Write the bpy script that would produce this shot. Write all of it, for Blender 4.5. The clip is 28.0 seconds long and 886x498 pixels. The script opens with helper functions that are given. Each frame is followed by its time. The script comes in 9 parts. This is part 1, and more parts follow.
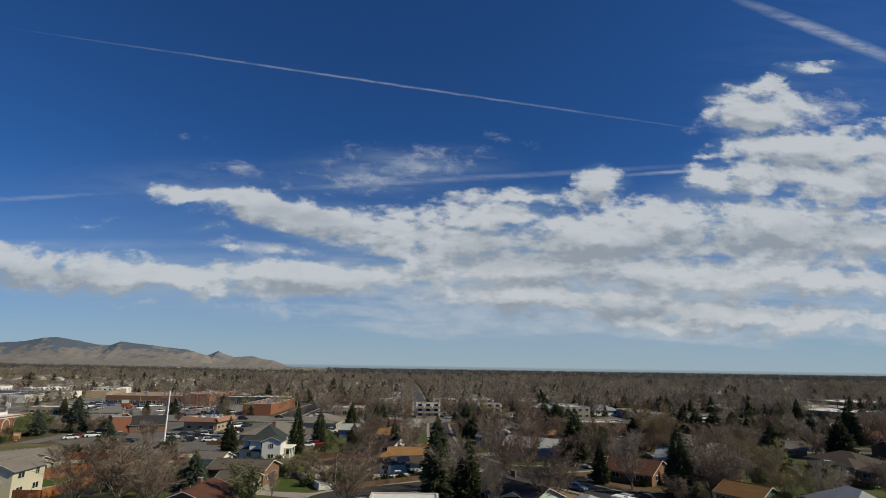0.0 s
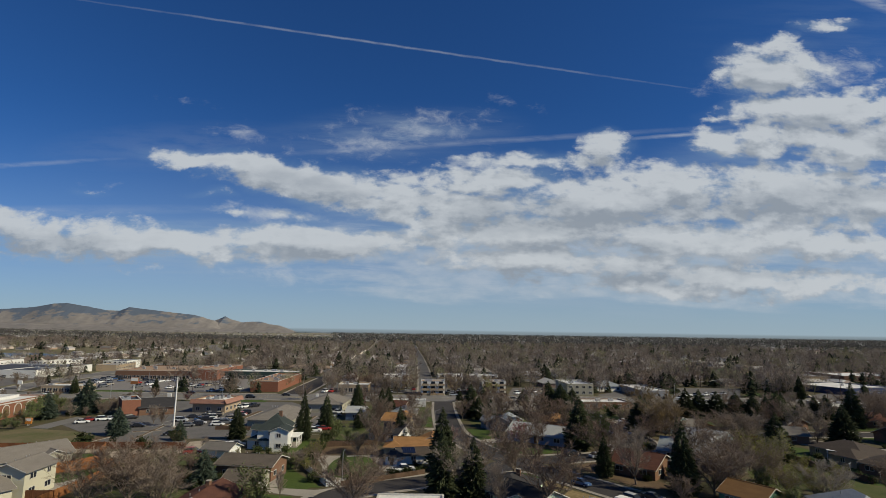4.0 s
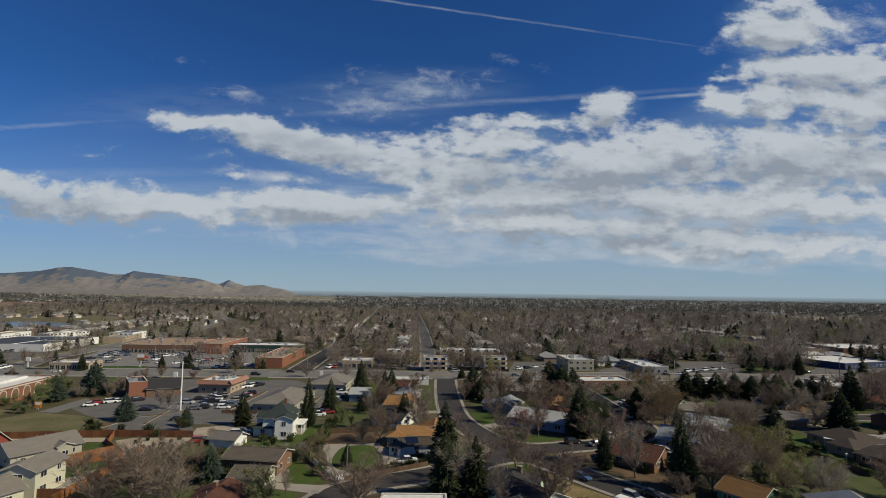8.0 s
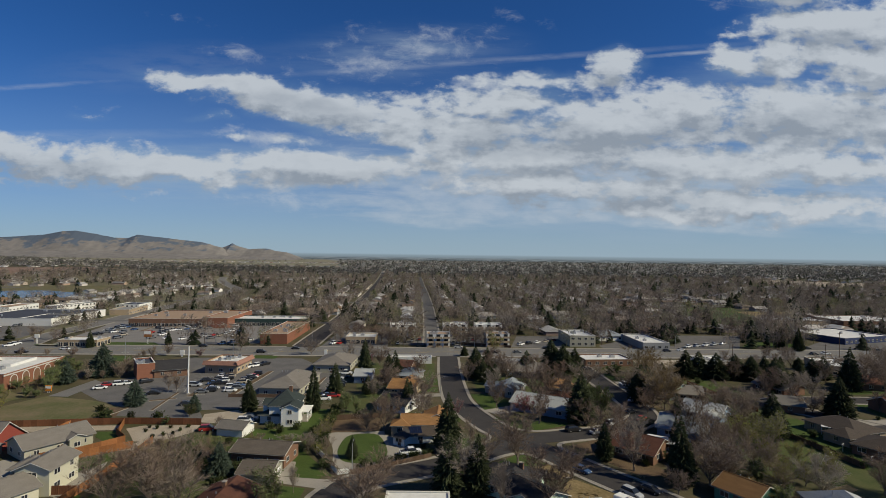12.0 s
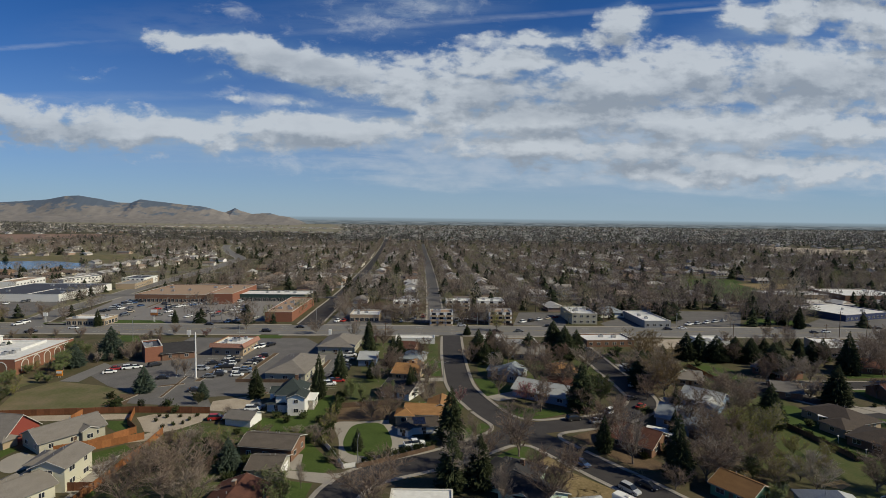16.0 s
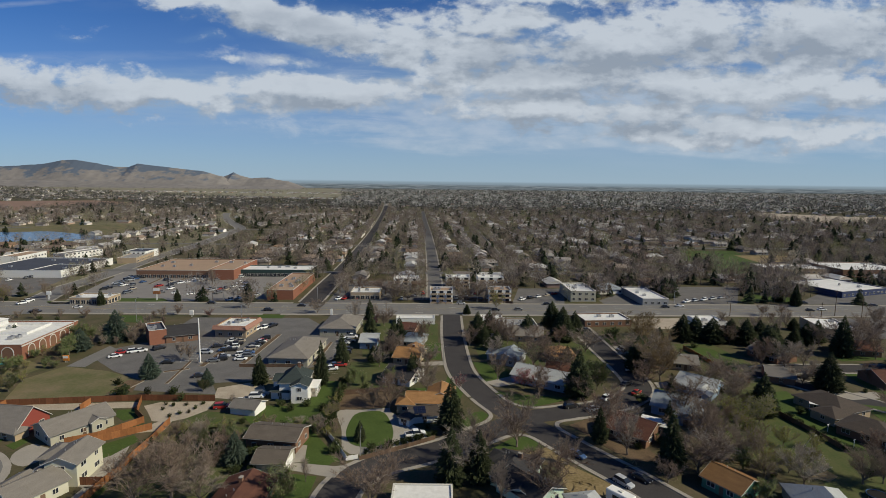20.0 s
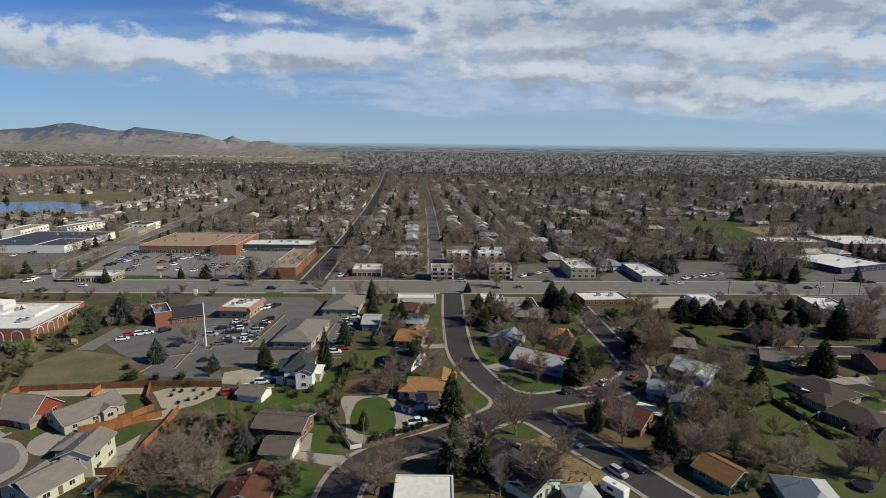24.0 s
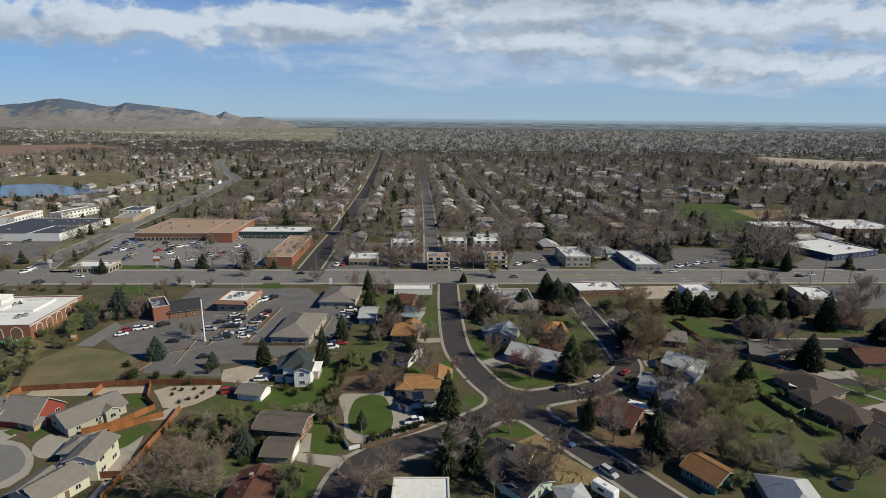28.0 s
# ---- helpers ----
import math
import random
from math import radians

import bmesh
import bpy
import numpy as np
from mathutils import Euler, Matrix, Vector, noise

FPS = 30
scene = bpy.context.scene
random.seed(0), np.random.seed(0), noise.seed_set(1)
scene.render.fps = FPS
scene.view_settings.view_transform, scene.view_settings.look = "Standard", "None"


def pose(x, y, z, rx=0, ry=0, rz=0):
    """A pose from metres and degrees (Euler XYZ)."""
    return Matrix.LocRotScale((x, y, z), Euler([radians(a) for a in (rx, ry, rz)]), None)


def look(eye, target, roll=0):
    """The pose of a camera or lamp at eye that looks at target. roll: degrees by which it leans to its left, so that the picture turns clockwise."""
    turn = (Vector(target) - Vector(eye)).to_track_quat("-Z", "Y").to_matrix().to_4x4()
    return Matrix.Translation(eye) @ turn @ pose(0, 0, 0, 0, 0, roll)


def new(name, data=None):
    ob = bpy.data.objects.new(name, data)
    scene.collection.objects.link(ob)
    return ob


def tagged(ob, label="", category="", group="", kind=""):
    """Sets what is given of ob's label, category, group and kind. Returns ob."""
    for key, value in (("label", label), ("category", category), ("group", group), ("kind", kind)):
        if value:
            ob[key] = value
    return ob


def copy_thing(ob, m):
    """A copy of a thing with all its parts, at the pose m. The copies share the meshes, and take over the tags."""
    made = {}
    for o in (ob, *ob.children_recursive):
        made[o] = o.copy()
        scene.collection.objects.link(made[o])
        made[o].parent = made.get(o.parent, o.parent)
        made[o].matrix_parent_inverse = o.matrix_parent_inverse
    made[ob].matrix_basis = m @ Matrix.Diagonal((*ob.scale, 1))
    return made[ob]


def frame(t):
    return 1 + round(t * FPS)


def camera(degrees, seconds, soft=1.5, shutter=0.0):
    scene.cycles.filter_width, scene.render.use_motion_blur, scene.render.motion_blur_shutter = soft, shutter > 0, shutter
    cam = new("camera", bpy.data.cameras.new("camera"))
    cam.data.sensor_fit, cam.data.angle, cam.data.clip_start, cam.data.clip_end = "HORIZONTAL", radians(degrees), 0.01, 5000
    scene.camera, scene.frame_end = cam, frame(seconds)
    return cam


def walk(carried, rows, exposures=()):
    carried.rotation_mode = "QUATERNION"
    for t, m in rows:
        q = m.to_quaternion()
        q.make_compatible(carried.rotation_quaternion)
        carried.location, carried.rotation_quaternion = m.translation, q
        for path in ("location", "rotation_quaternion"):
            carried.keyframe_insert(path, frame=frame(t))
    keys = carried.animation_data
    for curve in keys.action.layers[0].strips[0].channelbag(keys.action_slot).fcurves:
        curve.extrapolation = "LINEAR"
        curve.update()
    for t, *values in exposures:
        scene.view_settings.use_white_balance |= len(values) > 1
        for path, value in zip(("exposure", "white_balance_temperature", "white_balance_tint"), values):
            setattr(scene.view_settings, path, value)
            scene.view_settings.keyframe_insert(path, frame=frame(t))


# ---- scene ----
cam = camera(79.50, 28.0, soft=0.65)
PATH = [
    (0, look((0.69, -1.76, 26.16), (5.27, 95.75, 47.84), 0.91)),
    (0.5, look((0.65, -1.69, 27.08), (5.13, 95.94, 48.23), 0.90)),
    (1, look((0.61, -1.63, 28.02), (5.00, 96.15, 48.52), 0.89)),
    (1.5, look((0.58, -1.56, 28.96), (4.94, 96.41, 48.53), 0.89)),
    (2, look((0.54, -1.49, 29.91), (4.88, 96.64, 48.64), 0.88)),
    (3, look((0.48, -1.37, 31.83), (4.61, 97.07, 48.94), 0.87)),
    (3.5, look((0.44, -1.30, 32.80), (4.48, 97.30, 48.96), 0.86)),
    (5.5, look((0.32, -1.06, 36.76), (4.20, 98.06, 49.45), 0.84)),
    (6.5, look((0.27, -0.94, 38.77), (4.04, 98.39, 49.72), 0.83)),
    (8, look((0.19, -0.77, 41.83), (3.94, 98.81, 50.15), 0.81)),
    (9.5, look((0.12, -0.61, 44.93), (3.59, 99.16, 50.70), 0.79)),
    (11, look((0.06, -0.45, 48.05), (3.42, 99.45, 51.07), 0.77)),
    (12.5, look((0.01, -0.30, 51.18), (3.36, 99.64, 51.56), 0.75)),
    (14.5, look((-0.06, -0.12, 55.38), (3.08, 99.78, 52.32), 0.73)),
    (16, look((-0.09, 0.02, 58.53), (2.80, 99.82, 52.94), 0.71)),
    (17, look((-0.11, 0.10, 60.62), (2.71, 99.81, 53.50), 0.70)),
    (18.5, look((-0.14, 0.22, 63.74), (2.75, 99.70, 54.02), 0.68)),
    (20, look((-0.16, 0.34, 66.84), (2.80, 99.52, 54.44), 0.66)),
    (21.5, look((-0.17, 0.44, 69.90), (2.55, 99.28, 54.94), 0.64)),
    (23.5, look((-0.17, 0.57, 73.91), (2.59, 98.85, 55.63), 0.62)),
    (25, look((-0.16, 0.66, 76.85), (2.67, 98.40, 55.92), 0.60)),
    (26, look((-0.15, 0.72, 78.78), (2.96, 98.09, 56.22), 0.59)),
    (26.5, look((-0.15, 0.75, 79.73), (3.14, 97.91, 56.30), 0.58)),
    (27, look((-0.14, 0.77, 80.67), (3.24, 97.90, 57.12), 0.57)),
    (27.5, look((-0.14, 0.80, 81.60), (3.27, 97.92, 58.02), 0.57)),
    (28, look((-0.13, 0.82, 82.53), (3.41, 97.93, 58.93), 0.56)),
]
EXPOSURES = [(0, -0.28, 6360, 10), (8, -0.31, 6240, 10), (17, -0.26, 6120, 10), (22, -0.14, 6020, 10), (28, -0.02, 5930, 10)]
walk(cam, PATH, EXPOSURES)

SUN_POWER = 5.3
SKY_GAIN = (0.0228, 0.0525, 0.0895)
CLOUD_LIGHT, CLOUD_DARK = (0.66, 0.69, 0.705), (0.345, 0.385, 0.43)
CLOUD_VEIL = (0.41, 0.51, 0.60)
MILKY = (0.32, 0.455, 0.56)
HORIZON_AIR = (0.435, 0.53, 0.58)
# clouds: place, half sizes, lean and amount, in the sky's plane ahead
CLOUDS = [
    (-0.449, 0.324, 0.139, 0.027, -6, 1),
    (-0.318, 0.301, 0.183, 0.052, -9, 1.15),
    (-0.187, 0.271, 0.163, 0.062, -12, 1.2),
    (-0.654, 0.163, 0.36, 0.062, -4, 1.08),
    (-0.450, 0.150, 0.20, 0.045, -3, 1.15),
    (-0.211, 0.155, 0.32, 0.05, 0, 1.2),
    (-0.347, 0.216, 0.042, 0.019, 0, 0.55),
    (-0.257, 0.207, 0.106, 0.019, -5, 0.55),
    (-0.399, 0.254, 0.058, 0.014, 0, 0.45)]
CLOUDS += [
    (-0.623, 0.256, 0.062, 0.017, 0, 0.4),
    (0.739, 0.606, 0.060, 0.027, 25, 0.85),
    (0.835, 0.648, 0.096, 0.024, 8, 0.8),
    (0.720, 0.535, 0.155, 0.085, 5, 1.3),
    (0.83, 0.455, 0.33, 0.06, 2, 1.3),
    (0.365, 0.360, 0.072, 0.051, 0, 1.1),
    (0.596, 0.384, 0.113, 0.055, 0, 1.05),
    (0.683, 0.392, 0.114, 0.060, 0, 1.1),
    (0.784, 0.403, 0.085, 0.048, 0, 1),
    (0.891, 0.375, 0.22, 0.055, 3, 1.2),
    (0.209, 0.336, 0.206, 0.035, 4, 0.95)]
CLOUDS += [
    (0.153, 0.294, 0.248, 0.053, 5, 1.05),
    (0.410, 0.262, 0.465, 0.100, 4, 1.12),
    (0.769, 0.272, 0.457, 0.108, 0, 1.12),
    (0.021, 0.234, 0.287, 0.068, -5, 1.1),
    (0.174, 0.188, 0.401, 0.067, 0, 1.08),
    (0.641, 0.177, 0.563, 0.068, 0, 1.12),
    (0.282, 0.136, 0.470, 0.046, 0, 1.1),
    (0.578, 0.104, 0.526, 0.050, 0, 0.98),
    (1.033, 0.43, 0.25, 0.12, 0, 1.3),
    (-1.005, 0.138, 0.324, 0.062, 0, 1.1)]
# thin torn patches, grey undersides
WISPS = [
    (-0.02, 0.395, 0.34, 0.085, 4, 0.62),
    (-0.12, 0.352, 0.26, 0.060, 2, 0.66),
    (-0.36, 0.372, 0.12, 0.040, -4, 0.7),
    (-0.45, 0.43, 0.12, 0.026, -10, 0.5),
    (0.17, 0.455, 0.11, 0.028, -8, 0.6),
    (0.10, 0.325, 0.16, 0.032, 2, 0.8),
    (0.86, 0.545, 0.17, 0.085, 4, 0.85),
    (-0.60, 0.262, 0.10, 0.025, 0, 0.5),
    (-0.30, 0.215, 0.22, 0.035, -4, 0.75),
    (-0.26, 0.10, 0.30, 0.040, -3, 0.7),
    (0.62, 0.50, 0.16, 0.05, 3, 0.55)]
SHADES = [
    (0.22, 0.220, 0.30, 0.055, 0, 1.0),
    (0.62, 0.250, 0.34, 0.050, 2, 1.0),
    (0.86, 0.285, 0.22, 0.045, 4, 0.9),
    (-0.22, 0.272, 0.24, 0.034, -10, 0.9),
    (0.34, 0.165, 0.32, 0.032, 0, 0.7),
    (-0.70, 0.150, 0.30, 0.040, -3, 0.9),
    (0.75, 0.130, 0.40, 0.030, 2, 0.6),
    (-0.20, 0.148, 0.28, 0.020, 0, 0.7),
    (0.58, 0.345, 0.10, 0.022, 4, 0.6),
    (0.30, 0.105, 0.55, 0.045, 0, 0.75)]
TRAILS = [
    (-0.079, 0.568, 0.788, 0.0034, -6.69, 0.34),
    (0.911, 0.722, 0.309, 0.0202, -21.37, 0.5),
    (0.099, 0.368, 0.604, 0.0075, 5.44, 0.22),
    (0.514, 0.396, 0.144, 0.0053, 6.34, 0.45),
    (-0.815, 0.293, 0.299, 0.0065, 5.27, 0.3),
    (-0.468, 0.344, 0.292, 0.0530, 4.32, 0.08),
    (-0.706, 0.210, 0.399, 0.0127, 2.21, 0.16)]
VEILS = [
    (0.446, 0.123, 0.746, 0.146, 0, 0.9),
    (-0.408, 0.147, 0.549, 0.086, 0, 0.75),
    (0.174, 0.193, 0.586, 0.125, 0, 0.8),
    (0.803, 0.267, 0.483, 0.208, 0, 0.75),
    (-0.050, 0.382, 0.295, 0.072, 4, 0.5),
    (0.934, 0.570, 0.493, 0.371, 0, 0.2)]

# ---- world, sun and exposure ----
SUN_EL, SUN_AZ = 37.5, 108.0          # degrees; azimuth clockwise from +y
world = bpy.data.worlds.new("sky")
scene.world = world
world.use_nodes = True
WT = world.node_tree
WT.nodes.clear()


def wmath(op, a, b=0.0, c=0.0):
    n = WT.nodes.new("ShaderNodeMath")
    n.operation = op
    for i, value in enumerate((a, b, c)):
        if isinstance(value, (int, float)):
            n.inputs[i].default_value = value
        else:
            WT.links.new(value, n.inputs[i])
    return n.outputs[0]


def wramp(value, lo, hi):
    n = WT.nodes.new("ShaderNodeMapRange")
    n.interpolation_type = "SMOOTHSTEP"
    WT.links.new(value, n.inputs[0])
    n.inputs[1].default_value, n.inputs[2].default_value = lo, hi
    return n.outputs[0]


def wmix(fac, a, b):
    n = WT.nodes.new("ShaderNodeMix")
    n.data_type = "RGBA"
    WT.links.new(fac, n.inputs[0])
    for i, value in ((6, a), (7, b)):
        if isinstance(value, tuple):
            n.inputs[i].default_value = (*value, 1)
        else:
            WT.links.new(value, n.inputs[i])
    return n.outputs[2]


sky = WT.nodes.new("ShaderNodeTexSky")
sky.sky_type = "NISHITA"
sky.sun_disc = False
sky.sun_elevation, sky.sun_rotation = radians(SUN_EL), radians(SUN_AZ)
sky.altitude, sky.air_density, sky.dust_density, sky.ozone_density = 1500, 1.0, 0.6, 2.5
sky_scaled = WT.nodes.new("ShaderNodeVectorMath")
sky_scaled.operation = "MULTIPLY"
WT.links.new(sky.outputs[0], sky_scaled.inputs[0])
sky_scaled.inputs[1].default_value = SKY_GAIN

# the sky deepens towards the zenith
coord = WT.nodes.new("ShaderNodeTexCoord")
axes = WT.nodes.new("ShaderNodeSeparateXYZ")
WT.links.new(coord.outputs["Generated"], axes.inputs[0])
ahead = wmath("MAXIMUM", axes.outputs[1], 0.12)
U = wmath("DIVIDE", axes.outputs[0], ahead)
V = wmath("DIVIDE", axes.outputs[2], ahead)
UV = WT.nodes.new("ShaderNodeCombineXYZ")
WT.links.new(U, UV.inputs[0]), WT.links.new(V, UV.inputs[1])


def shifted(du, dv):
    n = WT.nodes.new("ShaderNodeVectorMath")
    n.operation = "ADD"
    WT.links.new(UV.outputs[0], n.inputs[0])
    n.inputs[1].default_value = (du, dv, 0)
    return n.outputs[0]


def stretched(vector, su, sv, rot=0.0):
    n = WT.nodes.new("ShaderNodeMapping")
    WT.links.new(vector, n.inputs[0])
    n.inputs["Rotation"].default_value = (0, 0, rot)
    n.inputs["Scale"].default_value = (su, sv, 1)
    return n.outputs[0]


def fbm(vector, scale, detail, rough, distort=0.0):
    n = WT.nodes.new("ShaderNodeTexNoise")
    WT.links.new(vector, n.inputs["Vector"])
    n.inputs["Scale"].default_value, n.inputs["Detail"].default_value = scale, detail
    n.inputs["Roughness"].default_value, n.inputs["Distortion"].default_value = rough, distort
    return n.outputs[0]


def blob(vector, cu, cv, ru, rv, lean, amount):
    """A soft ellipse of cloud round (cu, cv) in the sky's plane."""
    m = WT.nodes.new("ShaderNodeMapping")
    m.vector_type = "TEXTURE"
    WT.links.new(vector, m.inputs[0])
    m.inputs["Location"].default_value = (cu, cv, 0)
    m.inputs["Rotation"].default_value = (0, 0, radians(lean))
    m.inputs["Scale"].default_value = (ru, rv, 1)
    g = WT.nodes.new("ShaderNodeTexGradient")
    g.gradient_type = "SPHERICAL"
    WT.links.new(m.outputs[0], g.inputs[0])
    return wmath("MULTIPLY", g.outputs[1], amount)


def cloud_cover(vector):
    total = None
    for row in CLOUDS:
        b = blob(vector, *row)
        total = b if total is None else wmath("MAXIMUM", total, b)
    return total


def offset_noise(vector, scale, detail, su, sv, amount):
    """A vector moved about by noise, to tear an outline."""
    n = WT.nodes.new("ShaderNodeTexNoise")
    WT.links.new(stretched(vector, su, sv), n.inputs["Vector"])
    n.inputs["Scale"].default_value, n.inputs["Detail"].default_value = scale, detail
    n.inputs["Roughness"].default_value = 0.6
    c, k = WT.nodes.new("ShaderNodeVectorMath"), WT.nodes.new("ShaderNodeVectorMath")
    c.operation, k.operation = "SUBTRACT", "MULTIPLY_ADD"
    WT.links.new(n.outputs["Color"], c.inputs[0])
    c.inputs[1].default_value = (0.5, 0.5, 0.5)
    WT.links.new(c.outputs[0], k.inputs[0])
    k.inputs[1].default_value = (amount, amount * 0.55, 0)
    WT.links.new(vector, k.inputs[2])
    return k.outputs[0]


def largest(rows, vector):
    total = None
    for row in rows:
        b = blob(vector, *row)
        total = b if total is None else wmath("MAXIMUM", total, b)
    return total


def cloud_body(vector):
    torn = offset_noise(offset_noise(vector, 5.0, 2.0, 1.0, 1.6, 0.14), 19.0, 4.0, 1.0, 1.5, 0.05)
    big = fbm(stretched(vector, 1.0, 2.9, 0.04), 8.0, 3.0, 0.5, 0.2)
    fine = fbm(stretched(vector, 1.0, 1.7, 0.04), 22.0, 10.0, 0.62, 0.15)
    cover = cloud_cover(torn)
    rough = wmath("ADD", wmath("MULTIPLY", wmath("SUBTRACT", big, 0.5), 2.3), wmath("MULTIPLY", wmath("SUBTRACT", fine, 0.5), 2.1))
    gate = wmath("MINIMUM", wmath("MULTIPLY", cover, 5.0), 1.0)
    return wmath("SUBTRACT", wmath("MULTIPLY_ADD", cover, 1.55, wmath("MULTIPLY", rough, gate)), 0.47), cover


(here, cover_here), (upward, cover_up) = cloud_body(UV.outputs[0]), cloud_body(shifted(0.014, 0.030))
cloud = wramp(here, -0.12, 0.6)
# streaked sheet low over the horizon
low_sheet = wmath("MULTIPLY", wmath("MULTIPLY", wramp(V, 0.03, 0.075), wmath("SUBTRACT", 1.0, wramp(V, 0.17, 0.25))), wramp(U, -0.45, 0.05))
streaks = fbm(stretched(offset_noise(UV.outputs[0], 4.0, 2.0, 1.0, 2.0, 0.05), 1.0, 7.5, 0.02), 3.6, 8.0, 0.58, 0.1)
low_cloud = wmath("MULTIPLY", wramp(wmath("ADD", streaks, wmath("MULTIPLY", low_sheet, 0.34)), 0.62, 0.84), wramp(low_sheet, 0.0, 0.5))
torn_up = fbm(stretched(offset_noise(UV.outputs[0], 9.0, 3.0, 1.0, 1.5, 0.06), 1.0, 2.0, 0.1), 16.0, 9.0, 0.66, 0.2)
wisp = wmath("MULTIPLY", wramp(wmath("MULTIPLY_ADD", largest(WISPS, UV.outputs[0]), 0.55, torn_up), 0.68, 1.12), wramp(largest(WISPS, UV.outputs[0]), 0.0, 0.3))
lit = wramp(wmath("SUBTRACT", here, upward), -0.75, 0.6)
broad = fbm(stretched(UV.outputs[0], 1.0, 4.0, 0.03), 3.8, 4.0, 0.55)
shade = wramp(largest(SHADES, offset_noise(UV.outputs[0], 7.0, 3.0, 1.0, 2.2, 0.09)), 0.0, 0.75)
heavy = wmath("MAXIMUM", wmath("MULTIPLY", shade, 0.85), wmath("MULTIPLY", wramp(cover_up, 0.45, 1.0), wmath("MULTIPLY", wramp(broad, 0.40, 0.64), 0.6)))
bright = wmath("SUBTRACT", wmath("MULTIPLY_ADD", lit, 0.75, 0.32), wmath("MULTIPLY", heavy, 0.62))
mottle = fbm(stretched(UV.outputs[0], 1.0, 2.2, 0.05), 15.0, 7.0, 0.58, 0.2)
bright = wmath("ADD", bright, wmath("MULTIPLY", wmath("SUBTRACT", mottle, 0.5), 1.1))
bright = wmath("MINIMUM", wmath("MAXIMUM", bright, 0.0), 1.0)
cloud_colour = wmix(bright, CLOUD_DARK, CLOUD_LIGHT)
vapour = largest(TRAILS, offset_noise(UV.outputs[0], 30.0, 3.0, 1.0, 1.0, 0.006))
veil = wmath("MULTIPLY", vapour, wramp(fbm(stretched(UV.outputs[0], 3, 14), 5, 4, 0.6), 0.2, 0.62))
deep = wmix(wramp(axes.outputs[2], 0.6, 0.95), (1.0, 1.0, 1.0), (0.62, 0.62, 0.6))
sky_deep = WT.nodes.new("ShaderNodeVectorMath")
sky_deep.operation = "MULTIPLY"
WT.links.new(sky_scaled.outputs[0], sky_deep.inputs[0]), WT.links.new(deep, sky_deep.inputs[1])
haze = wmath("POWER", wmath("SUBTRACT", 1.0, wmath("MINIMUM", wmath("MAXIMUM", wmath("MULTIPLY", V, 2.1), 0.0), 1.0)), 2.6)
air = wmix(wmath("MULTIPLY", haze, 0.85), sky_deep.outputs[0], HORIZON_AIR)
air = wmix(veil, air, CLOUD_LIGHT)
sheet = largest(VEILS, UV.outputs[0])
sheet = wmath("MULTIPLY", sheet, wmath("MULTIPLY_ADD", wramp(fbm(stretched(UV.outputs[0], 2.0, 16.0, 0.03), 2.5, 6.0, 0.6), 0.3, 0.65), 0.6, 0.4))
air = wmix(wmath("MULTIPLY", wramp(sheet, 0.0, 0.6), 0.42), air, CLOUD_VEIL)
air = wmix(wmath("MULTIPLY", wramp(wmath("MAXIMUM", cover_here, wmath("SUBTRACT", 0.34, wmath("MULTIPLY", V, 1.6))), 0.0, 0.9), 0.34), air, MILKY)
air = wmix(wmath("MULTIPLY", wisp, 0.62), air, CLOUD_LIGHT)
air = wmix(wmath("MULTIPLY", low_cloud, 0.48), air, wmix(wramp(mottle, 0.3, 0.7), CLOUD_VEIL, CLOUD_LIGHT))
air = wmix(wmath("MULTIPLY", cloud, 0.92), air, cloud_colour)
# land past the ground sheet, painted with haze that pales and blues it upwards
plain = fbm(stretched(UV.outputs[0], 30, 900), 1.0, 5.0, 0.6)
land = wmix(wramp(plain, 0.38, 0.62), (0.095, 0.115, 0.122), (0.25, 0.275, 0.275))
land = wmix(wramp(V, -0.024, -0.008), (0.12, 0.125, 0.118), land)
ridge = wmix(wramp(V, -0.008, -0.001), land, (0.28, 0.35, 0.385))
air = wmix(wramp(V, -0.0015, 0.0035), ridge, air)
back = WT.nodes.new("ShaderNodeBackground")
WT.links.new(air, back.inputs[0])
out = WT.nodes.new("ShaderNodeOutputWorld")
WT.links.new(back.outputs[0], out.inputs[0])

sun = new("sun", bpy.data.lights.new("sun", "SUN"))
sun.data.energy, sun.data.angle, sun.data.color = SUN_POWER, radians(0.6), (1.0, 0.885, 0.63)
el, az = radians(SUN_EL), radians(SUN_AZ)
sun.matrix_world = look((0, 0, 200), Vector((0, 0, 200)) - Vector((math.sin(az) * math.cos(el), math.cos(az) * math.cos(el), math.sin(el))))

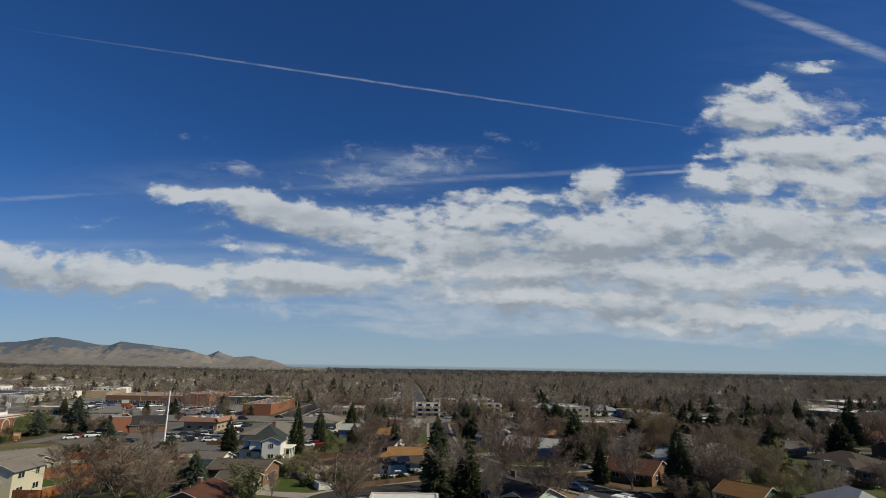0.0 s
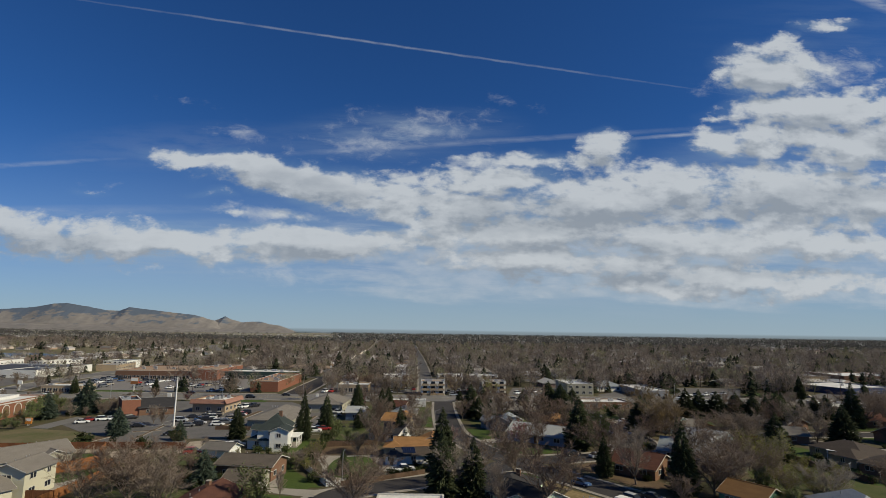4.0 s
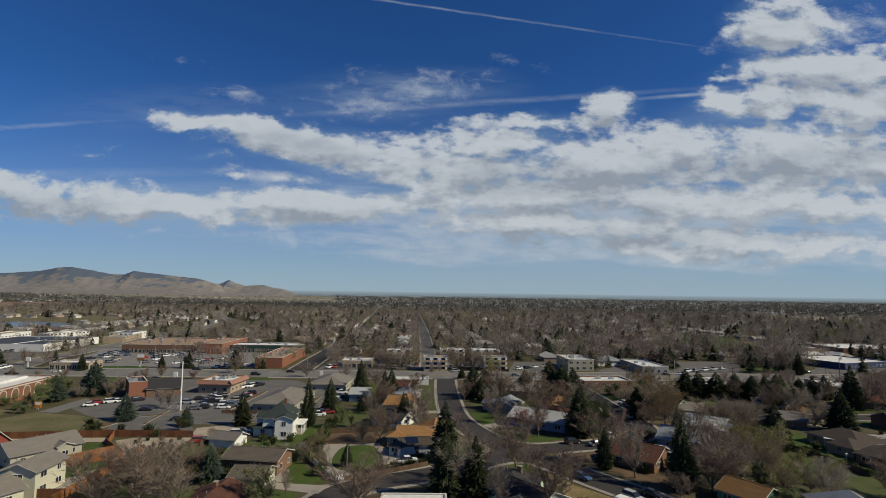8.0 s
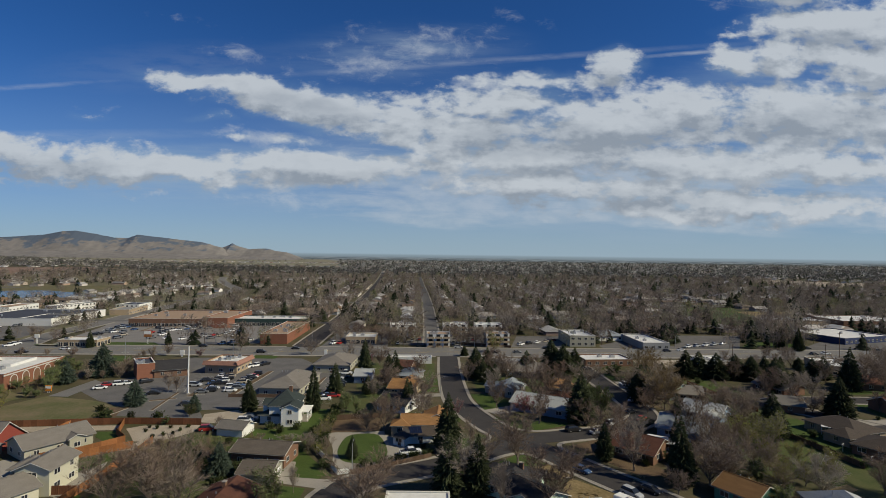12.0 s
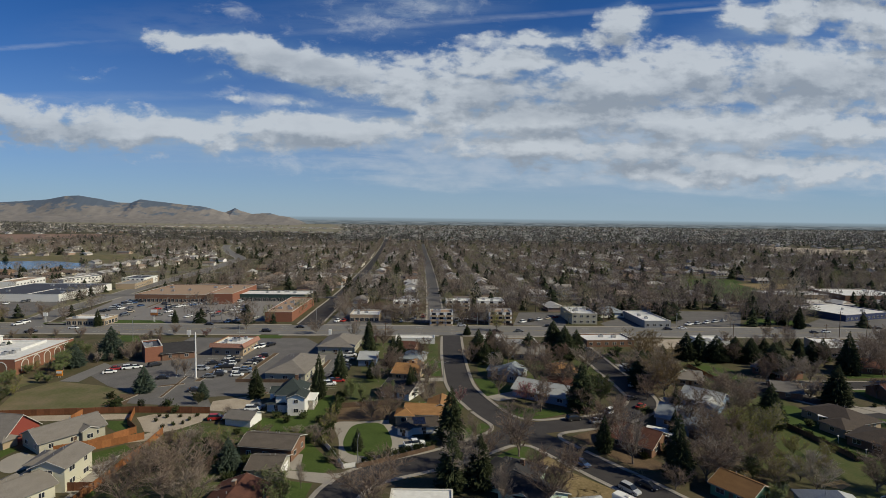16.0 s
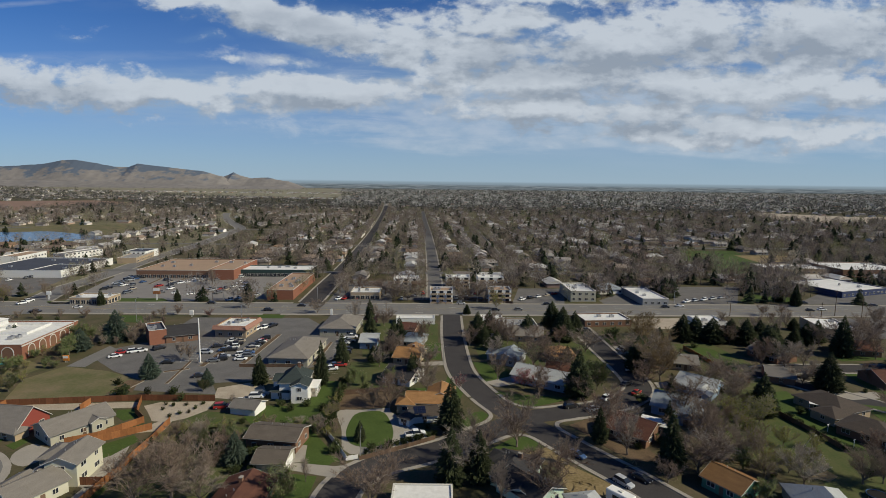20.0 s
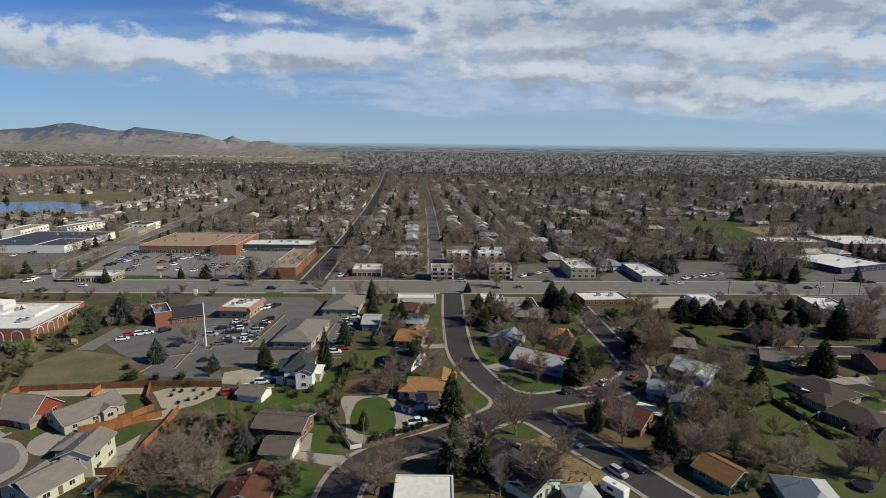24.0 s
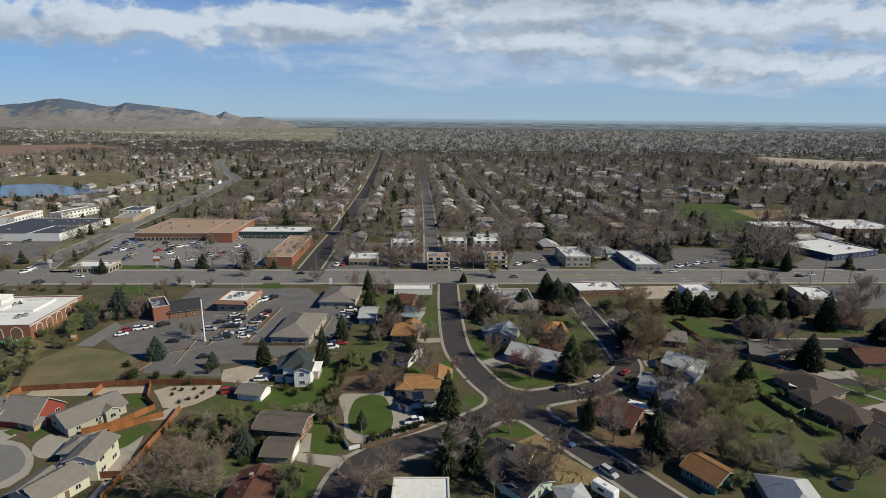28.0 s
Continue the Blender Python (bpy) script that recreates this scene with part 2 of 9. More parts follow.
# ---- materials ----
def material(name, colour, other=None, rough=0.85, grain=4.0, wear=0.35, bump=0.25, metal=0.0, per_thing=0.0, streak=(1, 1, 1), patches=0.4):
    """A surface with two scales of variation and fine relief; grain is cycles per metre."""
    m = bpy.data.materials.new(name)
    m.use_nodes = True
    t = m.node_tree
    b = t.nodes["Principled BSDF"]
    b.inputs["Roughness"].default_value, b.inputs["Metallic"].default_value = rough, metal
    b.inputs["Specular IOR Level"].default_value = 0.5 if rough < 0.5 else 0.12
    other = other or tuple(c * 0.6 for c in colour)
    geo = t.nodes.new("ShaderNodeTexCoord")
    mp = t.nodes.new("ShaderNodeMapping")
    mp.inputs["Scale"].default_value = streak
    t.links.new(geo.outputs["Object"], mp.inputs[0])
    fine, broad = t.nodes.new("ShaderNodeTexNoise"), t.nodes.new("ShaderNodeTexNoise")
    for n, s, dtl in ((fine, grain, 5), (broad, grain * 0.09, 3)):
        n.inputs["Scale"].default_value, n.inputs["Detail"].default_value = s, dtl
        t.links.new(mp.outputs[0], n.inputs["Vector"])
    mixed = t.nodes.new("ShaderNodeMath")
    mixed.operation = "MULTIPLY_ADD"
    t.links.new(fine.outputs[0], mixed.inputs[0])
    mixed.inputs[1].default_value = 1 - patches
    scaled = t.nodes.new("ShaderNodeMath")
    scaled.operation = "MULTIPLY"
    t.links.new(broad.outputs[0], scaled.inputs[0])
    scaled.inputs[1].default_value = patches
    t.links.new(scaled.outputs[0], mixed.inputs[2])
    rng = t.nodes.new("ShaderNodeMapRange")
    rng.inputs[1].default_value, rng.inputs[2].default_value = 0.5 - 0.22 / (0.4 + wear), 0.5 + 0.22 / (0.4 + wear)
    t.links.new(mixed.outputs[0], rng.inputs[0])
    mix = t.nodes.new("ShaderNodeMix")
    mix.data_type = "RGBA"
    t.links.new(rng.outputs[0], mix.inputs[0])
    mix.inputs[6].default_value, mix.inputs[7].default_value = (*other, 1), (*colour, 1)
    result = mix.outputs[2]
    if per_thing:
        info = t.nodes.new("ShaderNodeObjectInfo")
        hsv = t.nodes.new("ShaderNodeHueSaturation")
        val = t.nodes.new("ShaderNodeMapRange")
        val.inputs[3].default_value, val.inputs[4].default_value = 1 - per_thing, 1 + per_thing
        t.links.new(info.outputs["Random"], val.inputs[0])
        t.links.new(val.outputs[0], hsv.inputs["Value"])
        t.links.new(result, hsv.inputs["Color"])
        result = hsv.outputs[0]
    t.links.new(result, b.inputs["Base Color"])
    if bump:
        bp = t.nodes.new("ShaderNodeBump")
        bp.inputs["Strength"].default_value, bp.inputs["Distance"].default_value = bump, 0.05
        t.links.new(fine.outputs[0], bp.inputs["Height"])
        t.links.new(bp.outputs[0], b.inputs["Normal"])
    return m


def let_through(m, share=0.25):
    """Lets part of the light through, as thin twigs and leaves do."""
    t = m.node_tree
    b, out = t.nodes["Principled BSDF"], t.nodes["Material Output"]
    tr, mx = t.nodes.new("ShaderNodeBsdfTranslucent"), t.nodes.new("ShaderNodeMixShader")
    t.links.new(b.inputs["Base Color"].links[0].from_socket, tr.inputs[0])
    mx.inputs[0].default_value = share
    t.links.new(b.outputs[0], mx.inputs[1]), t.links.new(tr.outputs[0], mx.inputs[2])
    t.links.new(mx.outputs[0], out.inputs[0])
    return m


def island_material(name, colours, rough=0.9):
    """For joined woods and roofs: each loose piece takes its own colour from the row."""
    m = bpy.data.materials.new(name)
    m.use_nodes = True
    t = m.node_tree
    b = t.nodes["Principled BSDF"]
    b.inputs["Roughness"].default_value = rough
    b.inputs["Specular IOR Level"].default_value = 0.08
    geo, ramp = t.nodes.new("ShaderNodeNewGeometry"), t.nodes.new("ShaderNodeValToRGB")
    t.links.new(geo.outputs["Random Per Island"], ramp.inputs[0])
    ramp.color_ramp.interpolation = "LINEAR"
    e = ramp.color_ramp.elements
    e[0].color, e[1].color = (*colours[0], 1), (*colours[-1], 1)
    for i, c in enumerate(colours[1:-1], 1):
        e.new(i / (len(colours) - 1)).color = (*c, 1)
    t.links.new(ramp.outputs[0], b.inputs["Base Color"])
    return m


def tint_material(name, colours, rough=0.9):
    """For joined woods: each tree takes its own colour from the row, each twig a little of its own."""
    m = island_material(name, [(0.82, 0.82, 0.82), (1.0, 1.0, 1.0), (1.18, 1.17, 1.15)], rough)
    t = m.node_tree
    b = t.nodes["Principled BSDF"]
    own = b.inputs["Base Color"].links[0].from_socket
    tint, ramp, mul = t.nodes.new("ShaderNodeAttribute"), t.nodes.new("ShaderNodeValToRGB"), t.nodes.new("ShaderNodeVectorMath")
    tint.attribute_name = "tint"
    t.links.new(tint.outputs["Fac"], ramp.inputs[0])
    e = ramp.color_ramp.elements
    e[0].color, e[1].color = (*colours[0], 1), (*colours[-1], 1)
    for i, c in enumerate(colours[1:-1], 1):
        e.new(i / (len(colours) - 1)).color = (*c, 1)
    mul.operation = "MULTIPLY"
    t.links.new(ramp.outputs[0], mul.inputs[0]), t.links.new(own, mul.inputs[1])
    t.links.new(mul.outputs[0], b.inputs["Base Color"])
    return m


def thing_material(name, colours, rough=0.9, grain=3.0):
    """Each object takes its own colour from the row, with a little grain."""
    m = bpy.data.materials.new(name)
    m.use_nodes = True
    t = m.node_tree
    b = t.nodes["Principled BSDF"]
    b.inputs["Roughness"].default_value = rough
    b.inputs["Specular IOR Level"].default_value = 0.08
    info, ramp = t.nodes.new("ShaderNodeObjectInfo"), t.nodes.new("ShaderNodeValToRGB")
    t.links.new(info.outputs["Random"], ramp.inputs[0])
    e = ramp.color_ramp.elements
    e[0].color, e[1].color = (*colours[0], 1), (*colours[-1], 1)
    for i, c in enumerate(colours[1:-1], 1):
        e.new(i / (len(colours) - 1)).color = (*c, 1)
    co, n = t.nodes.new("ShaderNodeTexCoord"), t.nodes.new("ShaderNodeTexNoise")
    n.inputs["Scale"].default_value, n.inputs["Detail"].default_value = grain, 5
    t.links.new(co.outputs["Object"], n.inputs["Vector"])
    hsv, val = t.nodes.new("ShaderNodeHueSaturation"), t.nodes.new("ShaderNodeMapRange")
    val.inputs[1].default_value, val.inputs[2].default_value = 0.25, 0.75
    val.inputs[3].default_value, val.inputs[4].default_value = 0.72, 1.25
    t.links.new(n.outputs[0], val.inputs[0])
    t.links.new(val.outputs[0], hsv.inputs["Value"]), t.links.new(ramp.outputs[0], hsv.inputs["Color"])
    t.links.new(hsv.outputs[0], b.inputs["Base Color"])
    return m


MAT = {
    "earth": material("earth", (0.125, 0.094, 0.062), (0.048, 0.058, 0.022), grain=1.3, wear=0.7, bump=0.5, patches=0.62),
    "lawn": material("lawn", (0.078, 0.112, 0.027), (0.04, 0.062, 0.016), grain=2.2, wear=0.6, bump=0.6),
    "rough_grass": material("rough_grass", (0.102, 0.098, 0.044), (0.05, 0.075, 0.02), grain=1.5, wear=0.9, bump=0.6, patches=0.6),
    "dry_lawn": material("dry_lawn", (0.185, 0.145, 0.088), (0.09, 0.1, 0.038), grain=1.1, wear=1.0, bump=0.5, patches=0.72),
    "mulch": material("mulch", (0.175, 0.12, 0.075), (0.07, 0.052, 0.033), grain=2.5, wear=0.6, bump=0.6),
    "gravel": material("gravel", (0.44, 0.38, 0.3), (0.27, 0.225, 0.17), grain=3, wear=0.9, bump=0.5),
    "asphalt": material("asphalt", (0.066, 0.061, 0.06), (0.04, 0.037, 0.037), grain=3, wear=0.6, bump=0.2),
    "old_asphalt": material("old_asphalt", (0.2, 0.193, 0.182), (0.135, 0.13, 0.124), grain=2, wear=0.5, bump=0.2),
    "lot_asphalt": material("lot_asphalt", (0.17, 0.162, 0.154), (0.095, 0.09, 0.087), grain=2, wear=0.8, bump=0.2),
    "mall_asphalt": material("mall_asphalt", (0.25, 0.235, 0.22), (0.155, 0.146, 0.138), grain=1.5, wear=0.5, bump=0.2),
    "concrete": material("concrete", (0.37, 0.338, 0.292), (0.235, 0.215, 0.185), grain=3, wear=0.3, bump=0.15),
    "line": material("line", (0.62, 0.6, 0.54), (0.4, 0.39, 0.36), grain=8, wear=0.5, bump=0),
    "yellow_line": material("yellow_line", (0.5, 0.34, 0.07), (0.33, 0.25, 0.1), grain=8, wear=0.5, bump=0),
    "steppe": material("steppe", (0.25, 0.225, 0.16), (0.165, 0.16, 0.105), grain=0.05, wear=0.6, bump=0, patches=0.6),
    "water": material("water", (0.05, 0.10, 0.17), (0.04, 0.085, 0.14), rough=0.16, grain=0.4, bump=0.1),
    "glass": material("glass", (0.03, 0.035, 0.045), (0.02, 0.024, 0.03), rough=0.08, grain=1, bump=0),
    "white_paint": material("white_paint", (0.8, 0.79, 0.75), (0.66, 0.65, 0.61), grain=3, wear=0.2, bump=0.1, streak=(1, 1, 5)),
    "trim": material("trim", (0.62, 0.6, 0.55), (0.48, 0.46, 0.42), grain=3, wear=0.2, bump=0),
    "fascia": material("fascia", (0.3, 0.285, 0.26), (0.2, 0.19, 0.17), grain=3, wear=0.2, bump=0),
    "straw": material("straw", (0.3, 0.225, 0.12), (0.13, 0.1, 0.045), grain=1.6, wear=0.9, bump=0.6, patches=0.5),
    "brick_red": material("brick_red", (0.28, 0.125, 0.08), (0.19, 0.085, 0.055), grain=7, wear=0.4, bump=0.4, streak=(1, 1, 3)),
    "brick_brown": material("brick_brown", (0.23, 0.13, 0.085), (0.15, 0.09, 0.06), grain=7, wear=0.4, bump=0.4, streak=(1, 1, 3)),
    "cedar": material("cedar", (0.33, 0.142, 0.055), (0.2, 0.085, 0.035), grain=4, wear=0.4, bump=0.3, streak=(1, 1, 0.3), per_thing=0.2),
    # the same cedar for fences turned from the sun, shade put into the colour
    "shaded_cedar": material("shaded_cedar", (0.2, 0.088, 0.045), (0.12, 0.055, 0.03), grain=4, wear=0.4, bump=0.3, streak=(1, 1, 0.3), per_thing=0.2),
    "west_grass": material("west_grass", (0.21, 0.18, 0.12), (0.1, 0.105, 0.05), grain=0.5, wear=0.8, bump=0, patches=0.5),
    "hazed_fields": material("hazed_fields", (0.26, 0.25, 0.22), (0.15, 0.155, 0.14), grain=0.04, wear=0.9, bump=0, patches=0.5),
    "red_field": material("red_field", (0.25, 0.165, 0.12), (0.19, 0.13, 0.098), grain=0.1, wear=0.5, bump=0),
    "old_wood": material("old_wood", (0.16, 0.105, 0.07), (0.1, 0.068, 0.048), grain=4, wear=0.4, bump=0.3, streak=(1, 1, 0.3), per_thing=0.2),
    "bark": material("bark", (0.235, 0.192, 0.152), (0.13, 0.103, 0.082), grain=6, wear=0.5, bump=0.5, streak=(1, 1, 0.3)),
    "metal": material("metal", (0.5, 0.5, 0.5), (0.4, 0.4, 0.4), rough=0.45, metal=0.7, grain=2, bump=0),
    "dark_metal": material("dark_metal", (0.07, 0.07, 0.075), (0.045, 0.045, 0.05), rough=0.5, metal=0.4, grain=2, bump=0),
    "rubber": material("rubber", (0.02, 0.02, 0.02), rough=0.8, bump=0),
    "solar": material("solar", (0.015, 0.02, 0.045), (0.01, 0.014, 0.03), rough=0.15, grain=1, bump=0),
    "flat_white": material("flat_white", (0.76, 0.75, 0.72), (0.52, 0.51, 0.48), rough=0.6, grain=0.8, wear=0.5, bump=0.1),
    "flat_grey": material("flat_grey", (0.3, 0.29, 0.28), (0.2, 0.195, 0.19), grain=1, wear=0.5, bump=0.1),
    "flat_tan": material("flat_tan", (0.36, 0.26, 0.18), (0.28, 0.2, 0.14), grain=1, wear=0.5, bump=0.1),
    "flat_dark": material("flat_dark", (0.075, 0.08, 0.1), (0.05, 0.055, 0.07), grain=1, wear=0.5, bump=0.1),
    "conifer": material("conifer", (0.07, 0.082, 0.038), (0.032, 0.04, 0.02), grain=2.5, wear=0.5, bump=0, per_thing=0.25),
    "blue_spruce": material("blue_spruce", (0.085, 0.11, 0.08), (0.042, 0.058, 0.042), grain=2.5, wear=0.5, bump=0, per_thing=0.2),
    "new_leaf": material("new_leaf", (0.3, 0.3, 0.065), (0.16, 0.165, 0.038), grain=2, wear=0.5, bump=0, per_thing=0.2),
    "blossom": material("blossom", (0.32, 0.12, 0.14), (0.19, 0.066, 0.08), grain=2, wear=0.5, bump=0, per_thing=0.2),
    "willow": material("willow", (0.27, 0.2, 0.105), (0.18, 0.13, 0.07), grain=2, wear=0.5, bump=0, per_thing=0.15),
    "evergreen": material("evergreen", (0.18, 0.205, 0.085), (0.09, 0.115, 0.042), grain=2, wear=0.5, bump=0, per_thing=0.25),
    "shrub": material("shrub", (0.07, 0.085, 0.03), (0.03, 0.04, 0.016), grain=3, wear=0.5, bump=0, per_thing=0.3),
}
MAT["twig"] = thing_material("twig", [(0.19, 0.142, 0.108), (0.29, 0.238, 0.188), (0.165, 0.118, 0.092), (0.35, 0.305, 0.25), (0.215, 0.152, 0.118), (0.255, 0.208, 0.16)])
ROOF = {
    "grey": material("shingle_grey", (0.19, 0.175, 0.155), (0.12, 0.11, 0.1), grain=5, wear=0.8, bump=0.4, streak=(1, 1, 5), patches=0.3),
    "warm_grey": material("shingle_warm_grey", (0.23, 0.208, 0.182), (0.14, 0.127, 0.112), grain=5, wear=0.8, bump=0.4, streak=(1, 1, 5), patches=0.3),
    "brown_grey": material("shingle_brown_grey", (0.145, 0.122, 0.1), (0.08, 0.068, 0.057), grain=5, wear=0.8, bump=0.4, streak=(1, 1, 5), patches=0.3),
    "charcoal": material("shingle_charcoal", (0.055, 0.053, 0.055), (0.032, 0.031, 0.033), grain=5, wear=0.8, bump=0.4, streak=(1, 1, 5)),
    "green": material("shingle_green", (0.05, 0.062, 0.06), (0.03, 0.038, 0.037), grain=5, wear=0.8, bump=0.4, streak=(1, 1, 5)),
    "orange": material("shingle_orange", (0.36, 0.2, 0.085), (0.2, 0.105, 0.045), grain=5, wear=0.8, bump=0.4, streak=(1, 1, 5)),
    "brown": material("shingle_brown", (0.24, 0.135, 0.058), (0.14, 0.078, 0.036), grain=5, wear=0.8, bump=0.4, streak=(1, 1, 5)),
    "terracotta": material("tile_terracotta", (0.34, 0.19, 0.14), (0.22, 0.12, 0.09), grain=5, wear=0.6, bump=0.4, streak=(1, 1, 3)),
    "red_brown": material("shingle_red_brown", (0.13, 0.06, 0.042), (0.062, 0.03, 0.023), grain=5, wear=0.8, bump=0.4, streak=(1, 1, 5)),
    "light": material("shingle_light", (0.42, 0.43, 0.42), (0.29, 0.3, 0.3), grain=4, wear=0.8, bump=0.3, streak=(1, 1, 5)),
    "blue_grey": material("shingle_blue_grey", (0.28, 0.31, 0.33), (0.18, 0.2, 0.22), grain=4, wear=0.8, bump=0.3, streak=(1, 1, 5)),
    "dark_brown": material("shingle_dark_brown", (0.1, 0.08, 0.065), (0.05, 0.042, 0.036), grain=6, wear=0.8, bump=0.4, streak=(1, 1, 5), patches=0.2),
    "any": thing_material("shingle_mixed", [(0.16, 0.14, 0.125), (0.3, 0.28, 0.26), (0.12, 0.1, 0.09), (0.22, 0.15, 0.1), (0.5, 0.49, 0.47), (0.4, 0.39, 0.38), (0.2, 0.185, 0.17)]),
}
WALL = {
    "beige": material("siding_beige", (0.4, 0.38, 0.3), (0.31, 0.295, 0.23), grain=3, wear=0.2, bump=0.2, streak=(0.2, 0.2, 5)),
    "cream": material("siding_cream", (0.57, 0.545, 0.42), (0.47, 0.45, 0.345), grain=3, wear=0.2, bump=0.2, streak=(0.2, 0.2, 5)),
    "white": material("siding_white", (0.76, 0.75, 0.7), (0.62, 0.61, 0.57), grain=3, wear=0.2, bump=0.2, streak=(0.2, 0.2, 5)),
    "red": material("siding_red", (0.26, 0.065, 0.048), (0.2, 0.05, 0.038), grain=3, wear=0.2, bump=0.2, streak=(0.2, 0.2, 5)),
    "blue": material("siding_blue", (0.24, 0.31, 0.4), (0.17, 0.22, 0.3), grain=3, wear=0.2, bump=0.2, streak=(0.2, 0.2, 5)),
    "green": material("siding_green", (0.1, 0.22, 0.15), (0.07, 0.16, 0.11), grain=3, wear=0.2, bump=0.2, streak=(0.2, 0.2, 5)),
    "pale_green": material("siding_pale_green", (0.5, 0.6, 0.48), (0.4, 0.5, 0.4), grain=3, wear=0.2, bump=0.2, streak=(0.2, 0.2, 5)),
    "grey": material("siding_grey", (0.34, 0.34, 0.33), (0.25, 0.25, 0.25), grain=3, wear=0.2, bump=0.2, streak=(0.2, 0.2, 5)),
    "tan": material("siding_tan", (0.4, 0.31, 0.21), (0.31, 0.24, 0.16), grain=3, wear=0.2, bump=0.2, streak=(0.2, 0.2, 5)),
    "navy": material("siding_navy", (0.06, 0.075, 0.14), (0.04, 0.05, 0.1), grain=3, wear=0.2, bump=0.2),
    "dark_teal": material("siding_dark_teal", (0.045, 0.075, 0.07), (0.03, 0.05, 0.048), grain=3, wear=0.2, bump=0.2),
    "brick": MAT["brick_brown"], "brick_red": MAT["brick_red"],
    "any": thing_material("siding_mixed", [(0.5, 0.46, 0.38), (0.3, 0.17, 0.11), (0.6, 0.58, 0.53), (0.36, 0.3, 0.22), (0.28, 0.3, 0.32), (0.26, 0.14, 0.09)]),
}
for key in ("twig", "conifer", "blue_spruce", "new_leaf", "blossom", "willow", "shrub", "evergreen"):
    let_through(MAT[key], 0.2)

# ---- building helpers ----
FOOT, WAYS, LOTS = [], [], []       # footprints, street lines and open areas, to keep planting clear of them


def clear(x, y, gap=2.0, lots=True):
    """Whether a spot lies off every building, street and open area."""
    for fx, fy, c, s, L, W in FOOT:
        u, v = (x - fx) * c + (y - fy) * s, (y - fy) * c - (x - fx) * s
        if -gap < u < L + gap and -gap < v < W + gap:
            return False
    for q, half in WAYS:
        d = np.hypot(q[:, 0] - x, q[:, 1] - y).min()
        if d < half + gap:
            return False
    if lots:
        for poly in LOTS:
            inside = False
            for (ax, ay), (bx, by) in zip(poly, poly[1:] + poly[:1]):
                if (ay > y) != (by > y) and x < ax + (y - ay) * (bx - ax) / (by - ay):
                    inside = not inside
            if inside:
                return False
    return True


def footprint(x, y, turn, L, W):
    FOOT.append((x, y, math.cos(radians(turn)), math.sin(radians(turn)), L, W))


def link_mesh(name, verts, faces, mat, parent=None, label="", smooth=False):
    me = bpy.data.meshes.new(name)
    me.from_pydata([tuple(v) for v in verts], [], faces)
    me.materials.append(mat)
    if smooth:
        me.shade_smooth()
    ob = new(name, me)
    if parent:
        ob.parent = parent
    if label:
        ob["label"] = label
    return ob


def part(name, bm, mat, parent=None, label=""):
    me = bpy.data.meshes.new(name)
    bm.to_mesh(me)
    bm.free()
    me.materials.append(mat)
    ob = new(name, me)
    if parent:
        ob.parent = parent
    if label:
        ob["label"] = label
    return ob


def empty(name, x, y, z, turn, label, category, group="", kind=""):
    ob = new(name)
    ob.matrix_world = pose(x, y, z, 0, 0, turn)
    return tagged(ob, label, category, group, kind)


def box(bm, x0, x1, y0, y1, z0, z1, bevel=0.0):
    r = bmesh.ops.create_cube(bm, size=1.0, matrix=Matrix.LocRotScale(((x0 + x1) / 2, (y0 + y1) / 2, (z0 + z1) / 2), None, (x1 - x0, y1 - y0, z1 - z0)))
    if bevel:
        edges = list({e for v in r["verts"] for e in v.link_edges})
        bmesh.ops.bevel(bm, geom=edges, offset=bevel, segments=1, affect="EDGES")
    return r["verts"]


def box_part(name, dims, mat, parent, label="", bevel=0.0):
    bm = bmesh.new()
    box(bm, *dims, bevel=bevel)
    return part(name, bm, mat, parent, label)


BOX_FACES = [(0, 3, 2, 1), (4, 5, 6, 7), (0, 1, 5, 4), (1, 2, 6, 5), (2, 3, 7, 6), (3, 0, 4, 7)]


def slab(corners, down):
    """Eight points of a slab below four corners, thick by down."""
    return [(x, y, z - down) for x, y, z in corners] + list(corners)


def smooth_line(points, step=3.0):
    """A smooth line through the points."""
    p = [Vector(q).to_2d() for q in points]
    p = [p[0] * 2 - p[1]] + p + [p[-1] * 2 - p[-2]]
    out = []
    for a, b, c, d in zip(p, p[1:], p[2:], p[3:]):
        n = max(1, int((c - b).length / step))
        for i in range(n):
            t = i / n
            out.append(0.5 * ((2 * b) + (c - a) * t + (2 * a - 5 * b + 4 * c - d) * t * t + (3 * b - a - 3 * c + d) * t ** 3))
    out.append(p[-2])
    return out


def offsets(line, d):
    """The line moved sideways, to its left where d is positive."""
    out = []
    for i, q in enumerate(line):
        a, b = line[max(0, i - 1)], line[min(len(line) - 1, i + 1)]
        w = (b - a).normalized()
        out.append(q + Vector((-w.y, w.x)) * d)
    return out


def strip(name, line, d0, d1, z0, z1, mat, parent=None, label=""):
    """A band along a line between two sideways distances, from z0 up to z1."""
    left, right = offsets(line, d1), offsets(line, d0)
    v, f = [], []
    for a, b in zip(right, left):
        v += [(a.x, a.y, z1), (b.x, b.y, z1), (a.x, a.y, z0), (b.x, b.y, z0)]
    for i in range(len(line) - 1):
        k = 4 * i
        f += [(k, k + 4, k + 5, k + 1), (k + 2, k + 6, k + 4, k), (k + 1, k + 5, k + 7, k + 3)]
    return link_mesh(name, v, f, mat, parent, label)


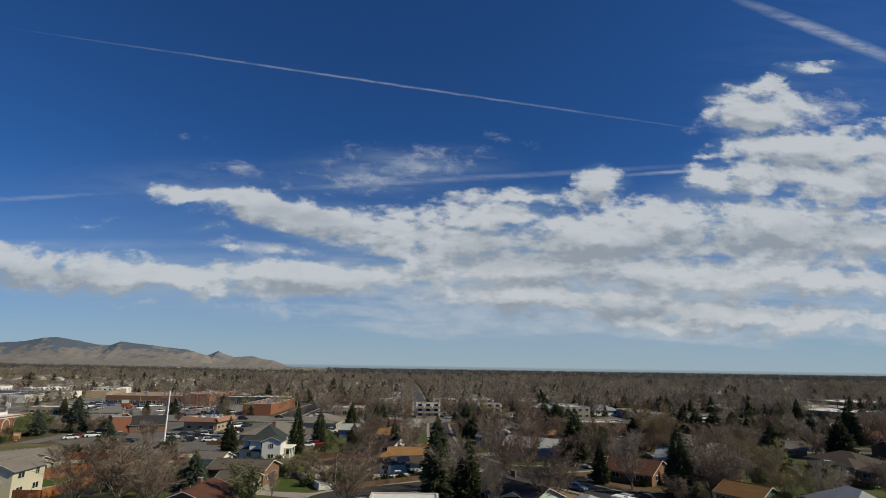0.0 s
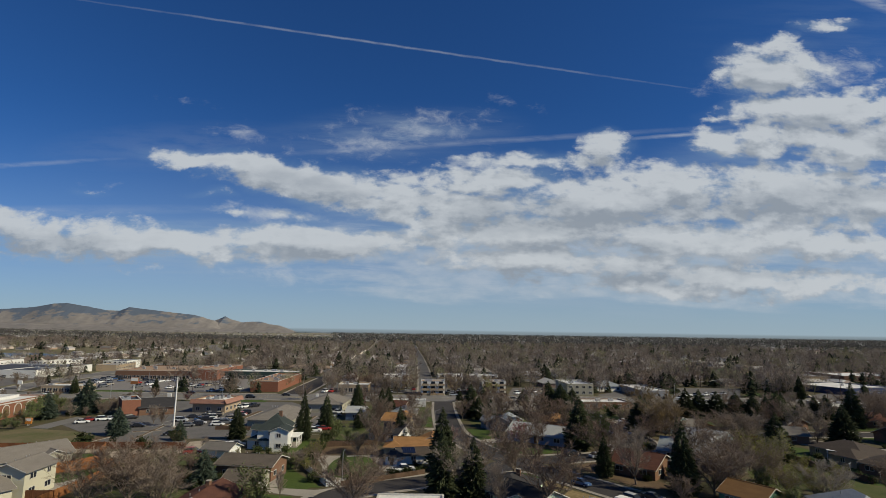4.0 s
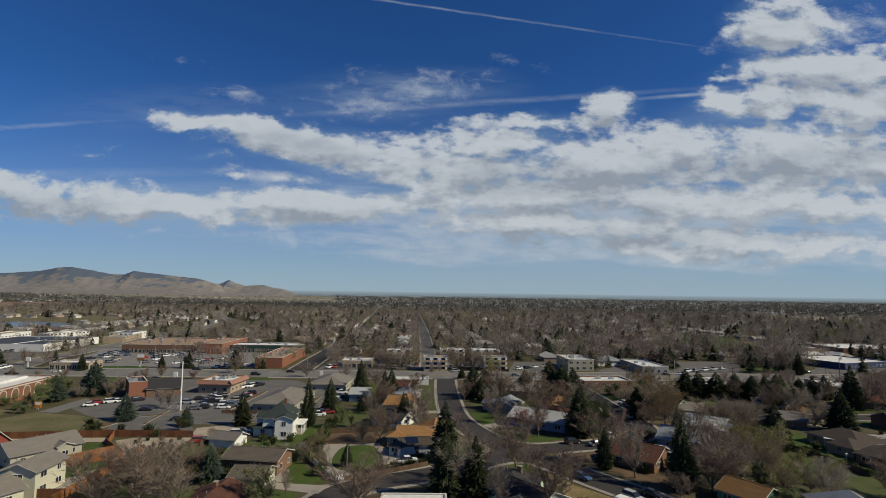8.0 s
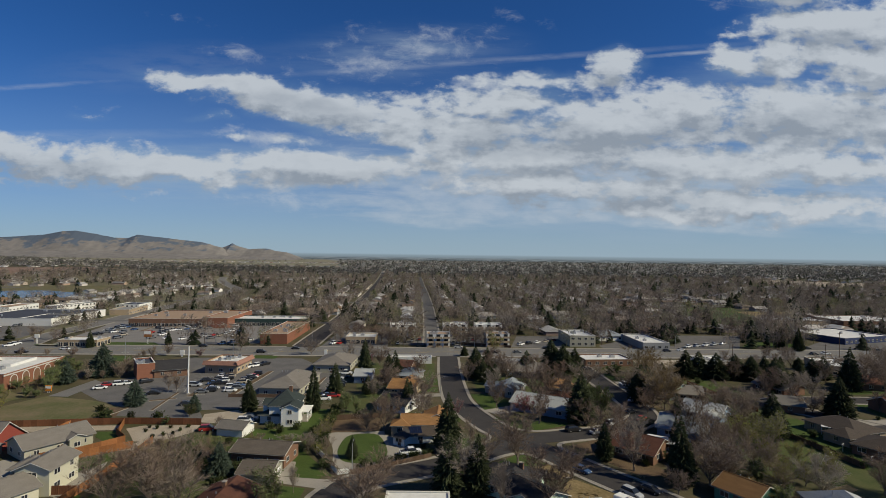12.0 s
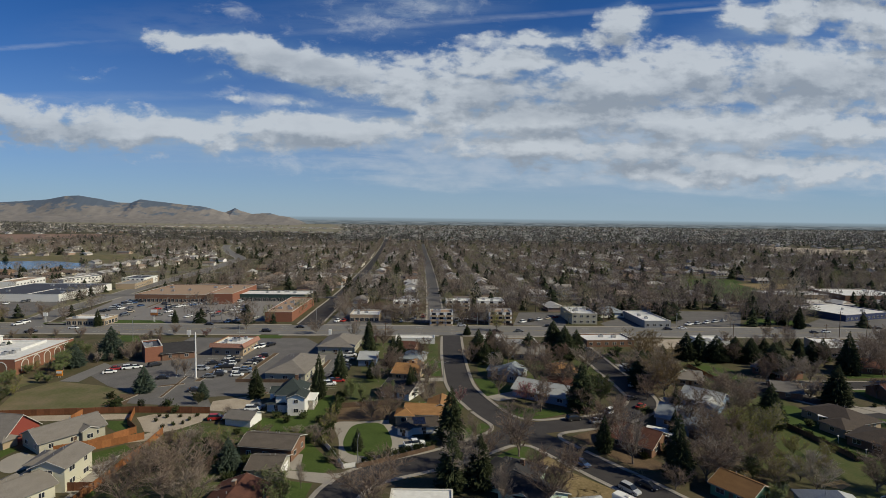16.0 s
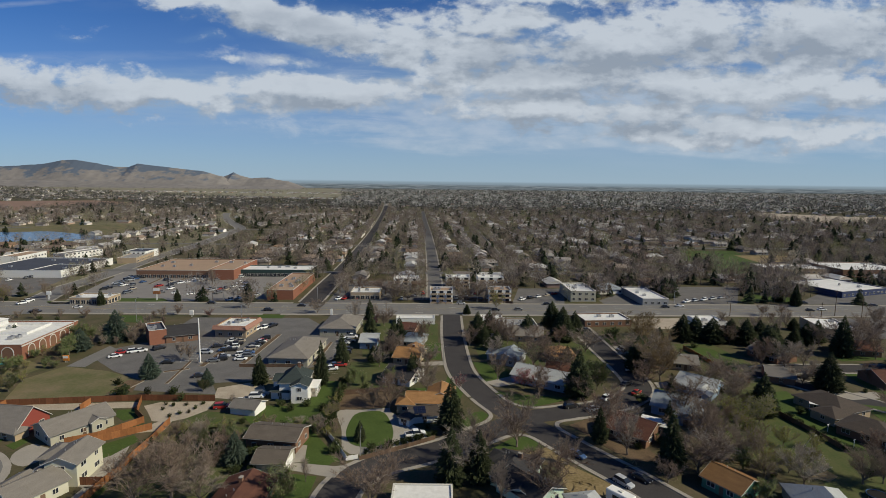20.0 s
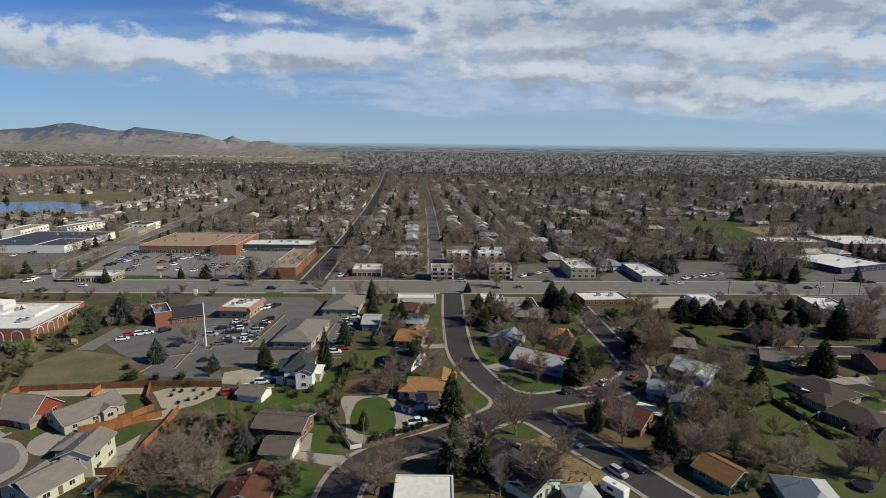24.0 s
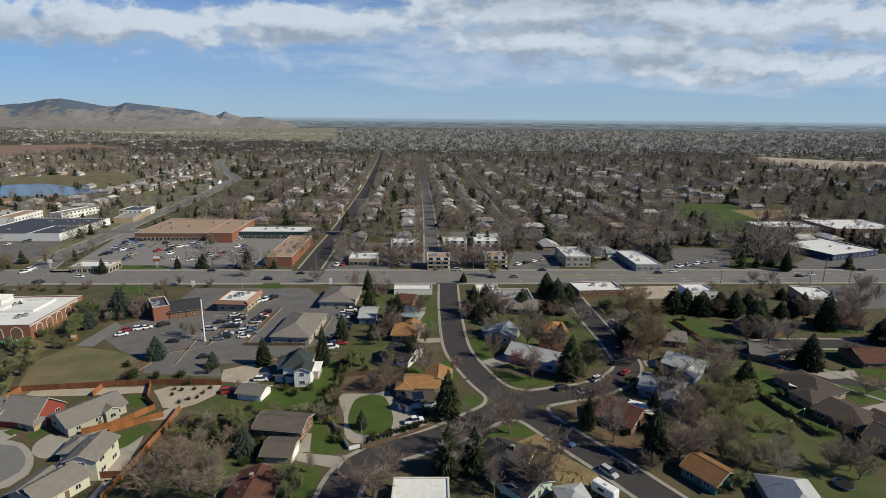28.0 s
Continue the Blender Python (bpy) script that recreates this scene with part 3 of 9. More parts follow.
def patch(name, points, z, mat, label, kind="structure", round_step=0.0, category=""):
    """A flat area with a rim, a little above the ground."""
    LOTS.append([tuple(q) for q in points])
    p = [Vector(q) for q in points]
    if round_step:
        ring = [p[-1]] + p + [p[0], p[1]]
        out = []
        for a, b, c, d in zip(ring, ring[1:], ring[2:], ring[3:]):
            n = max(1, int((c - b).length / round_step))
            for i in range(n):
                t = i / n
                out.append(0.5 * ((2 * b) + (c - a) * t + (2 * a - 5 * b + 4 * c - d) * t * t + (3 * b - a - 3 * c + d) * t ** 3))
        p = out
    bm = bmesh.new()
    top = [bm.verts.new((q.x, q.y, z)) for q in p]
    low = [bm.verts.new((q.x, q.y, -0.05)) for q in p]
    face = bm.faces.new(top)
    for i in range(len(p)):
        j = (i + 1) % len(p)
        bm.faces.new((low[i], low[j], top[j], top[i]))
    bmesh.ops.triangulate(bm, faces=[face])
    bmesh.ops.recalc_face_normals(bm, faces=bm.faces[:])
    ob = part(name, bm, mat)
    return tagged(ob, label, category, kind=kind)


# ---- houses ----
def window(thing, x, y, z, w, h, side, frame_mat):
    """A framed window on a wall that faces side: 's', 'n', 'e' or 'w' in the house's own axes."""
    t = 0.07
    def dims(u0, u1, z0, z1, d0, d1):
        if side in "sn":
            s = -1 if side == "s" else 1
            a, b = sorted((y + s * d0, y + s * d1))
            return (x + u0, x + u1, a, b, z0, z1)
        s = 1 if side == "e" else -1
        a, b = sorted((x + s * d0, x + s * d1))
        return (a, b, y + u0, y + u1, z0, z1)
    bm = bmesh.new()
    for u0, u1, z0, z1 in ((-w / 2, w / 2, z + h - t, z + h), (-w / 2, w / 2, z, z + t), (-w / 2, -w / 2 + t, z + t, z + h - t), (w / 2 - t, w / 2, z + t, z + h - t), (-t / 2, t / 2, z + t, z + h - t)):
        box(bm, *dims(u0, u1, z0, z1, 0.0, 0.09))
    f = part("window", bm, frame_mat, thing)
    pane = box_part("pane", dims(-w / 2 + t, w / 2 - t, z + t, z + h - t, 0.0, 0.03), MAT["glass"], f)
    return f


def roof_gable(thing, L, W, he, rise, over, mat, thick=0.22):
    """Ridge along x. Two slabs, a ridge cap and bargeboards."""
    x0, x1, y0, y1 = -over, L + over, -over, W + over
    k = rise / (W / 2)
    zl, zr = he - over * k, he + rise
    mid = W / 2
    v = slab([(x0, y0, zl), (x1, y0, zl), (x1, mid, zr), (x0, mid, zr)], thick)
    v2 = slab([(x0, mid, zr), (x1, mid, zr), (x1, y1, zl), (x0, y1, zl)], thick)
    link_mesh("roof", v, BOX_FACES, mat, thing)
    link_mesh("roof", v2, BOX_FACES, mat, thing)
    bm = bmesh.new()
    box(bm, x0, x1, mid - 0.12, mid + 0.12, zr - 0.02, zr + 0.05)
    part("ridge_cap", bm, mat, thing)
    for x in (x0 - 0.03, x1):
        bw = [(x, y0, zl + 0.02), (x + 0.03, y0, zl + 0.02), (x + 0.03, mid, zr + 0.02), (x, mid, zr + 0.02)]
        bw2 = [(x, mid, zr + 0.02), (x + 0.03, mid, zr + 0.02), (x + 0.03, y1, zl + 0.02), (x, y1, zl + 0.02)]
        v = slab(bw, 0.17) + slab(bw2, 0.17)
        link_mesh("bargeboard", v, BOX_FACES + [tuple(i + 8 for i in f) for f in BOX_FACES], MAT["trim"], thing)
    for y in (y0 - 0.1, y1):
        box_part("gutter", (x0, x1, y, y + 0.1, zl - thick, zl - thick + 0.12), MAT["fascia"], thing)


def roof_hip(thing, L, W, he, rise, over, mat, thick=0.2):
    x0, x1, y0, y1 = -over, L + over, -over, W + over
    k = rise / (min(L, W) / 2)
    zl, zr = he - over * k, he + rise
    if L >= W:
        r0, r1 = (W / 2, W / 2), (L - W / 2, W / 2)
    else:
        r0, r1 = (L / 2, L / 2), (L / 2, W - L / 2)
    if L >= W:
        planes = [[(x0, y0), (x1, y0), r1, r0], [(x1, y0), (x1, y1), r1], [(x1, y1), (x0, y1), r0, r1], [(x0, y1), (x0, y0), r0]]
    else:
        planes = [[(x0, y0), (x1, y0), r0], [(x1, y0), (x1, y1), r1, r0], [(x1, y1), (x0, y1), r1], [(x0, y1), (x0, y0), r0, r1]]
    for pl in planes:
        top = [(q[0], q[1], zr if q in (r0, r1) else zl) for q in pl]
        n = len(top)
        v = [(a, b, c - thick) for a, b, c in top] + top
        f = [tuple(range(n - 1, -1, -1)), tuple(range(n, 2 * n))] + [(i, (i + 1) % n, n + (i + 1) % n, n + i) for i in range(n)]
        link_mesh("roof", v, f, mat, thing)
    for a, b in (((x0, x1), (y0 - 0.1, y0)), ((x0, x1), (y1, y1 + 0.1)), ((x0 - 0.1, x0), (y0, y1)), ((x1, x1 + 0.1), (y0, y1))):
        box_part("gutter", (*a, *b, zl - thick, zl - thick + 0.12), MAT["fascia"], thing)


def house(x, y, turn, L, W, he=2.7, ridge="a", roof="grey", wall="beige", rise=None, label="", chimney=False, hip=False, storeys=1,
          over=0.5, windows="se", group="", garage=False, category="house", name="house", vents=2, door="s", wings=()):
    """A house whose near left corner is at (x, y); ridge 'a' along its length, 'p' across it.
    wings: further blocks as (x, y, length, width, eaves height, ridge, hip) in the house's own axes."""
    thing = empty(name, x, y, 0, turn, label, category, group)
    footprint(x, y, turn, L, W)
    block(thing, L, W, he, ridge, roof, wall, rise, chimney, hip, storeys, over, windows, garage, vents, door, int(x * 7 + y * 13))
    for i, (wx, wy, wl, ww, wh, wr, whip) in enumerate(wings):
        n0 = set(thing.children_recursive)
        block(thing, wl, ww, wh, wr, roof, wall, None, False, whip, 1 if wh < 4 else 2, over * 0.8, "s", False, 0, "n", int(x * 5 + i))
        for ch in set(thing.children_recursive) - n0:
            ch.data.transform(Matrix.Translation((wx, wy, 0)))
    return thing


def block(thing, L, W, he, ridge, roof, wall, rise, chimney, hip, storeys, over, windows, garage, vents, door, seed):
    """One roofed block of a house, from the thing's own corner."""
    rise = rise if rise is not None else min(W, L) * 0.5 * 0.42
    wm, rm = WALL[wall], ROOF[roof]
    rnd = random.Random(seed)
    # walls: four slabs, with gable tops where the roof asks for them
    t = 0.2
    gab_x = ridge == "a" and not hip
    gab_y = ridge == "p" and not hip
    top = he - 0.02
    box_part("wall", (0, L, 0, t, 0, top), wm, thing)
    box_part("wall", (0, L, W - t, W, 0, top), wm, thing)
    box_part("wall", (0, t, t, W - t, 0, top), wm, thing)
    box_part("wall", (L - t, L, t, W - t, 0, top), wm, thing)
    lo, hi = top, he + rise - 0.24
    if gab_x:
        for x0 in (0, L - t):
            v = [(x0, 0, lo), (x0, W, lo), (x0, W / 2, hi), (x0 + t, 0, lo), (x0 + t, W, lo), (x0 + t, W / 2, hi)]
            link_mesh("gable", v, [(0, 2, 1), (3, 4, 5), (0, 1, 4, 3), (1, 2, 5, 4), (2, 0, 3, 5)], wm, thing)
        roof_gable(thing, L, W, he, rise, over, rm)
    elif gab_y:
        for y0 in (0, W - t):
            v = [(0, y0, lo), (L, y0, lo), (L / 2, y0, hi), (0, y0 + t, lo), (L, y0 + t, lo), (L / 2, y0 + t, hi)]
            link_mesh("gable", v, [(0, 1, 2), (3, 5, 4), (0, 3, 4, 1), (1, 4, 5, 2), (2, 5, 3, 0)], wm, thing)
        n0 = set(thing.children)
        roof_gable(thing, W, L, he, rise, over, rm)
        spin = Matrix.Translation((L, 0, 0)) @ Matrix.Rotation(radians(90), 4, "Z")
        for ch in set(thing.children) - n0:
            ch.data.transform(spin)
    else:
        roof_hip(thing, L, W, he, rise, over, rm)
    # windows and doors
    fm = MAT["trim"]
    for s in range(storeys):
        z = 0.95 + s * 2.75
        if z + 1.2 > he:
            break
        for side in windows:
            span = L if side in "sn" else W
            n = max(1, int(span // 4.2))
            for i in range(n):
                u = (i + 0.5) * span / n
                w = rnd.choice((1.2, 1.5, 1.9))
                if garage and side == garage and s == 0 and i == 0:
                    continue
                if side == "s":
                    window(thing, u, 0, z, w, 1.2, "s", fm)
                elif side == "n":
                    window(thing, u, W, z, w, 1.2, "n", fm)
                elif side == "e":
                    window(thing, L, u, z, w, 1.2, "e", fm)
                else:
                    window(thing, 0, u, z, w, 1.2, "w", fm)
    if garage:
        span = L if garage in "sn" else W
        u = min(span / 2, max(2.6, span / max(1, int(span // 4.2)) / 2))
        d = {"s": (u - 2.4, u + 2.4, -0.06, 0, 0, 2.15), "e": (L, L + 0.06, u - 2.4, u + 2.4, 0, 2.15), "w": (-0.06, 0, u - 2.4, u + 2.4, 0, 2.15), "n": (u - 2.4, u + 2.4, W, W + 0.06, 0, 2.15)}[garage]
        g = box_part("garage_door", d, MAT["white_paint"], thing, "white sectional garage door")
    if storeys > 0 and door in "se":
        u = (L if door == "s" else W) * 0.5 + 0.2
        d = (u - 0.46, u + 0.46, -0.06, 0, 0.1, 2.1) if door == "s" else (L, L + 0.06, u - 0.46, u + 0.46, 0.1, 2.1)
        box_part("door", d, MAT["old_wood"], thing)
    if chimney:
        cx, cy = L * 0.62, W * 0.56
        if ridge == "p":
            cx, cy = L * 0.56, W * 0.62
        c = box_part("chimney", (cx - 0.45, cx + 0.45, cy - 0.35, cy + 0.35, he, he + rise + 0.7), MAT["brick_brown"], thing, "brown brick chimney")
        box_part("cap", (cx - 0.52, cx + 0.52, cy - 0.42, cy + 0.42, he + rise + 0.7, he + rise + 0.8), MAT["concrete"], c)
    for i in range(vents):
        a = rnd.uniform(0.2, 0.8)
        b = rnd.uniform(0.56, 0.7)
        vx, vy = (a * L, b * W) if not gab_y else (b * L, a * W)
        half = W / 2 if not gab_y else L / 2
        off = abs((vy - W / 2) if not gab_y else (vx - L / 2))
        zz = he + rise * max(0.1, 1 - off / half)
        bm = bmesh.new()
        bmesh.ops.create_cone(bm, segments=8, radius1=0.09, radius2=0.09, depth=0.7, cap_ends=True, matrix=Matrix.Translation((vx, vy, zz + 0.1)))
        part("vent_pipe", bm, MAT["metal"], thing)


def flat_building(x, y, turn, L, W, h, roof, wall, label, category="store", parapet=0.5, units=3, windows="s", band=None, storeys=1, name="store", glass_front=False):
    """A flat-roofed block with a parapet, plant on the roof, and windows."""
    thing = empty(name, x, y, 0, turn, label, category)
    footprint(x, y, turn, L, W)
    wm = WALL.get(wall) or MAT[wall]
    t = 0.3
    rnd = random.Random(int(x * 3 + y * 5))
    for d in ((0, L, 0, t), (0, L, W - t, W), (0, t, t, W - t), (L - t, L, t, W - t)):
        box_part("wall", (*d, 0, h), wm, thing)
        cop = (d[0] - 0.06, d[1] + 0.06, d[2] - 0.06, d[3] + 0.06) if d[3] - d[2] < 0.4 else (d[0] - 0.06, d[1] + 0.06, d[2] + 0.06, d[3] - 0.06)
        box_part("coping", (*cop, h, h + 0.1), MAT["trim"] if not band else MAT[band], thing)
    box_part("roof", (t, L - t, t, W - t, h - parapet - 0.2, h - parapet), MAT[roof], thing)
    for i in range(units):
        ux, uy = rnd.uniform(0.15, 0.85) * L, rnd.uniform(0.2, 0.8) * W
        s = rnd.uniform(0.7, 1.3)
        u = box_part("rooftop_unit", (ux - s, ux + s, uy - s * 0.7, uy + s * 0.7, h - parapet, h - parapet + 1.2), MAT["metal"], thing, "grey metal rooftop air unit", bevel=0.06)
        bm = bmesh.new()
        bmesh.ops.create_cone(bm, segments=12, radius1=0.45, radius2=0.45, depth=0.16, cap_ends=True, matrix=Matrix.Translation((ux, uy, h - parapet + 1.28)))
        part("fan_guard", bm, MAT["dark_metal"], u)
    for s in range(storeys):
        z = 0.9 + 3.0 * s
        for side in windows:
            span = L if side in "sn" else W
            n = max(1, int(span // (3.6 if not glass_front else 2.6)))
            for i in range(n):
                u = (i + 0.5) * span / n
                w, hh, zz = (2.2, 2.1, 0.3) if glass_front and s == 0 else (1.7, 1.3, z)
                xx, yy = {"s": (u, 0), "n": (u, W), "e": (L, u), "w": (0, u)}[side]
                window(thing, xx, yy, zz, w, hh, side, MAT["trim"])
    return thing


def balconies(thing, L, storeys, h, count):
    """Balconies with slabs and dark rails along the south front."""
    for s in range(storeys):
        z = 0.15 + h / storeys * s
        for i in range(count):
            u = (i + 0.5) * L / count
            b = box_part("balcony", (u - 1.9, u + 1.9, -1.5, 0, z, z + 0.2), MAT["concrete"], thing)
            box_part("rail", (u - 1.9, u + 1.9, -1.5, -1.44, z + 0.2, z + 1.15), WALL["tan"], b)
            box_part("balcony_door", (u - 1.1, u + 1.1, -0.05, 0, z + 0.25, z + 2.2), MAT["glass"], b)


def arch_window(thing, u, side, W, L, z, w, h):
    """A round-headed window with a pale surround on the south or east wall."""
    n = 10
    def ring(r, low):
        return [(-r, low)] + [(-r * math.cos(math.pi * i / n), h + r * math.sin(math.pi * i / n)) for i in range(n + 1)] + [(r, low)]
    outer, inner = ring(w / 2, 0), ring(w / 2 - 0.3, 0)
    def at(p, d):
        return {"s": (u + p[0], -d, z + p[1]), "e": (L + d, u + p[0], z + p[1]), "w": (-d, u - p[0], z + p[1])}[side]
    v = [at(p, 0.12) for p in outer] + [at(p, 0.12) for p in inner] + [at(p, 0.0) for p in outer]
    k = len(outer)
    f = [(i, i + 1, k + i + 1, k + i) for i in range(k - 1)] + [(i, 2 * k + i, 2 * k + i + 1, i + 1) for i in range(k - 1)]
    fr = link_mesh("arch", v, f, MAT["trim"], thing, "pale round arch surround")
    v = [at(p, 0.05) for p in inner]
    link_mesh("pane", v, [tuple(range(k))], MAT["brick_brown"], fr)


# ---- trees ----
def tube(v, f, a, b, r0, r1, n=4):
    d = (b - a)
    w = d.normalized()
    s = w.orthogonal().normalized()
    q = w.cross(s)
    k = len(v)
    for p, r in ((a, r0), (b, r1)):
        for i in range(n):
            c = math.tau * i / n
            v.append(p + (s * math.cos(c) + q * math.sin(c)) * r)
    for i in range(n):
        j = (i + 1) % n
        f.append((k + i, k + j, k + n + j, k + n + i))


def ribbon(v, f, a, b, half, rnd):
    """A thin tapering twig."""
    d = (b - a).normalized()
    s = Matrix.Rotation(rnd.uniform(0, 6.3), 3, d) @ (d.orthogonal().normalized() * half)
    k = len(v)
    v += [a - s, a + s, b]
    f.append((k, k + 1, k + 2))


def bare_tree(seed, height, spread, twigs=900, upright=0.5):
    """A short trunk that forks into rising limbs with side branches, and a crown of fine twigs, as two meshes."""
    rnd = random.Random(seed)
    v, f, tv, tf = [], [], [], []
    fork = height * rnd.uniform(0.08, 0.16)
    r = height * 0.0135
    top = Vector((rnd.uniform(-0.15, 0.15), rnd.uniform(-0.15, 0.15), fork))
    tube(v, f, Vector((0, 0, -0.2)), top, r * 1.4, r, 7)
    limbs = rnd.choice((6, 7, 8))
    fine = max(2, round(twigs / 165))
    for k in range(limbs):
        a = math.tau * (k + rnd.random() * 0.7) / limbs
        lean = rnd.uniform(0.15, 0.85) * spread
        d = Vector((math.cos(a) * lean, math.sin(a) * lean, 1.0)).normalized()
        length = height * rnd.uniform(0.66, 0.9) * (1.0 - 0.18 * min(lean, 1.0))
        p, rad, steps = top.copy(), r * rnd.uniform(0.52, 0.72), 5
        for i in range(steps):
            d = (d + Vector((rnd.gauss(0, 0.13), rnd.gauss(0, 0.13), 0.09 * upright))).normalized()
            q = p + d * (length / steps)
            tube(v, f, p, q, rad, rad * 0.78, 4 if i < 2 else 3)
            for j in range(2 if i else 1):
                side = Vector((rnd.gauss(0, 1), rnd.gauss(0, 1), rnd.gauss(0.1, 0.45))).normalized()
                e = (d * (0.8 + 0.4 * upright) + side * 0.8 * min(1.15, 0.5 + 0.5 * spread)).normalized()
                b0 = p.lerp(q, rnd.uniform(0.3, 1.0))
                bl = length * rnd.uniform(0.26, 0.42) * (1 - 0.09 * i)
                b1 = b0 + e * bl * 0.5
                e2 = (e + Vector((rnd.gauss(0, 0.2), rnd.gauss(0, 0.2), 0.18))).normalized()
                b2 = b1 + e2 * bl * 0.5
                tube(v, f, b0, b1, rad * 0.5, rad * 0.34, 3)
                tube(v, f, b1, b2, rad * 0.34, rad * 0.14, 3)
                for c0, c1, g in ((b0, b1, e), (b1, b2, e2)):
                    for m in range(4):
                        h = (g * 0.9 + Vector((rnd.gauss(0, 0.55), rnd.gauss(0, 0.55), rnd.gauss(0.2, 0.4)))).normalized()
                        t0 = c0.lerp(c1, rnd.uniform(0.25, 1.0))
                        t1 = t0 + h * height * rnd.uniform(0.07, 0.13)
                        ribbon(tv, tf, t0, t1, 0.014 + 0.0013 * height, rnd)
                        for n in range(fine):
                            w = (h + Vector((rnd.gauss(0, 0.5), rnd.gauss(0, 0.5), rnd.gauss(0.12, 0.35)))).normalized()
                            u0 = t0.lerp(t1, rnd.uniform(0.2, 0.95))
                            ribbon(tv, tf, u0, u0 + w * height * rnd.uniform(0.055, 0.11), 0.012 + 0.0009 * height, rnd)
            p, rad = q, rad * 0.78
    zmax = max(p.z for p in tv)
    k = height / zmax
    return [p * k for p in v], f, [p * k for p in tv], tf


def leaf_cloud(seed, tips, count, size, spread):
    rnd = random.Random(seed)
    v, f = [], []
    for i in range(count):
        p = Vector(rnd.choice(tips)) + Vector((rnd.gauss(0, spread), rnd.gauss(0, spread), rnd.gauss(0, spread * 0.8)))
        a = Vector((rnd.gauss(0, 1), rnd.gauss(0, 1), rnd.gauss(0, 1))).normalized() * size * rnd.uniform(0.6, 1.3)
        b = a.orthogonal().normalized() * size * rnd.uniform(0.4, 0.8)
        k = len(v)
        v += [p - a, p + b, p + a, p - b]
        f.append((k, k + 1, k + 2, k + 3))
    return v, f


def conifer_mesh(seed, height, radius, layers=42, fans=25):
    """Dense tiers of drooping boughs, each a bent spray with side sprays, on an uneven rounded outline."""
    rnd = random.Random(seed)
    v, f = [], []
    bulge = [rnd.uniform(0.82, 1.14) for _ in range(11)]
    for i in range(layers):
        t = (i + 0.3) / layers
        z = height * (0.04 + 0.93 * t)
        reach = radius * (1 - t ** 1.75) ** 0.95 * (0.78 + 2.4 * t if t < 0.09 else 1.0) + 0.14
        n = max(5, int(fans * (1 - t * 0.62)))
        ph = rnd.random() * 6.3
        for k in range(n):
            a = ph + math.tau * k / n + rnd.gauss(0, 0.22)
            ln = reach * rnd.uniform(0.68, 1.1) * bulge[int(a * 11 / math.tau + i * 0.7) % 11]
            drop = ln * rnd.uniform(0.02, 0.34)
            c, s = math.cos(a), math.sin(a)
            w = ln * rnd.uniform(0.075, 0.13) + 0.07
            zz = z + rnd.gauss(0, height * 0.014)
            def at(d, side, dz):
                return Vector((c * d - s * side, s * d + c * side, zz + dz))
            b = len(v)
            v += [at(ln * 0.3, 0, height * 0.018), at(ln * 0.68, w, -drop * 0.5), at(ln * 0.68, 0, drop * 0.1 + 0.08), at(ln * 0.68, -w, -drop * 0.5), at(ln, rnd.gauss(0, w * 0.4), -drop * 0.75)]
            f += [(b, b + 1, b + 2), (b, b + 2, b + 3), (b + 1, b + 4, b + 2), (b + 2, b + 4, b + 3)]
            for q in range(4):
                sgn = rnd.choice((-1, 1))
                d0 = ln * rnd.uniform(0.5, 0.98)
                e = len(v)
                up = rnd.uniform(-0.5, 0.6) * w
                v += [at(d0, sgn * w * 0.1, 0.05), at(d0 + 0.14 * ln, sgn * w * rnd.uniform(0.6, 1.5), up), at(d0 - 0.06 * ln, sgn * w * rnd.uniform(0.7, 1.1), up - w * 0.6)]
                f.append((e, e + 1, e + 2))
    return v, f


TREES = {}


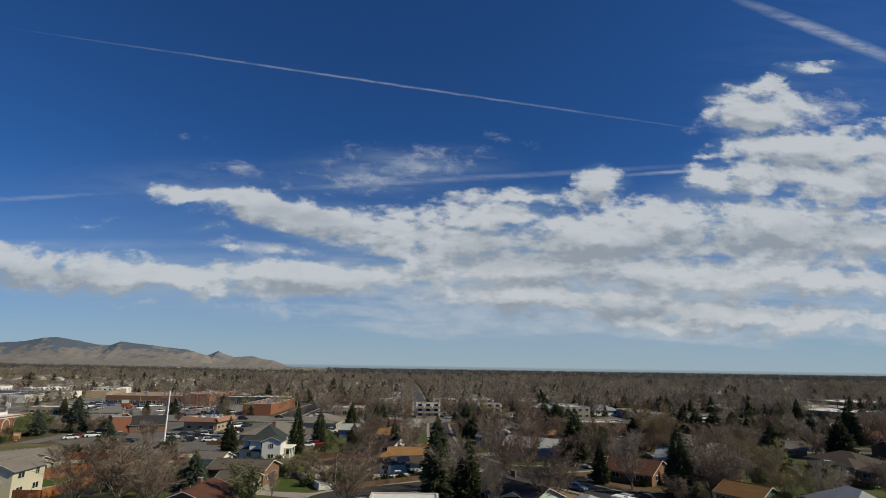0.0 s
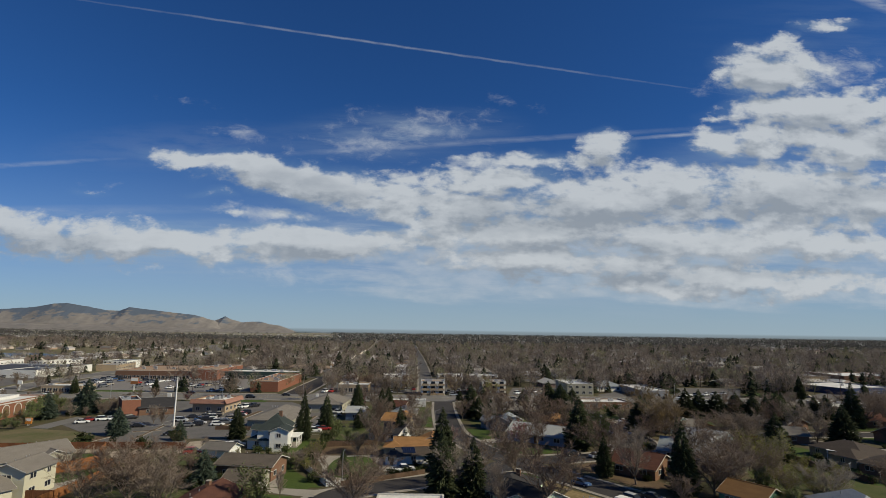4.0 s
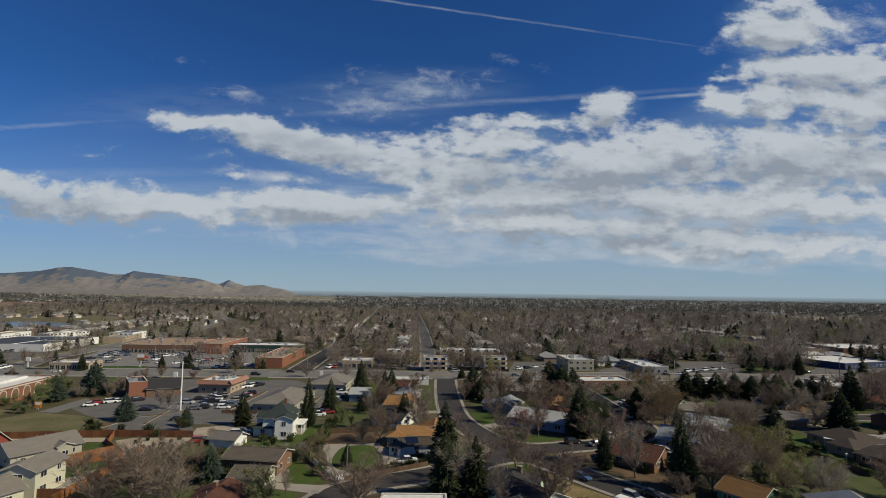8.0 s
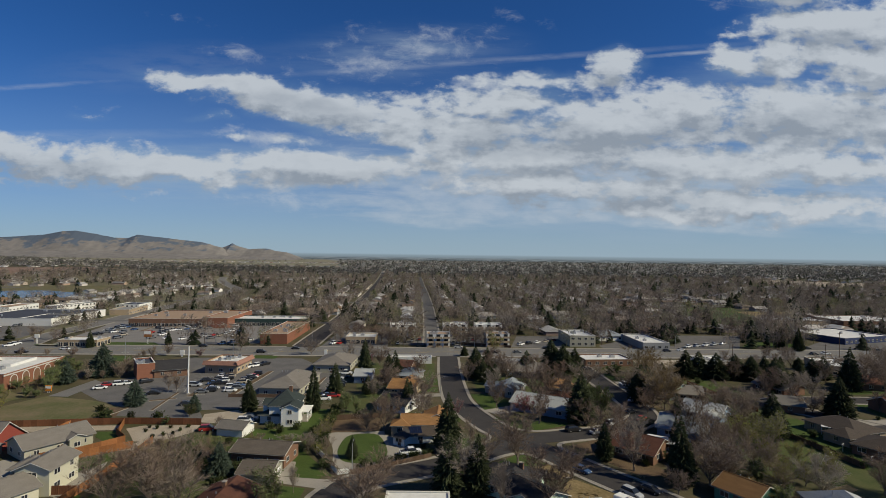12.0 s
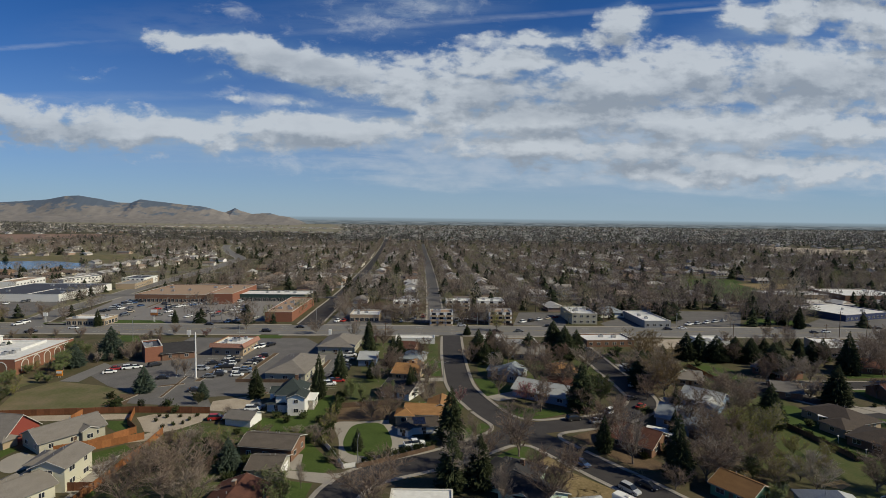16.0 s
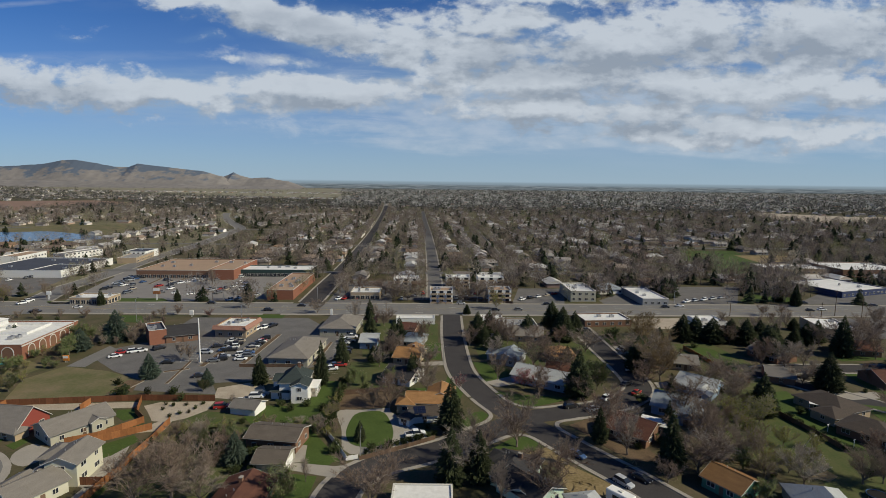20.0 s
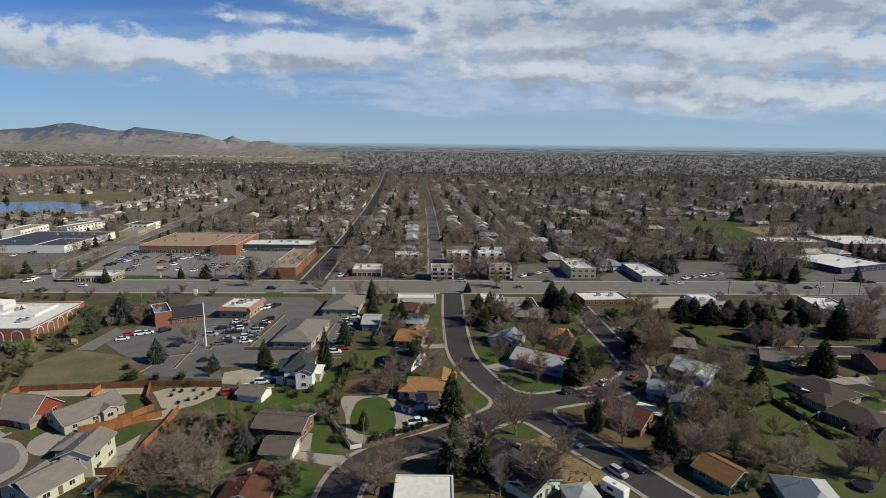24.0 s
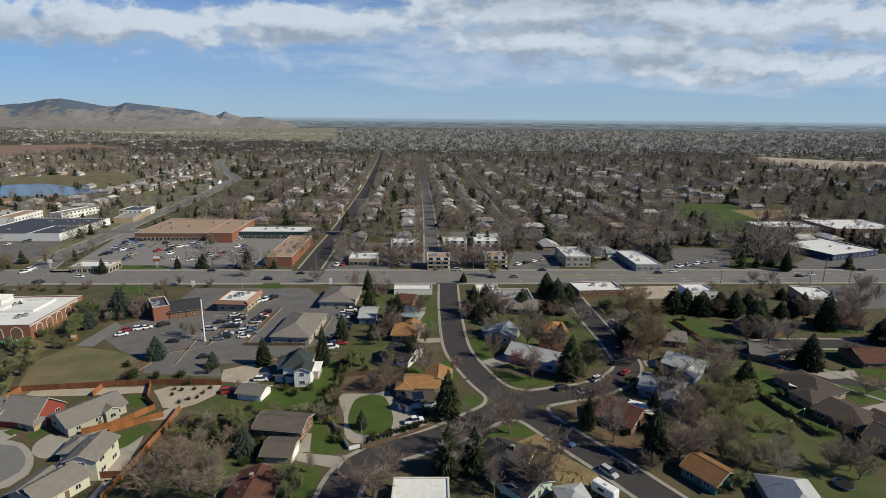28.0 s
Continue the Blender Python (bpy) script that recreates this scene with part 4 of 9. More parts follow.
def tree_kind(key, label, category="tree"):
    """The first tree of a kind, built once far below the ground line of use; copies share its meshes."""
    kind, seed, height, spread = key
    thing = new({"conifer": "spruce_tree", "blue": "spruce_tree", "shrub": "bush", "leaf": "budding_tree", "blossom": "blossom_tree", "willow": "willow_tree", "poplar": "poplar_tree", "evergreen": "evergreen_tree"}.get(kind, "tree"))
    tagged(thing, label, category)
    if kind == "conifer" or kind == "blue":
        v, f = conifer_mesh(seed, height, spread)
        tv, tf = [], []
        tube(tv, tf, Vector((0, 0, -0.2)), Vector((0, 0, height * 0.9)), height * 0.02, 0.03, 6)
        link_mesh("trunk", tv, tf, MAT["bark"], thing)
        link_mesh("crown", v, f, MAT["conifer" if kind == "conifer" else "blue_spruce"], thing)
    elif kind == "shrub":
        rnd = random.Random(seed)
        tv, tf = [], []
        tips = []
        for i in range(9):
            a = rnd.uniform(0, 6.3)
            e = Vector((math.cos(a) * spread * rnd.uniform(0.2, 0.7), math.sin(a) * spread * rnd.uniform(0.2, 0.7), height * rnd.uniform(0.45, 0.85)))
            tube(tv, tf, Vector((0, 0, -0.1)), e, 0.05, 0.02, 3)
            tips += [e * 0.7, e, e * 0.45]
        link_mesh("stem", tv, tf, MAT["bark"], thing)
        v, f = leaf_cloud(seed, tips, 420, 0.15, spread * 0.22)
        v = [Vector((p.x, p.y, max(0.03, p.z))) for p in v]
        link_mesh("foliage", v, f, MAT["shrub"], thing)
    else:
        many = {"bare": 1300, "leaf": 900, "blossom": 700, "willow": 1700, "poplar": 1000, "evergreen": 700}[kind]
        v, f, tv, tf = bare_tree(seed, height, spread, many, 1.6 if kind == "poplar" else 0.85)
        link_mesh("trunk", v, f, MAT["bark"], thing)
        tm = {"willow": MAT["willow"], "poplar": MAT["twig"]}.get(kind, MAT["twig"])
        link_mesh("crown", tv, tf, tm, thing)
        if kind in ("leaf", "blossom", "evergreen"):
            lv, lf = leaf_cloud(seed, tv, {"leaf": 2000, "blossom": 900, "evergreen": 3000}[kind], 0.18 if kind == "evergreen" else 0.11, height * (0.03 if kind == "evergreen" else 0.02))
            lv = [Vector((p.x, p.y, max(0.05, p.z))) for p in lv]
            link_mesh("blossom" if kind == "blossom" else "foliage", lv, lf, MAT[{"leaf": "new_leaf", "blossom": "blossom", "evergreen": "evergreen"}[kind]], thing)
    return thing


LABELS = {
    "conifer": "dark green spruce tree with drooping boughs on a lawn", "blue": "blue-green spruce tree with dense tiers of boughs",
    "bare": "leafless grey-brown deciduous tree with fine bare twigs", "leaf": "tree just coming into yellow-green spring leaf",
    "blossom": "small ornamental tree in pink-red spring blossom", "willow": "leafless tan-yellow willow with hanging fine twigs",
    "evergreen": "broad bushy mid-green evergreen tree with dense foliage",
    "poplar": "tall narrow leafless poplar with upright bare branches", "shrub": "low rounded green-brown garden bush in a bed"}
BASE = {"conifer": (12.0, 2.9), "blue": (9.0, 2.6), "bare": (10.0, 1.0), "leaf": (9.0, 1.0), "blossom": (6.0, 1.1), "willow": (11.0, 1.3), "poplar": (13.0, 0.42), "evergreen": (8.0, 1.0), "shrub": (1.5, 1.1)}
TREE_COUNT = {}


def tree(kind, x, y, height, wide=1.0, variants=4):
    """Plants a tree of a kind with its foot at (x, y)."""
    n = TREE_COUNT.get(kind, 0)
    TREE_COUNT[kind] = n + 1
    h0, sp = BASE[kind]
    key = (kind, 40 + n % variants, h0, sp)
    if kind == "bare":
        height, wide = height * 1.08, min(wide * (1.1 if height < 11 else 1.35), 1.6)
    k = height / h0
    turn = (n * 137.5 + x * 11) % 360
    m = Matrix.LocRotScale((x, y, 0), Euler((0, 0, radians(turn))), (k * wide, k * wide, k))
    if key not in TREES:
        TREES[key] = tree_kind(key, LABELS[kind], "bush" if kind == "shrub" else "tree")
        TREES[key].matrix_world = m
        return TREES[key]
    ob = copy_thing(TREES[key], m)
    ob.scale = (k * wide, k * wide, k)
    ob.location, ob.rotation_euler = (x, y, 0), (0, 0, radians(turn))
    return ob


# ---- vehicles ----
PAINT = {n: material("car_" + n, c, tuple(q * 0.92 for q in c), rough=0.28, grain=1, wear=0.1, bump=0) for n, c in {
    "white": (0.75, 0.75, 0.74), "silver": (0.42, 0.43, 0.44), "black": (0.02, 0.02, 0.022), "grey": (0.13, 0.135, 0.14), "red": (0.35, 0.03, 0.025), "blue": (0.05, 0.1, 0.22), "teal": (0.12, 0.42, 0.45), "tan": (0.36, 0.31, 0.24), "orange": (0.6, 0.22, 0.03)}.items()}
LAMP_CLEAR = material("headlight_lens", (0.7, 0.7, 0.68), rough=0.15, grain=1, bump=0)
LAMP_RED = material("tail_light_lens", (0.35, 0.02, 0.02), rough=0.2, grain=1, bump=0)
CARS = {}


def loft(sections):
    """A body through cross sections (x, half width, z low, z high, half width high)."""
    v, f = [], []
    for x, w, z0, z1, wt in sections:
        v += [(x, -w, z0), (x, w, z0), (x, w * 1.0, (z0 + z1) / 2), (x, wt, z1), (x, -wt, z1), (x, -w, (z0 + z1) / 2)]
    for i in range(len(sections) - 1):
        k = 6 * i
        for j in range(6):
            n = (j + 1) % 6
            f.append((k + j, k + n, k + 6 + n, k + 6 + j))
    f += [tuple(range(5, -1, -1)), tuple(range(len(v) - 6, len(v)))]
    return v, f


def make_car(kind, colour, plain=False):
    names = {"sedan": ("car", "sedan"), "suv": ("car", "sport utility car"), "pickup": ("pickup_truck", "pickup truck"), "van": ("van", "van")}
    thing = new(names[kind][0])
    tagged(thing, f"parked {colour} {names[kind][1]} with dark windows on asphalt", "pickup truck" if kind == "pickup" else "van" if kind == "van" else "car")
    p = PAINT[colour]
    ln, hw = {"sedan": (4.7, 0.9), "suv": (4.8, 0.95), "pickup": (5.6, 0.98), "van": (5.4, 1.0)}[kind]
    h = ln / 2
    z0 = 0.3
    if kind == "sedan":
        bodyv = loft([(-h, hw * .86, z0 + .1, .78, hw * .8), (-h + .25, hw, z0, .92, hw * .92), (h - 1.3, hw, z0, .92, hw * .92), (h - .25, hw * .97, z0, .74, hw * .85), (h, hw * .8, z0 + .1, .62, hw * .7)])
        cab = loft([(-h + .55, hw * .88, .9, .94, hw * .84), (-h + 1.15, hw * .88, .9, 1.42, hw * .68), (h - 2.1, hw * .88, .9, 1.44, hw * .68), (h - 1.15, hw * .88, .9, .94, hw * .84)])
        roof = (-h + 1.2, h - 2.15, hw * .67, 1.45)
    elif kind == "suv":
        bodyv = loft([(-h, hw * .9, z0 + .1, 1.0, hw * .86), (-h + .15, hw, z0, 1.08, hw * .93), (h - 1.2, hw, z0, 1.06, hw * .93), (h - .2, hw * .97, z0, .92, hw * .88), (h, hw * .84, z0 + .1, .78, hw * .76)])
        cab = loft([(-h + .1, hw * .9, 1.05, 1.1, hw * .86), (-h + .45, hw * .9, 1.05, 1.7, hw * .74), (h - 2.0, hw * .9, 1.05, 1.74, hw * .74), (h - 1.15, hw * .9, 1.05, 1.08, hw * .86)])
        roof = (-h + .5, h - 2.05, hw * .73, 1.75)
    elif kind == "pickup":
        bodyv = loft([(-h, hw * .95, z0 + .15, 1.08, hw * .93), (-h + .1, hw, z0 + .1, 1.12, hw * .95), (h - 1.3, hw, z0 + .05, 1.12, hw * .94), (h - .15, hw * .97, z0 + .05, 1.0, hw * .9), (h, hw * .9, z0 + .15, .85, hw * .85)])
        cab = loft([(-h + 1.95, hw * .9, 1.1, 1.14, hw * .86), (-h + 2.05, hw * .9, 1.1, 1.78, hw * .74), (h - 2.0, hw * .9, 1.1, 1.8, hw * .74), (h - 1.3, hw * .9, 1.1, 1.14, hw * .86)])
        roof = (-h + 2.05, h - 2.05, hw * .73, 1.81)
    else:
        bodyv = loft([(-h, hw * .95, z0 + .1, 1.25, hw * .95), (-h + .1, hw, z0, 1.28, hw * .97), (h - 1.0, hw, z0, 1.25, hw * .95), (h - .1, hw * .95, z0, 1.0, hw * .88), (h, hw * .88, z0 + .1, .85, hw * .8)])
        cab = loft([(-h + .03, hw * .95, 1.25, 1.27, hw * .93), (-h + .1, hw * .95, 1.25, 2.0, hw * .86), (h - 1.5, hw * .95, 1.25, 2.05, hw * .86), (h - .75, hw * .93, 1.25, 1.28, hw * .88)])
        roof = (-h + .1, h - 1.55, hw * .85, 2.06)
    b = link_mesh("body", *bodyv, p, thing)
    link_mesh("cabin_glass", *cab, MAT["glass"], thing, "dark tinted glass")
    bm = bmesh.new()
    box(bm, roof[0], roof[1], -roof[2], roof[2], roof[3] - 0.05, roof[3] + 0.03, bevel=0.03)
    part("roof", bm, p, thing)
    if kind == "pickup":
        box_part("cargo_bed", (-h + .2, -h + 1.85, -hw * .8, hw * .8, 1.1, 1.14), MAT["dark_metal"], thing, "dark open cargo bed")
    for sx in (-1, 1):
        for sy in (-1, 1):
            bm = bmesh.new()
            r = 0.33 if kind == "sedan" else 0.38
            bmesh.ops.create_cone(bm, segments=12, radius1=r, radius2=r, depth=0.22, cap_ends=True, matrix=pose(sx * (h - 0.95), sy * (hw - 0.08), r, 90))
            w = part("wheel", bm, MAT["rubber"], thing)
            if plain:
                continue
            bm = bmesh.new()
            bmesh.ops.create_cone(bm, segments=8, radius1=r * 0.6, radius2=r * 0.5, depth=0.03, cap_ends=True, matrix=pose(sx * (h - 0.95), sy * (hw + 0.045), r, 90 if sy < 0 else -90))
            part("rim", bm, MAT["metal"], w)
    for sy in () if plain else (-1, 1):
        yy = sorted((sy * hw * .45, sy * hw * .72))
        box_part("headlight", (h - .12, h + .01, *yy, .62 if kind == "sedan" else .72, .72 if kind == "sedan" else .84), LAMP_CLEAR, thing)
        box_part("tail_light", (-h - .01, -h + .1, *yy, .68, .8), LAMP_RED, thing)
    return thing


def car(kind, colour, x, y, turn):
    """Cars beyond the near streets have no rims and lamps of their own."""
    m, key = pose(x, y, 0.03, 0, 0, turn), (kind, colour, y > 185)
    if key not in CARS:
        CARS[key] = make_car(*key)
        CARS[key].matrix_world = m
        return CARS[key]
    return copy_thing(CARS[key], m)


# ---- fences ----
PANELS = {}


def grooved(length, height, thick, mat, boards=6):
    """A panel of boards: one sheet whose face steps in at each joint and whose top edge is uneven."""
    prof = []
    w = length / boards
    for k in range(boards):
        prof += [(k * w, 0.0), (k * w + 0.015, -thick / 2), ((k + 1) * w - 0.015, -thick / 2)]
    prof.append((length, 0.0))
    n = len(prof)
    v, f = [], []
    for i, (x, y) in enumerate(prof):
        top = height - (0.03 if (i // 3) % 3 == 1 else 0.0)
        v += [(x, y, 0.03), (x, y, top), (x, thick / 2, top), (x, thick / 2, 0.03)]
    for i in range(n - 1):
        k = 4 * i
        f += [(k, k + 4, k + 5, k + 1), (k + 1, k + 5, k + 6, k + 2), (k + 2, k + 6, k + 7, k + 3)]
    f += [(0, 1, 2, 3), (4 * n - 1, 4 * n - 2, 4 * n - 3, 4 * n - 4)]
    me = bpy.data.meshes.new("panel")
    me.from_pydata(v, [], f)
    me.materials.append(mat)
    return me


def fence(points, height, mat, label, board=1.8, post_top=0.1, thick=0.05):
    """A run of board panels between posts."""
    x0, y0 = points[0]
    thing = empty("fence", x0, y0, 0, 0, label, "fence")
    for (ax, ay), (bx, by) in zip(points, points[1:]):
        d = Vector((bx - ax, by - ay))
        n = max(1, round(d.length / board))
        a = math.degrees(math.atan2(d.y, d.x))
        step = d.length / n
        key = (round(step, 2), height, mat)
        for i in range(n):
            px, py = ax + d.x * i / n - x0, ay + d.y * i / n - y0
            m = pose(px, py, 0, 0, 0, a)
            if key not in PANELS:
                PANELS[key] = grooved(step - 0.1, height, thick, MAT[mat])
            ob = new("panel", PANELS[key])
            ob.parent = thing
            ob.matrix_basis = m @ pose(0.05, 0, 0)
            bm = bmesh.new()
            box(bm, -0.05, 0.05, -0.05, 0.05, 0, height + post_top)
            bm.transform(m)
            part("post", bm, MAT[mat], thing)
    return thing


# ---- groves ----
def grove(corners, count, kinds, lo, hi, seed, gap=1.0, lots=True):
    """Plants loose trees inside an area, off buildings and streets."""
    rnd = random.Random(seed)
    xs, ys = [c[0] for c in corners], [c[1] for c in corners]
    spots, tries = [], 0
    while len(spots) < count and tries < count * 25:
        tries += 1
        x, y = rnd.uniform(min(xs), max(xs)), rnd.uniform(min(ys), max(ys))
        inside = False
        for (ax, ay), (bx, by) in zip(corners, corners[1:] + corners[:1]):
            if (ay > y) != (by > y) and x < ax + (y - ay) * (bx - ax) / (by - ay):
                inside = not inside
        if not inside or not clear(x, y, gap, lots) or any((x - a) ** 2 + (y - b) ** 2 < 9 for a, b in spots):
            continue
        spots.append((x, y))
        k = rnd.choice(kinds)
        h = rnd.uniform(lo, hi) * 1.15
        tree(k, x, y, rnd.uniform(1.2, 2.4) if k == "shrub" else h * (1.25 if k == "conifer" else 1.0), rnd.uniform(1.2, 1.7) if k == "conifer" else rnd.uniform(0.9, 1.3))


# ---- small garden and street things ----
def patio_cover(x, y, turn, L, W, h=2.5):
    """A flat white roof on four posts."""
    thing = empty("patio_cover", x, y, 0, turn, "flat white patio roof on thin posts beside a house", "patio cover")
    box_part("roof", (0, L, 0, W, h, h + 0.14), MAT["flat_white"], thing, bevel=0.03)
    for px in (0.2, L - 0.2):
        for py in (0.2, W - 0.2):
            box_part("post", (px - 0.06, px + 0.06, py - 0.06, py + 0.06, 0, h), MAT["white_paint"], thing)


def trailer(x, y, turn):
    thing = empty("camper_trailer", x, y, 0, turn, "white box camper trailer parked beside a drive", "trailer")
    bm = bmesh.new()
    box(bm, -2.9, 2.9, -1.2, 1.2, 0.6, 3.0, bevel=0.18)
    part("body", bm, MAT["white_paint"], thing)
    for px in (-0.5, 0.5):
        for sy in (-1, 1):
            bm = bmesh.new()
            bmesh.ops.create_cone(bm, segments=12, radius1=0.35, radius2=0.35, depth=0.22, cap_ends=True, matrix=pose(px * 1.5, sy * 1.12, 0.35, 90))
            part("wheel", bm, MAT["rubber"], thing)
    box_part("hitch", (2.8, 4.0, -0.08, 0.08, 0.5, 0.62), MAT["dark_metal"], thing)
    box_part("window", (-1.2, 0.4, -1.24, -1.2, 1.6, 2.3), MAT["glass"], thing)
    box_part("roof_vent", (-0.4, 0.4, -0.35, 0.35, 3.0, 3.2), MAT["trim"], thing)


def utility_pole(x, y, h, turn=0.0):
    thing = empty("utility_pole", x, y, 0, turn, "weathered wooden utility pole with a crossarm", "utility pole")
    bm = bmesh.new()
    bmesh.ops.create_cone(bm, segments=8, radius1=0.17, radius2=0.11, depth=h + 0.3, cap_ends=True, matrix=Matrix.Translation((0, 0, h / 2 - 0.15)))
    part("shaft", bm, MAT["old_wood"], thing)
    arm = box_part("crossarm", (-1.2, 1.2, -0.07, 0.07, h - 0.9, h - 0.75), MAT["old_wood"], thing)
    for px in (-1.0, 0.0, 1.0):
        bm = bmesh.new()
        bmesh.ops.create_cone(bm, segments=6, radius1=0.06, radius2=0.04, depth=0.22, cap_ends=True, matrix=Matrix.Translation((px, 0, h - 0.66)))
        part("insulator", bm, MAT["concrete"], arm)


def street_lamp(x, y, h, turn=0.0):
    thing = empty("street_lamp", x, y, 0, turn, "grey metal street lamp with a curved arm", "street lamp")
    bm = bmesh.new()
    bmesh.ops.create_cone(bm, segments=8, radius1=0.12, radius2=0.07, depth=h, cap_ends=True, matrix=Matrix.Translation((0, 0, h / 2)))
    part("pole", bm, MAT["metal"], thing)
    v, f = [], []
    tube(v, f, Vector((0, 0, h - 0.2)), Vector((1.0, 0, h + 0.25)), 0.05, 0.04, 6)
    tube(v, f, Vector((1.0, 0, h + 0.25)), Vector((2.0, 0, h + 0.3)), 0.04, 0.04, 6)
    link_mesh("arm", v, f, MAT["metal"], thing)
    box_part("lamp_head", (1.8, 2.6, -0.16, 0.16, h + 0.2, h + 0.36), MAT["dark_metal"], thing, bevel=0.04)


def pole_sign(x, y, h, w, top, colour, label):
    """A sign box on a post, its face left plain."""
    thing = empty("pole_sign", x, y, 0, 0, label, "sign")
    for px in (-0.25, 0.25):
        box_part("post", (px - 0.08, px + 0.08, -0.08, 0.08, 0, h - top), MAT["white_paint"], thing)
    box_part("cabinet", (-w / 2, w / 2, -0.2, 0.2, h - top, h), colour, thing, bevel=0.05)
    box_part("panel", (-w / 2 + 0.15, w / 2 - 0.15, -0.22, -0.2, h - top * 0.55, h - 0.2), MAT["white_paint"], thing)


def trampoline(x, y):
    thing = empty("trampoline", x, y, 0, 0, "round black trampoline on a back lawn", "trampoline")
    bm = bmesh.new()
    bmesh.ops.create_cone(bm, segments=24, radius1=1.9, radius2=1.9, depth=0.06, cap_ends=True, matrix=Matrix.Translation((0, 0, 0.85)))
    part("mat", bm, MAT["rubber"], thing)
    v, f = [], []
    for i in range(24):
        a, b = math.tau * i / 24, math.tau * (i + 1) / 24
        tube(v, f, Vector((2.1 * math.cos(a), 2.1 * math.sin(a), 0.87)), Vector((2.1 * math.cos(b), 2.1 * math.sin(b), 0.87)), 0.09, 0.09, 5)
    link_mesh("frame", v, f, PAINT["blue"], thing)
    for i in range(6):
        a = math.tau * i / 6
        v, f = [], []
        tube(v, f, Vector((2.0 * math.cos(a), 2.0 * math.sin(a), 0)), Vector((2.0 * math.cos(a), 2.0 * math.sin(a), 0.86)), 0.04, 0.04, 5)
        link_mesh("leg", v, f, MAT["metal"], thing)


def clothes_post(x, y, turn):
    thing = empty("clothesline_post", x, y, 0, turn, "white T-shaped clothesline post on a lawn", "clothesline")
    box_part("post", (-0.05, 0.05, -0.05, 0.05, 0, 2.1), MAT["white_paint"], thing)
    box_part("crossbar", (-0.7, 0.7, -0.04, 0.04, 2.1, 2.18), MAT["white_paint"], thing)


def swing_set(x, y, turn):
    thing = empty("swing_set", x, y, 0, turn, "pale timber swing set on a back lawn", "swing set")
    v, f = [], []
    tube(v, f, Vector((-2, 0, 2.2)), Vector((2, 0, 2.2)), 0.07, 0.07, 6)
    link_mesh("beam", v, f, MAT["white_paint"], thing)
    for sx in (-1, 1):
        for sy in (-1, 1):
            v, f = [], []
            tube(v, f, Vector((sx * 2.3, sy * 0.9, 0)), Vector((sx * 1.95, 0, 2.25)), 0.06, 0.06, 6)
            link_mesh("leg", v, f, MAT["white_paint"], thing)
    for px in (-0.8, 0.8):
        seat = box_part("seat", (px - 0.25, px + 0.25, -0.1, 0.1, 0.5, 0.54), MAT["dark_metal"], thing)
        for q in (-0.2, 0.2):
            v, f = [], []
            tube(v, f, Vector((px + q, 0, 0.52)), Vector((px + q, 0, 2.2)), 0.015, 0.015, 4)
            link_mesh("chain", v, f, MAT["metal"], seat)


def log_pile(x, y, radius, count, seed, label="heap of tan cut branches and brush on the ground"):
    """A loose heap of cut branches."""
    rnd = random.Random(seed)
    thing = empty("brush_pile", x, y, 0, 0, label, "brush pile")
    for i in range(count):
        a, r = rnd.uniform(0, 6.3), radius * math.sqrt(rnd.random())
        d = rnd.uniform(0, 3.14)
        ln = rnd.uniform(0.8, 2.2)
        z = 0.1 + rnd.random() * 0.7 * (1 - r / radius)
        c = Vector((r * math.cos(a), r * math.sin(a), z))
        e = Vector((math.cos(d), math.sin(d), rnd.gauss(0, 0.1))) * ln / 2
        v, f = [], []
        tube(v, f, c - e, c + e, rnd.uniform(0.06, 0.14), rnd.uniform(0.04, 0.08), 5)
        link_mesh("branch", v, f, MAT["straw"], thing)


def porch(x, y):
    """A white columned porch at the end of a house."""
    thing = empty("porch", x, y, 0, 0, "white columned porch with flat roof beside a farmhouse", "porch")
    box_part("floor", (0, 3.0, 0, 6.5, 0, 0.4), MAT["concrete"], thing, bevel=0.04)
    box_part("roof", (-0.1, 3.3, -0.3, 6.8, 2.9, 3.15), MAT["white_paint"], thing, bevel=0.04)
    for i in range(4):
        py = 0.2 + i * 2.0
        for px in (2.8,):
            bm = bmesh.new()
            bmesh.ops.create_cone(bm, segments=10, radius1=0.13, radius2=0.11, depth=2.5, cap_ends=True, matrix=Matrix.Translation((px, py, 1.65)))
            part("column", bm, MAT["white_paint"], thing)
    for i in range(3):
        py = 0.35 + i * 2.0
        box_part("railing", (2.76, 2.84, py, py + 1.7, 1.2, 1.28), MAT["white_paint"], thing)


def solar_panels(thing, x, W, he, rise, count=3):
    """Dark panels lying on the near slope of a gable roof."""
    k = rise / (W / 2)
    for i in range(count):
        for row in range(2):
            x0, y0 = x + i * 1.15, 0.5 + row * 1.45
            y1 = y0 + 1.38
            top = [(x0, y0, he + y0 * k + 0.1), (x0 + 1.08, y0, he + y0 * k + 0.1), (x0 + 1.08, y1, he + y1 * k + 0.1), (x0, y1, he + y1 * k + 0.1)]
            link_mesh("solar_panel", slab(top, 0.06), BOX_FACES, MAT["solar"], thing, "dark blue solar panel")

# ---- ground, roads and far land ----
bm = bmesh.new()
bmesh.ops.create_grid(bm, x_segments=8, y_segments=8, size=6000)
ground = tagged(part("ground", bm, MAT["earth"]), "brown-green spring ground of bare soil and dry grass", "ground", kind="structure")


ROADS = []


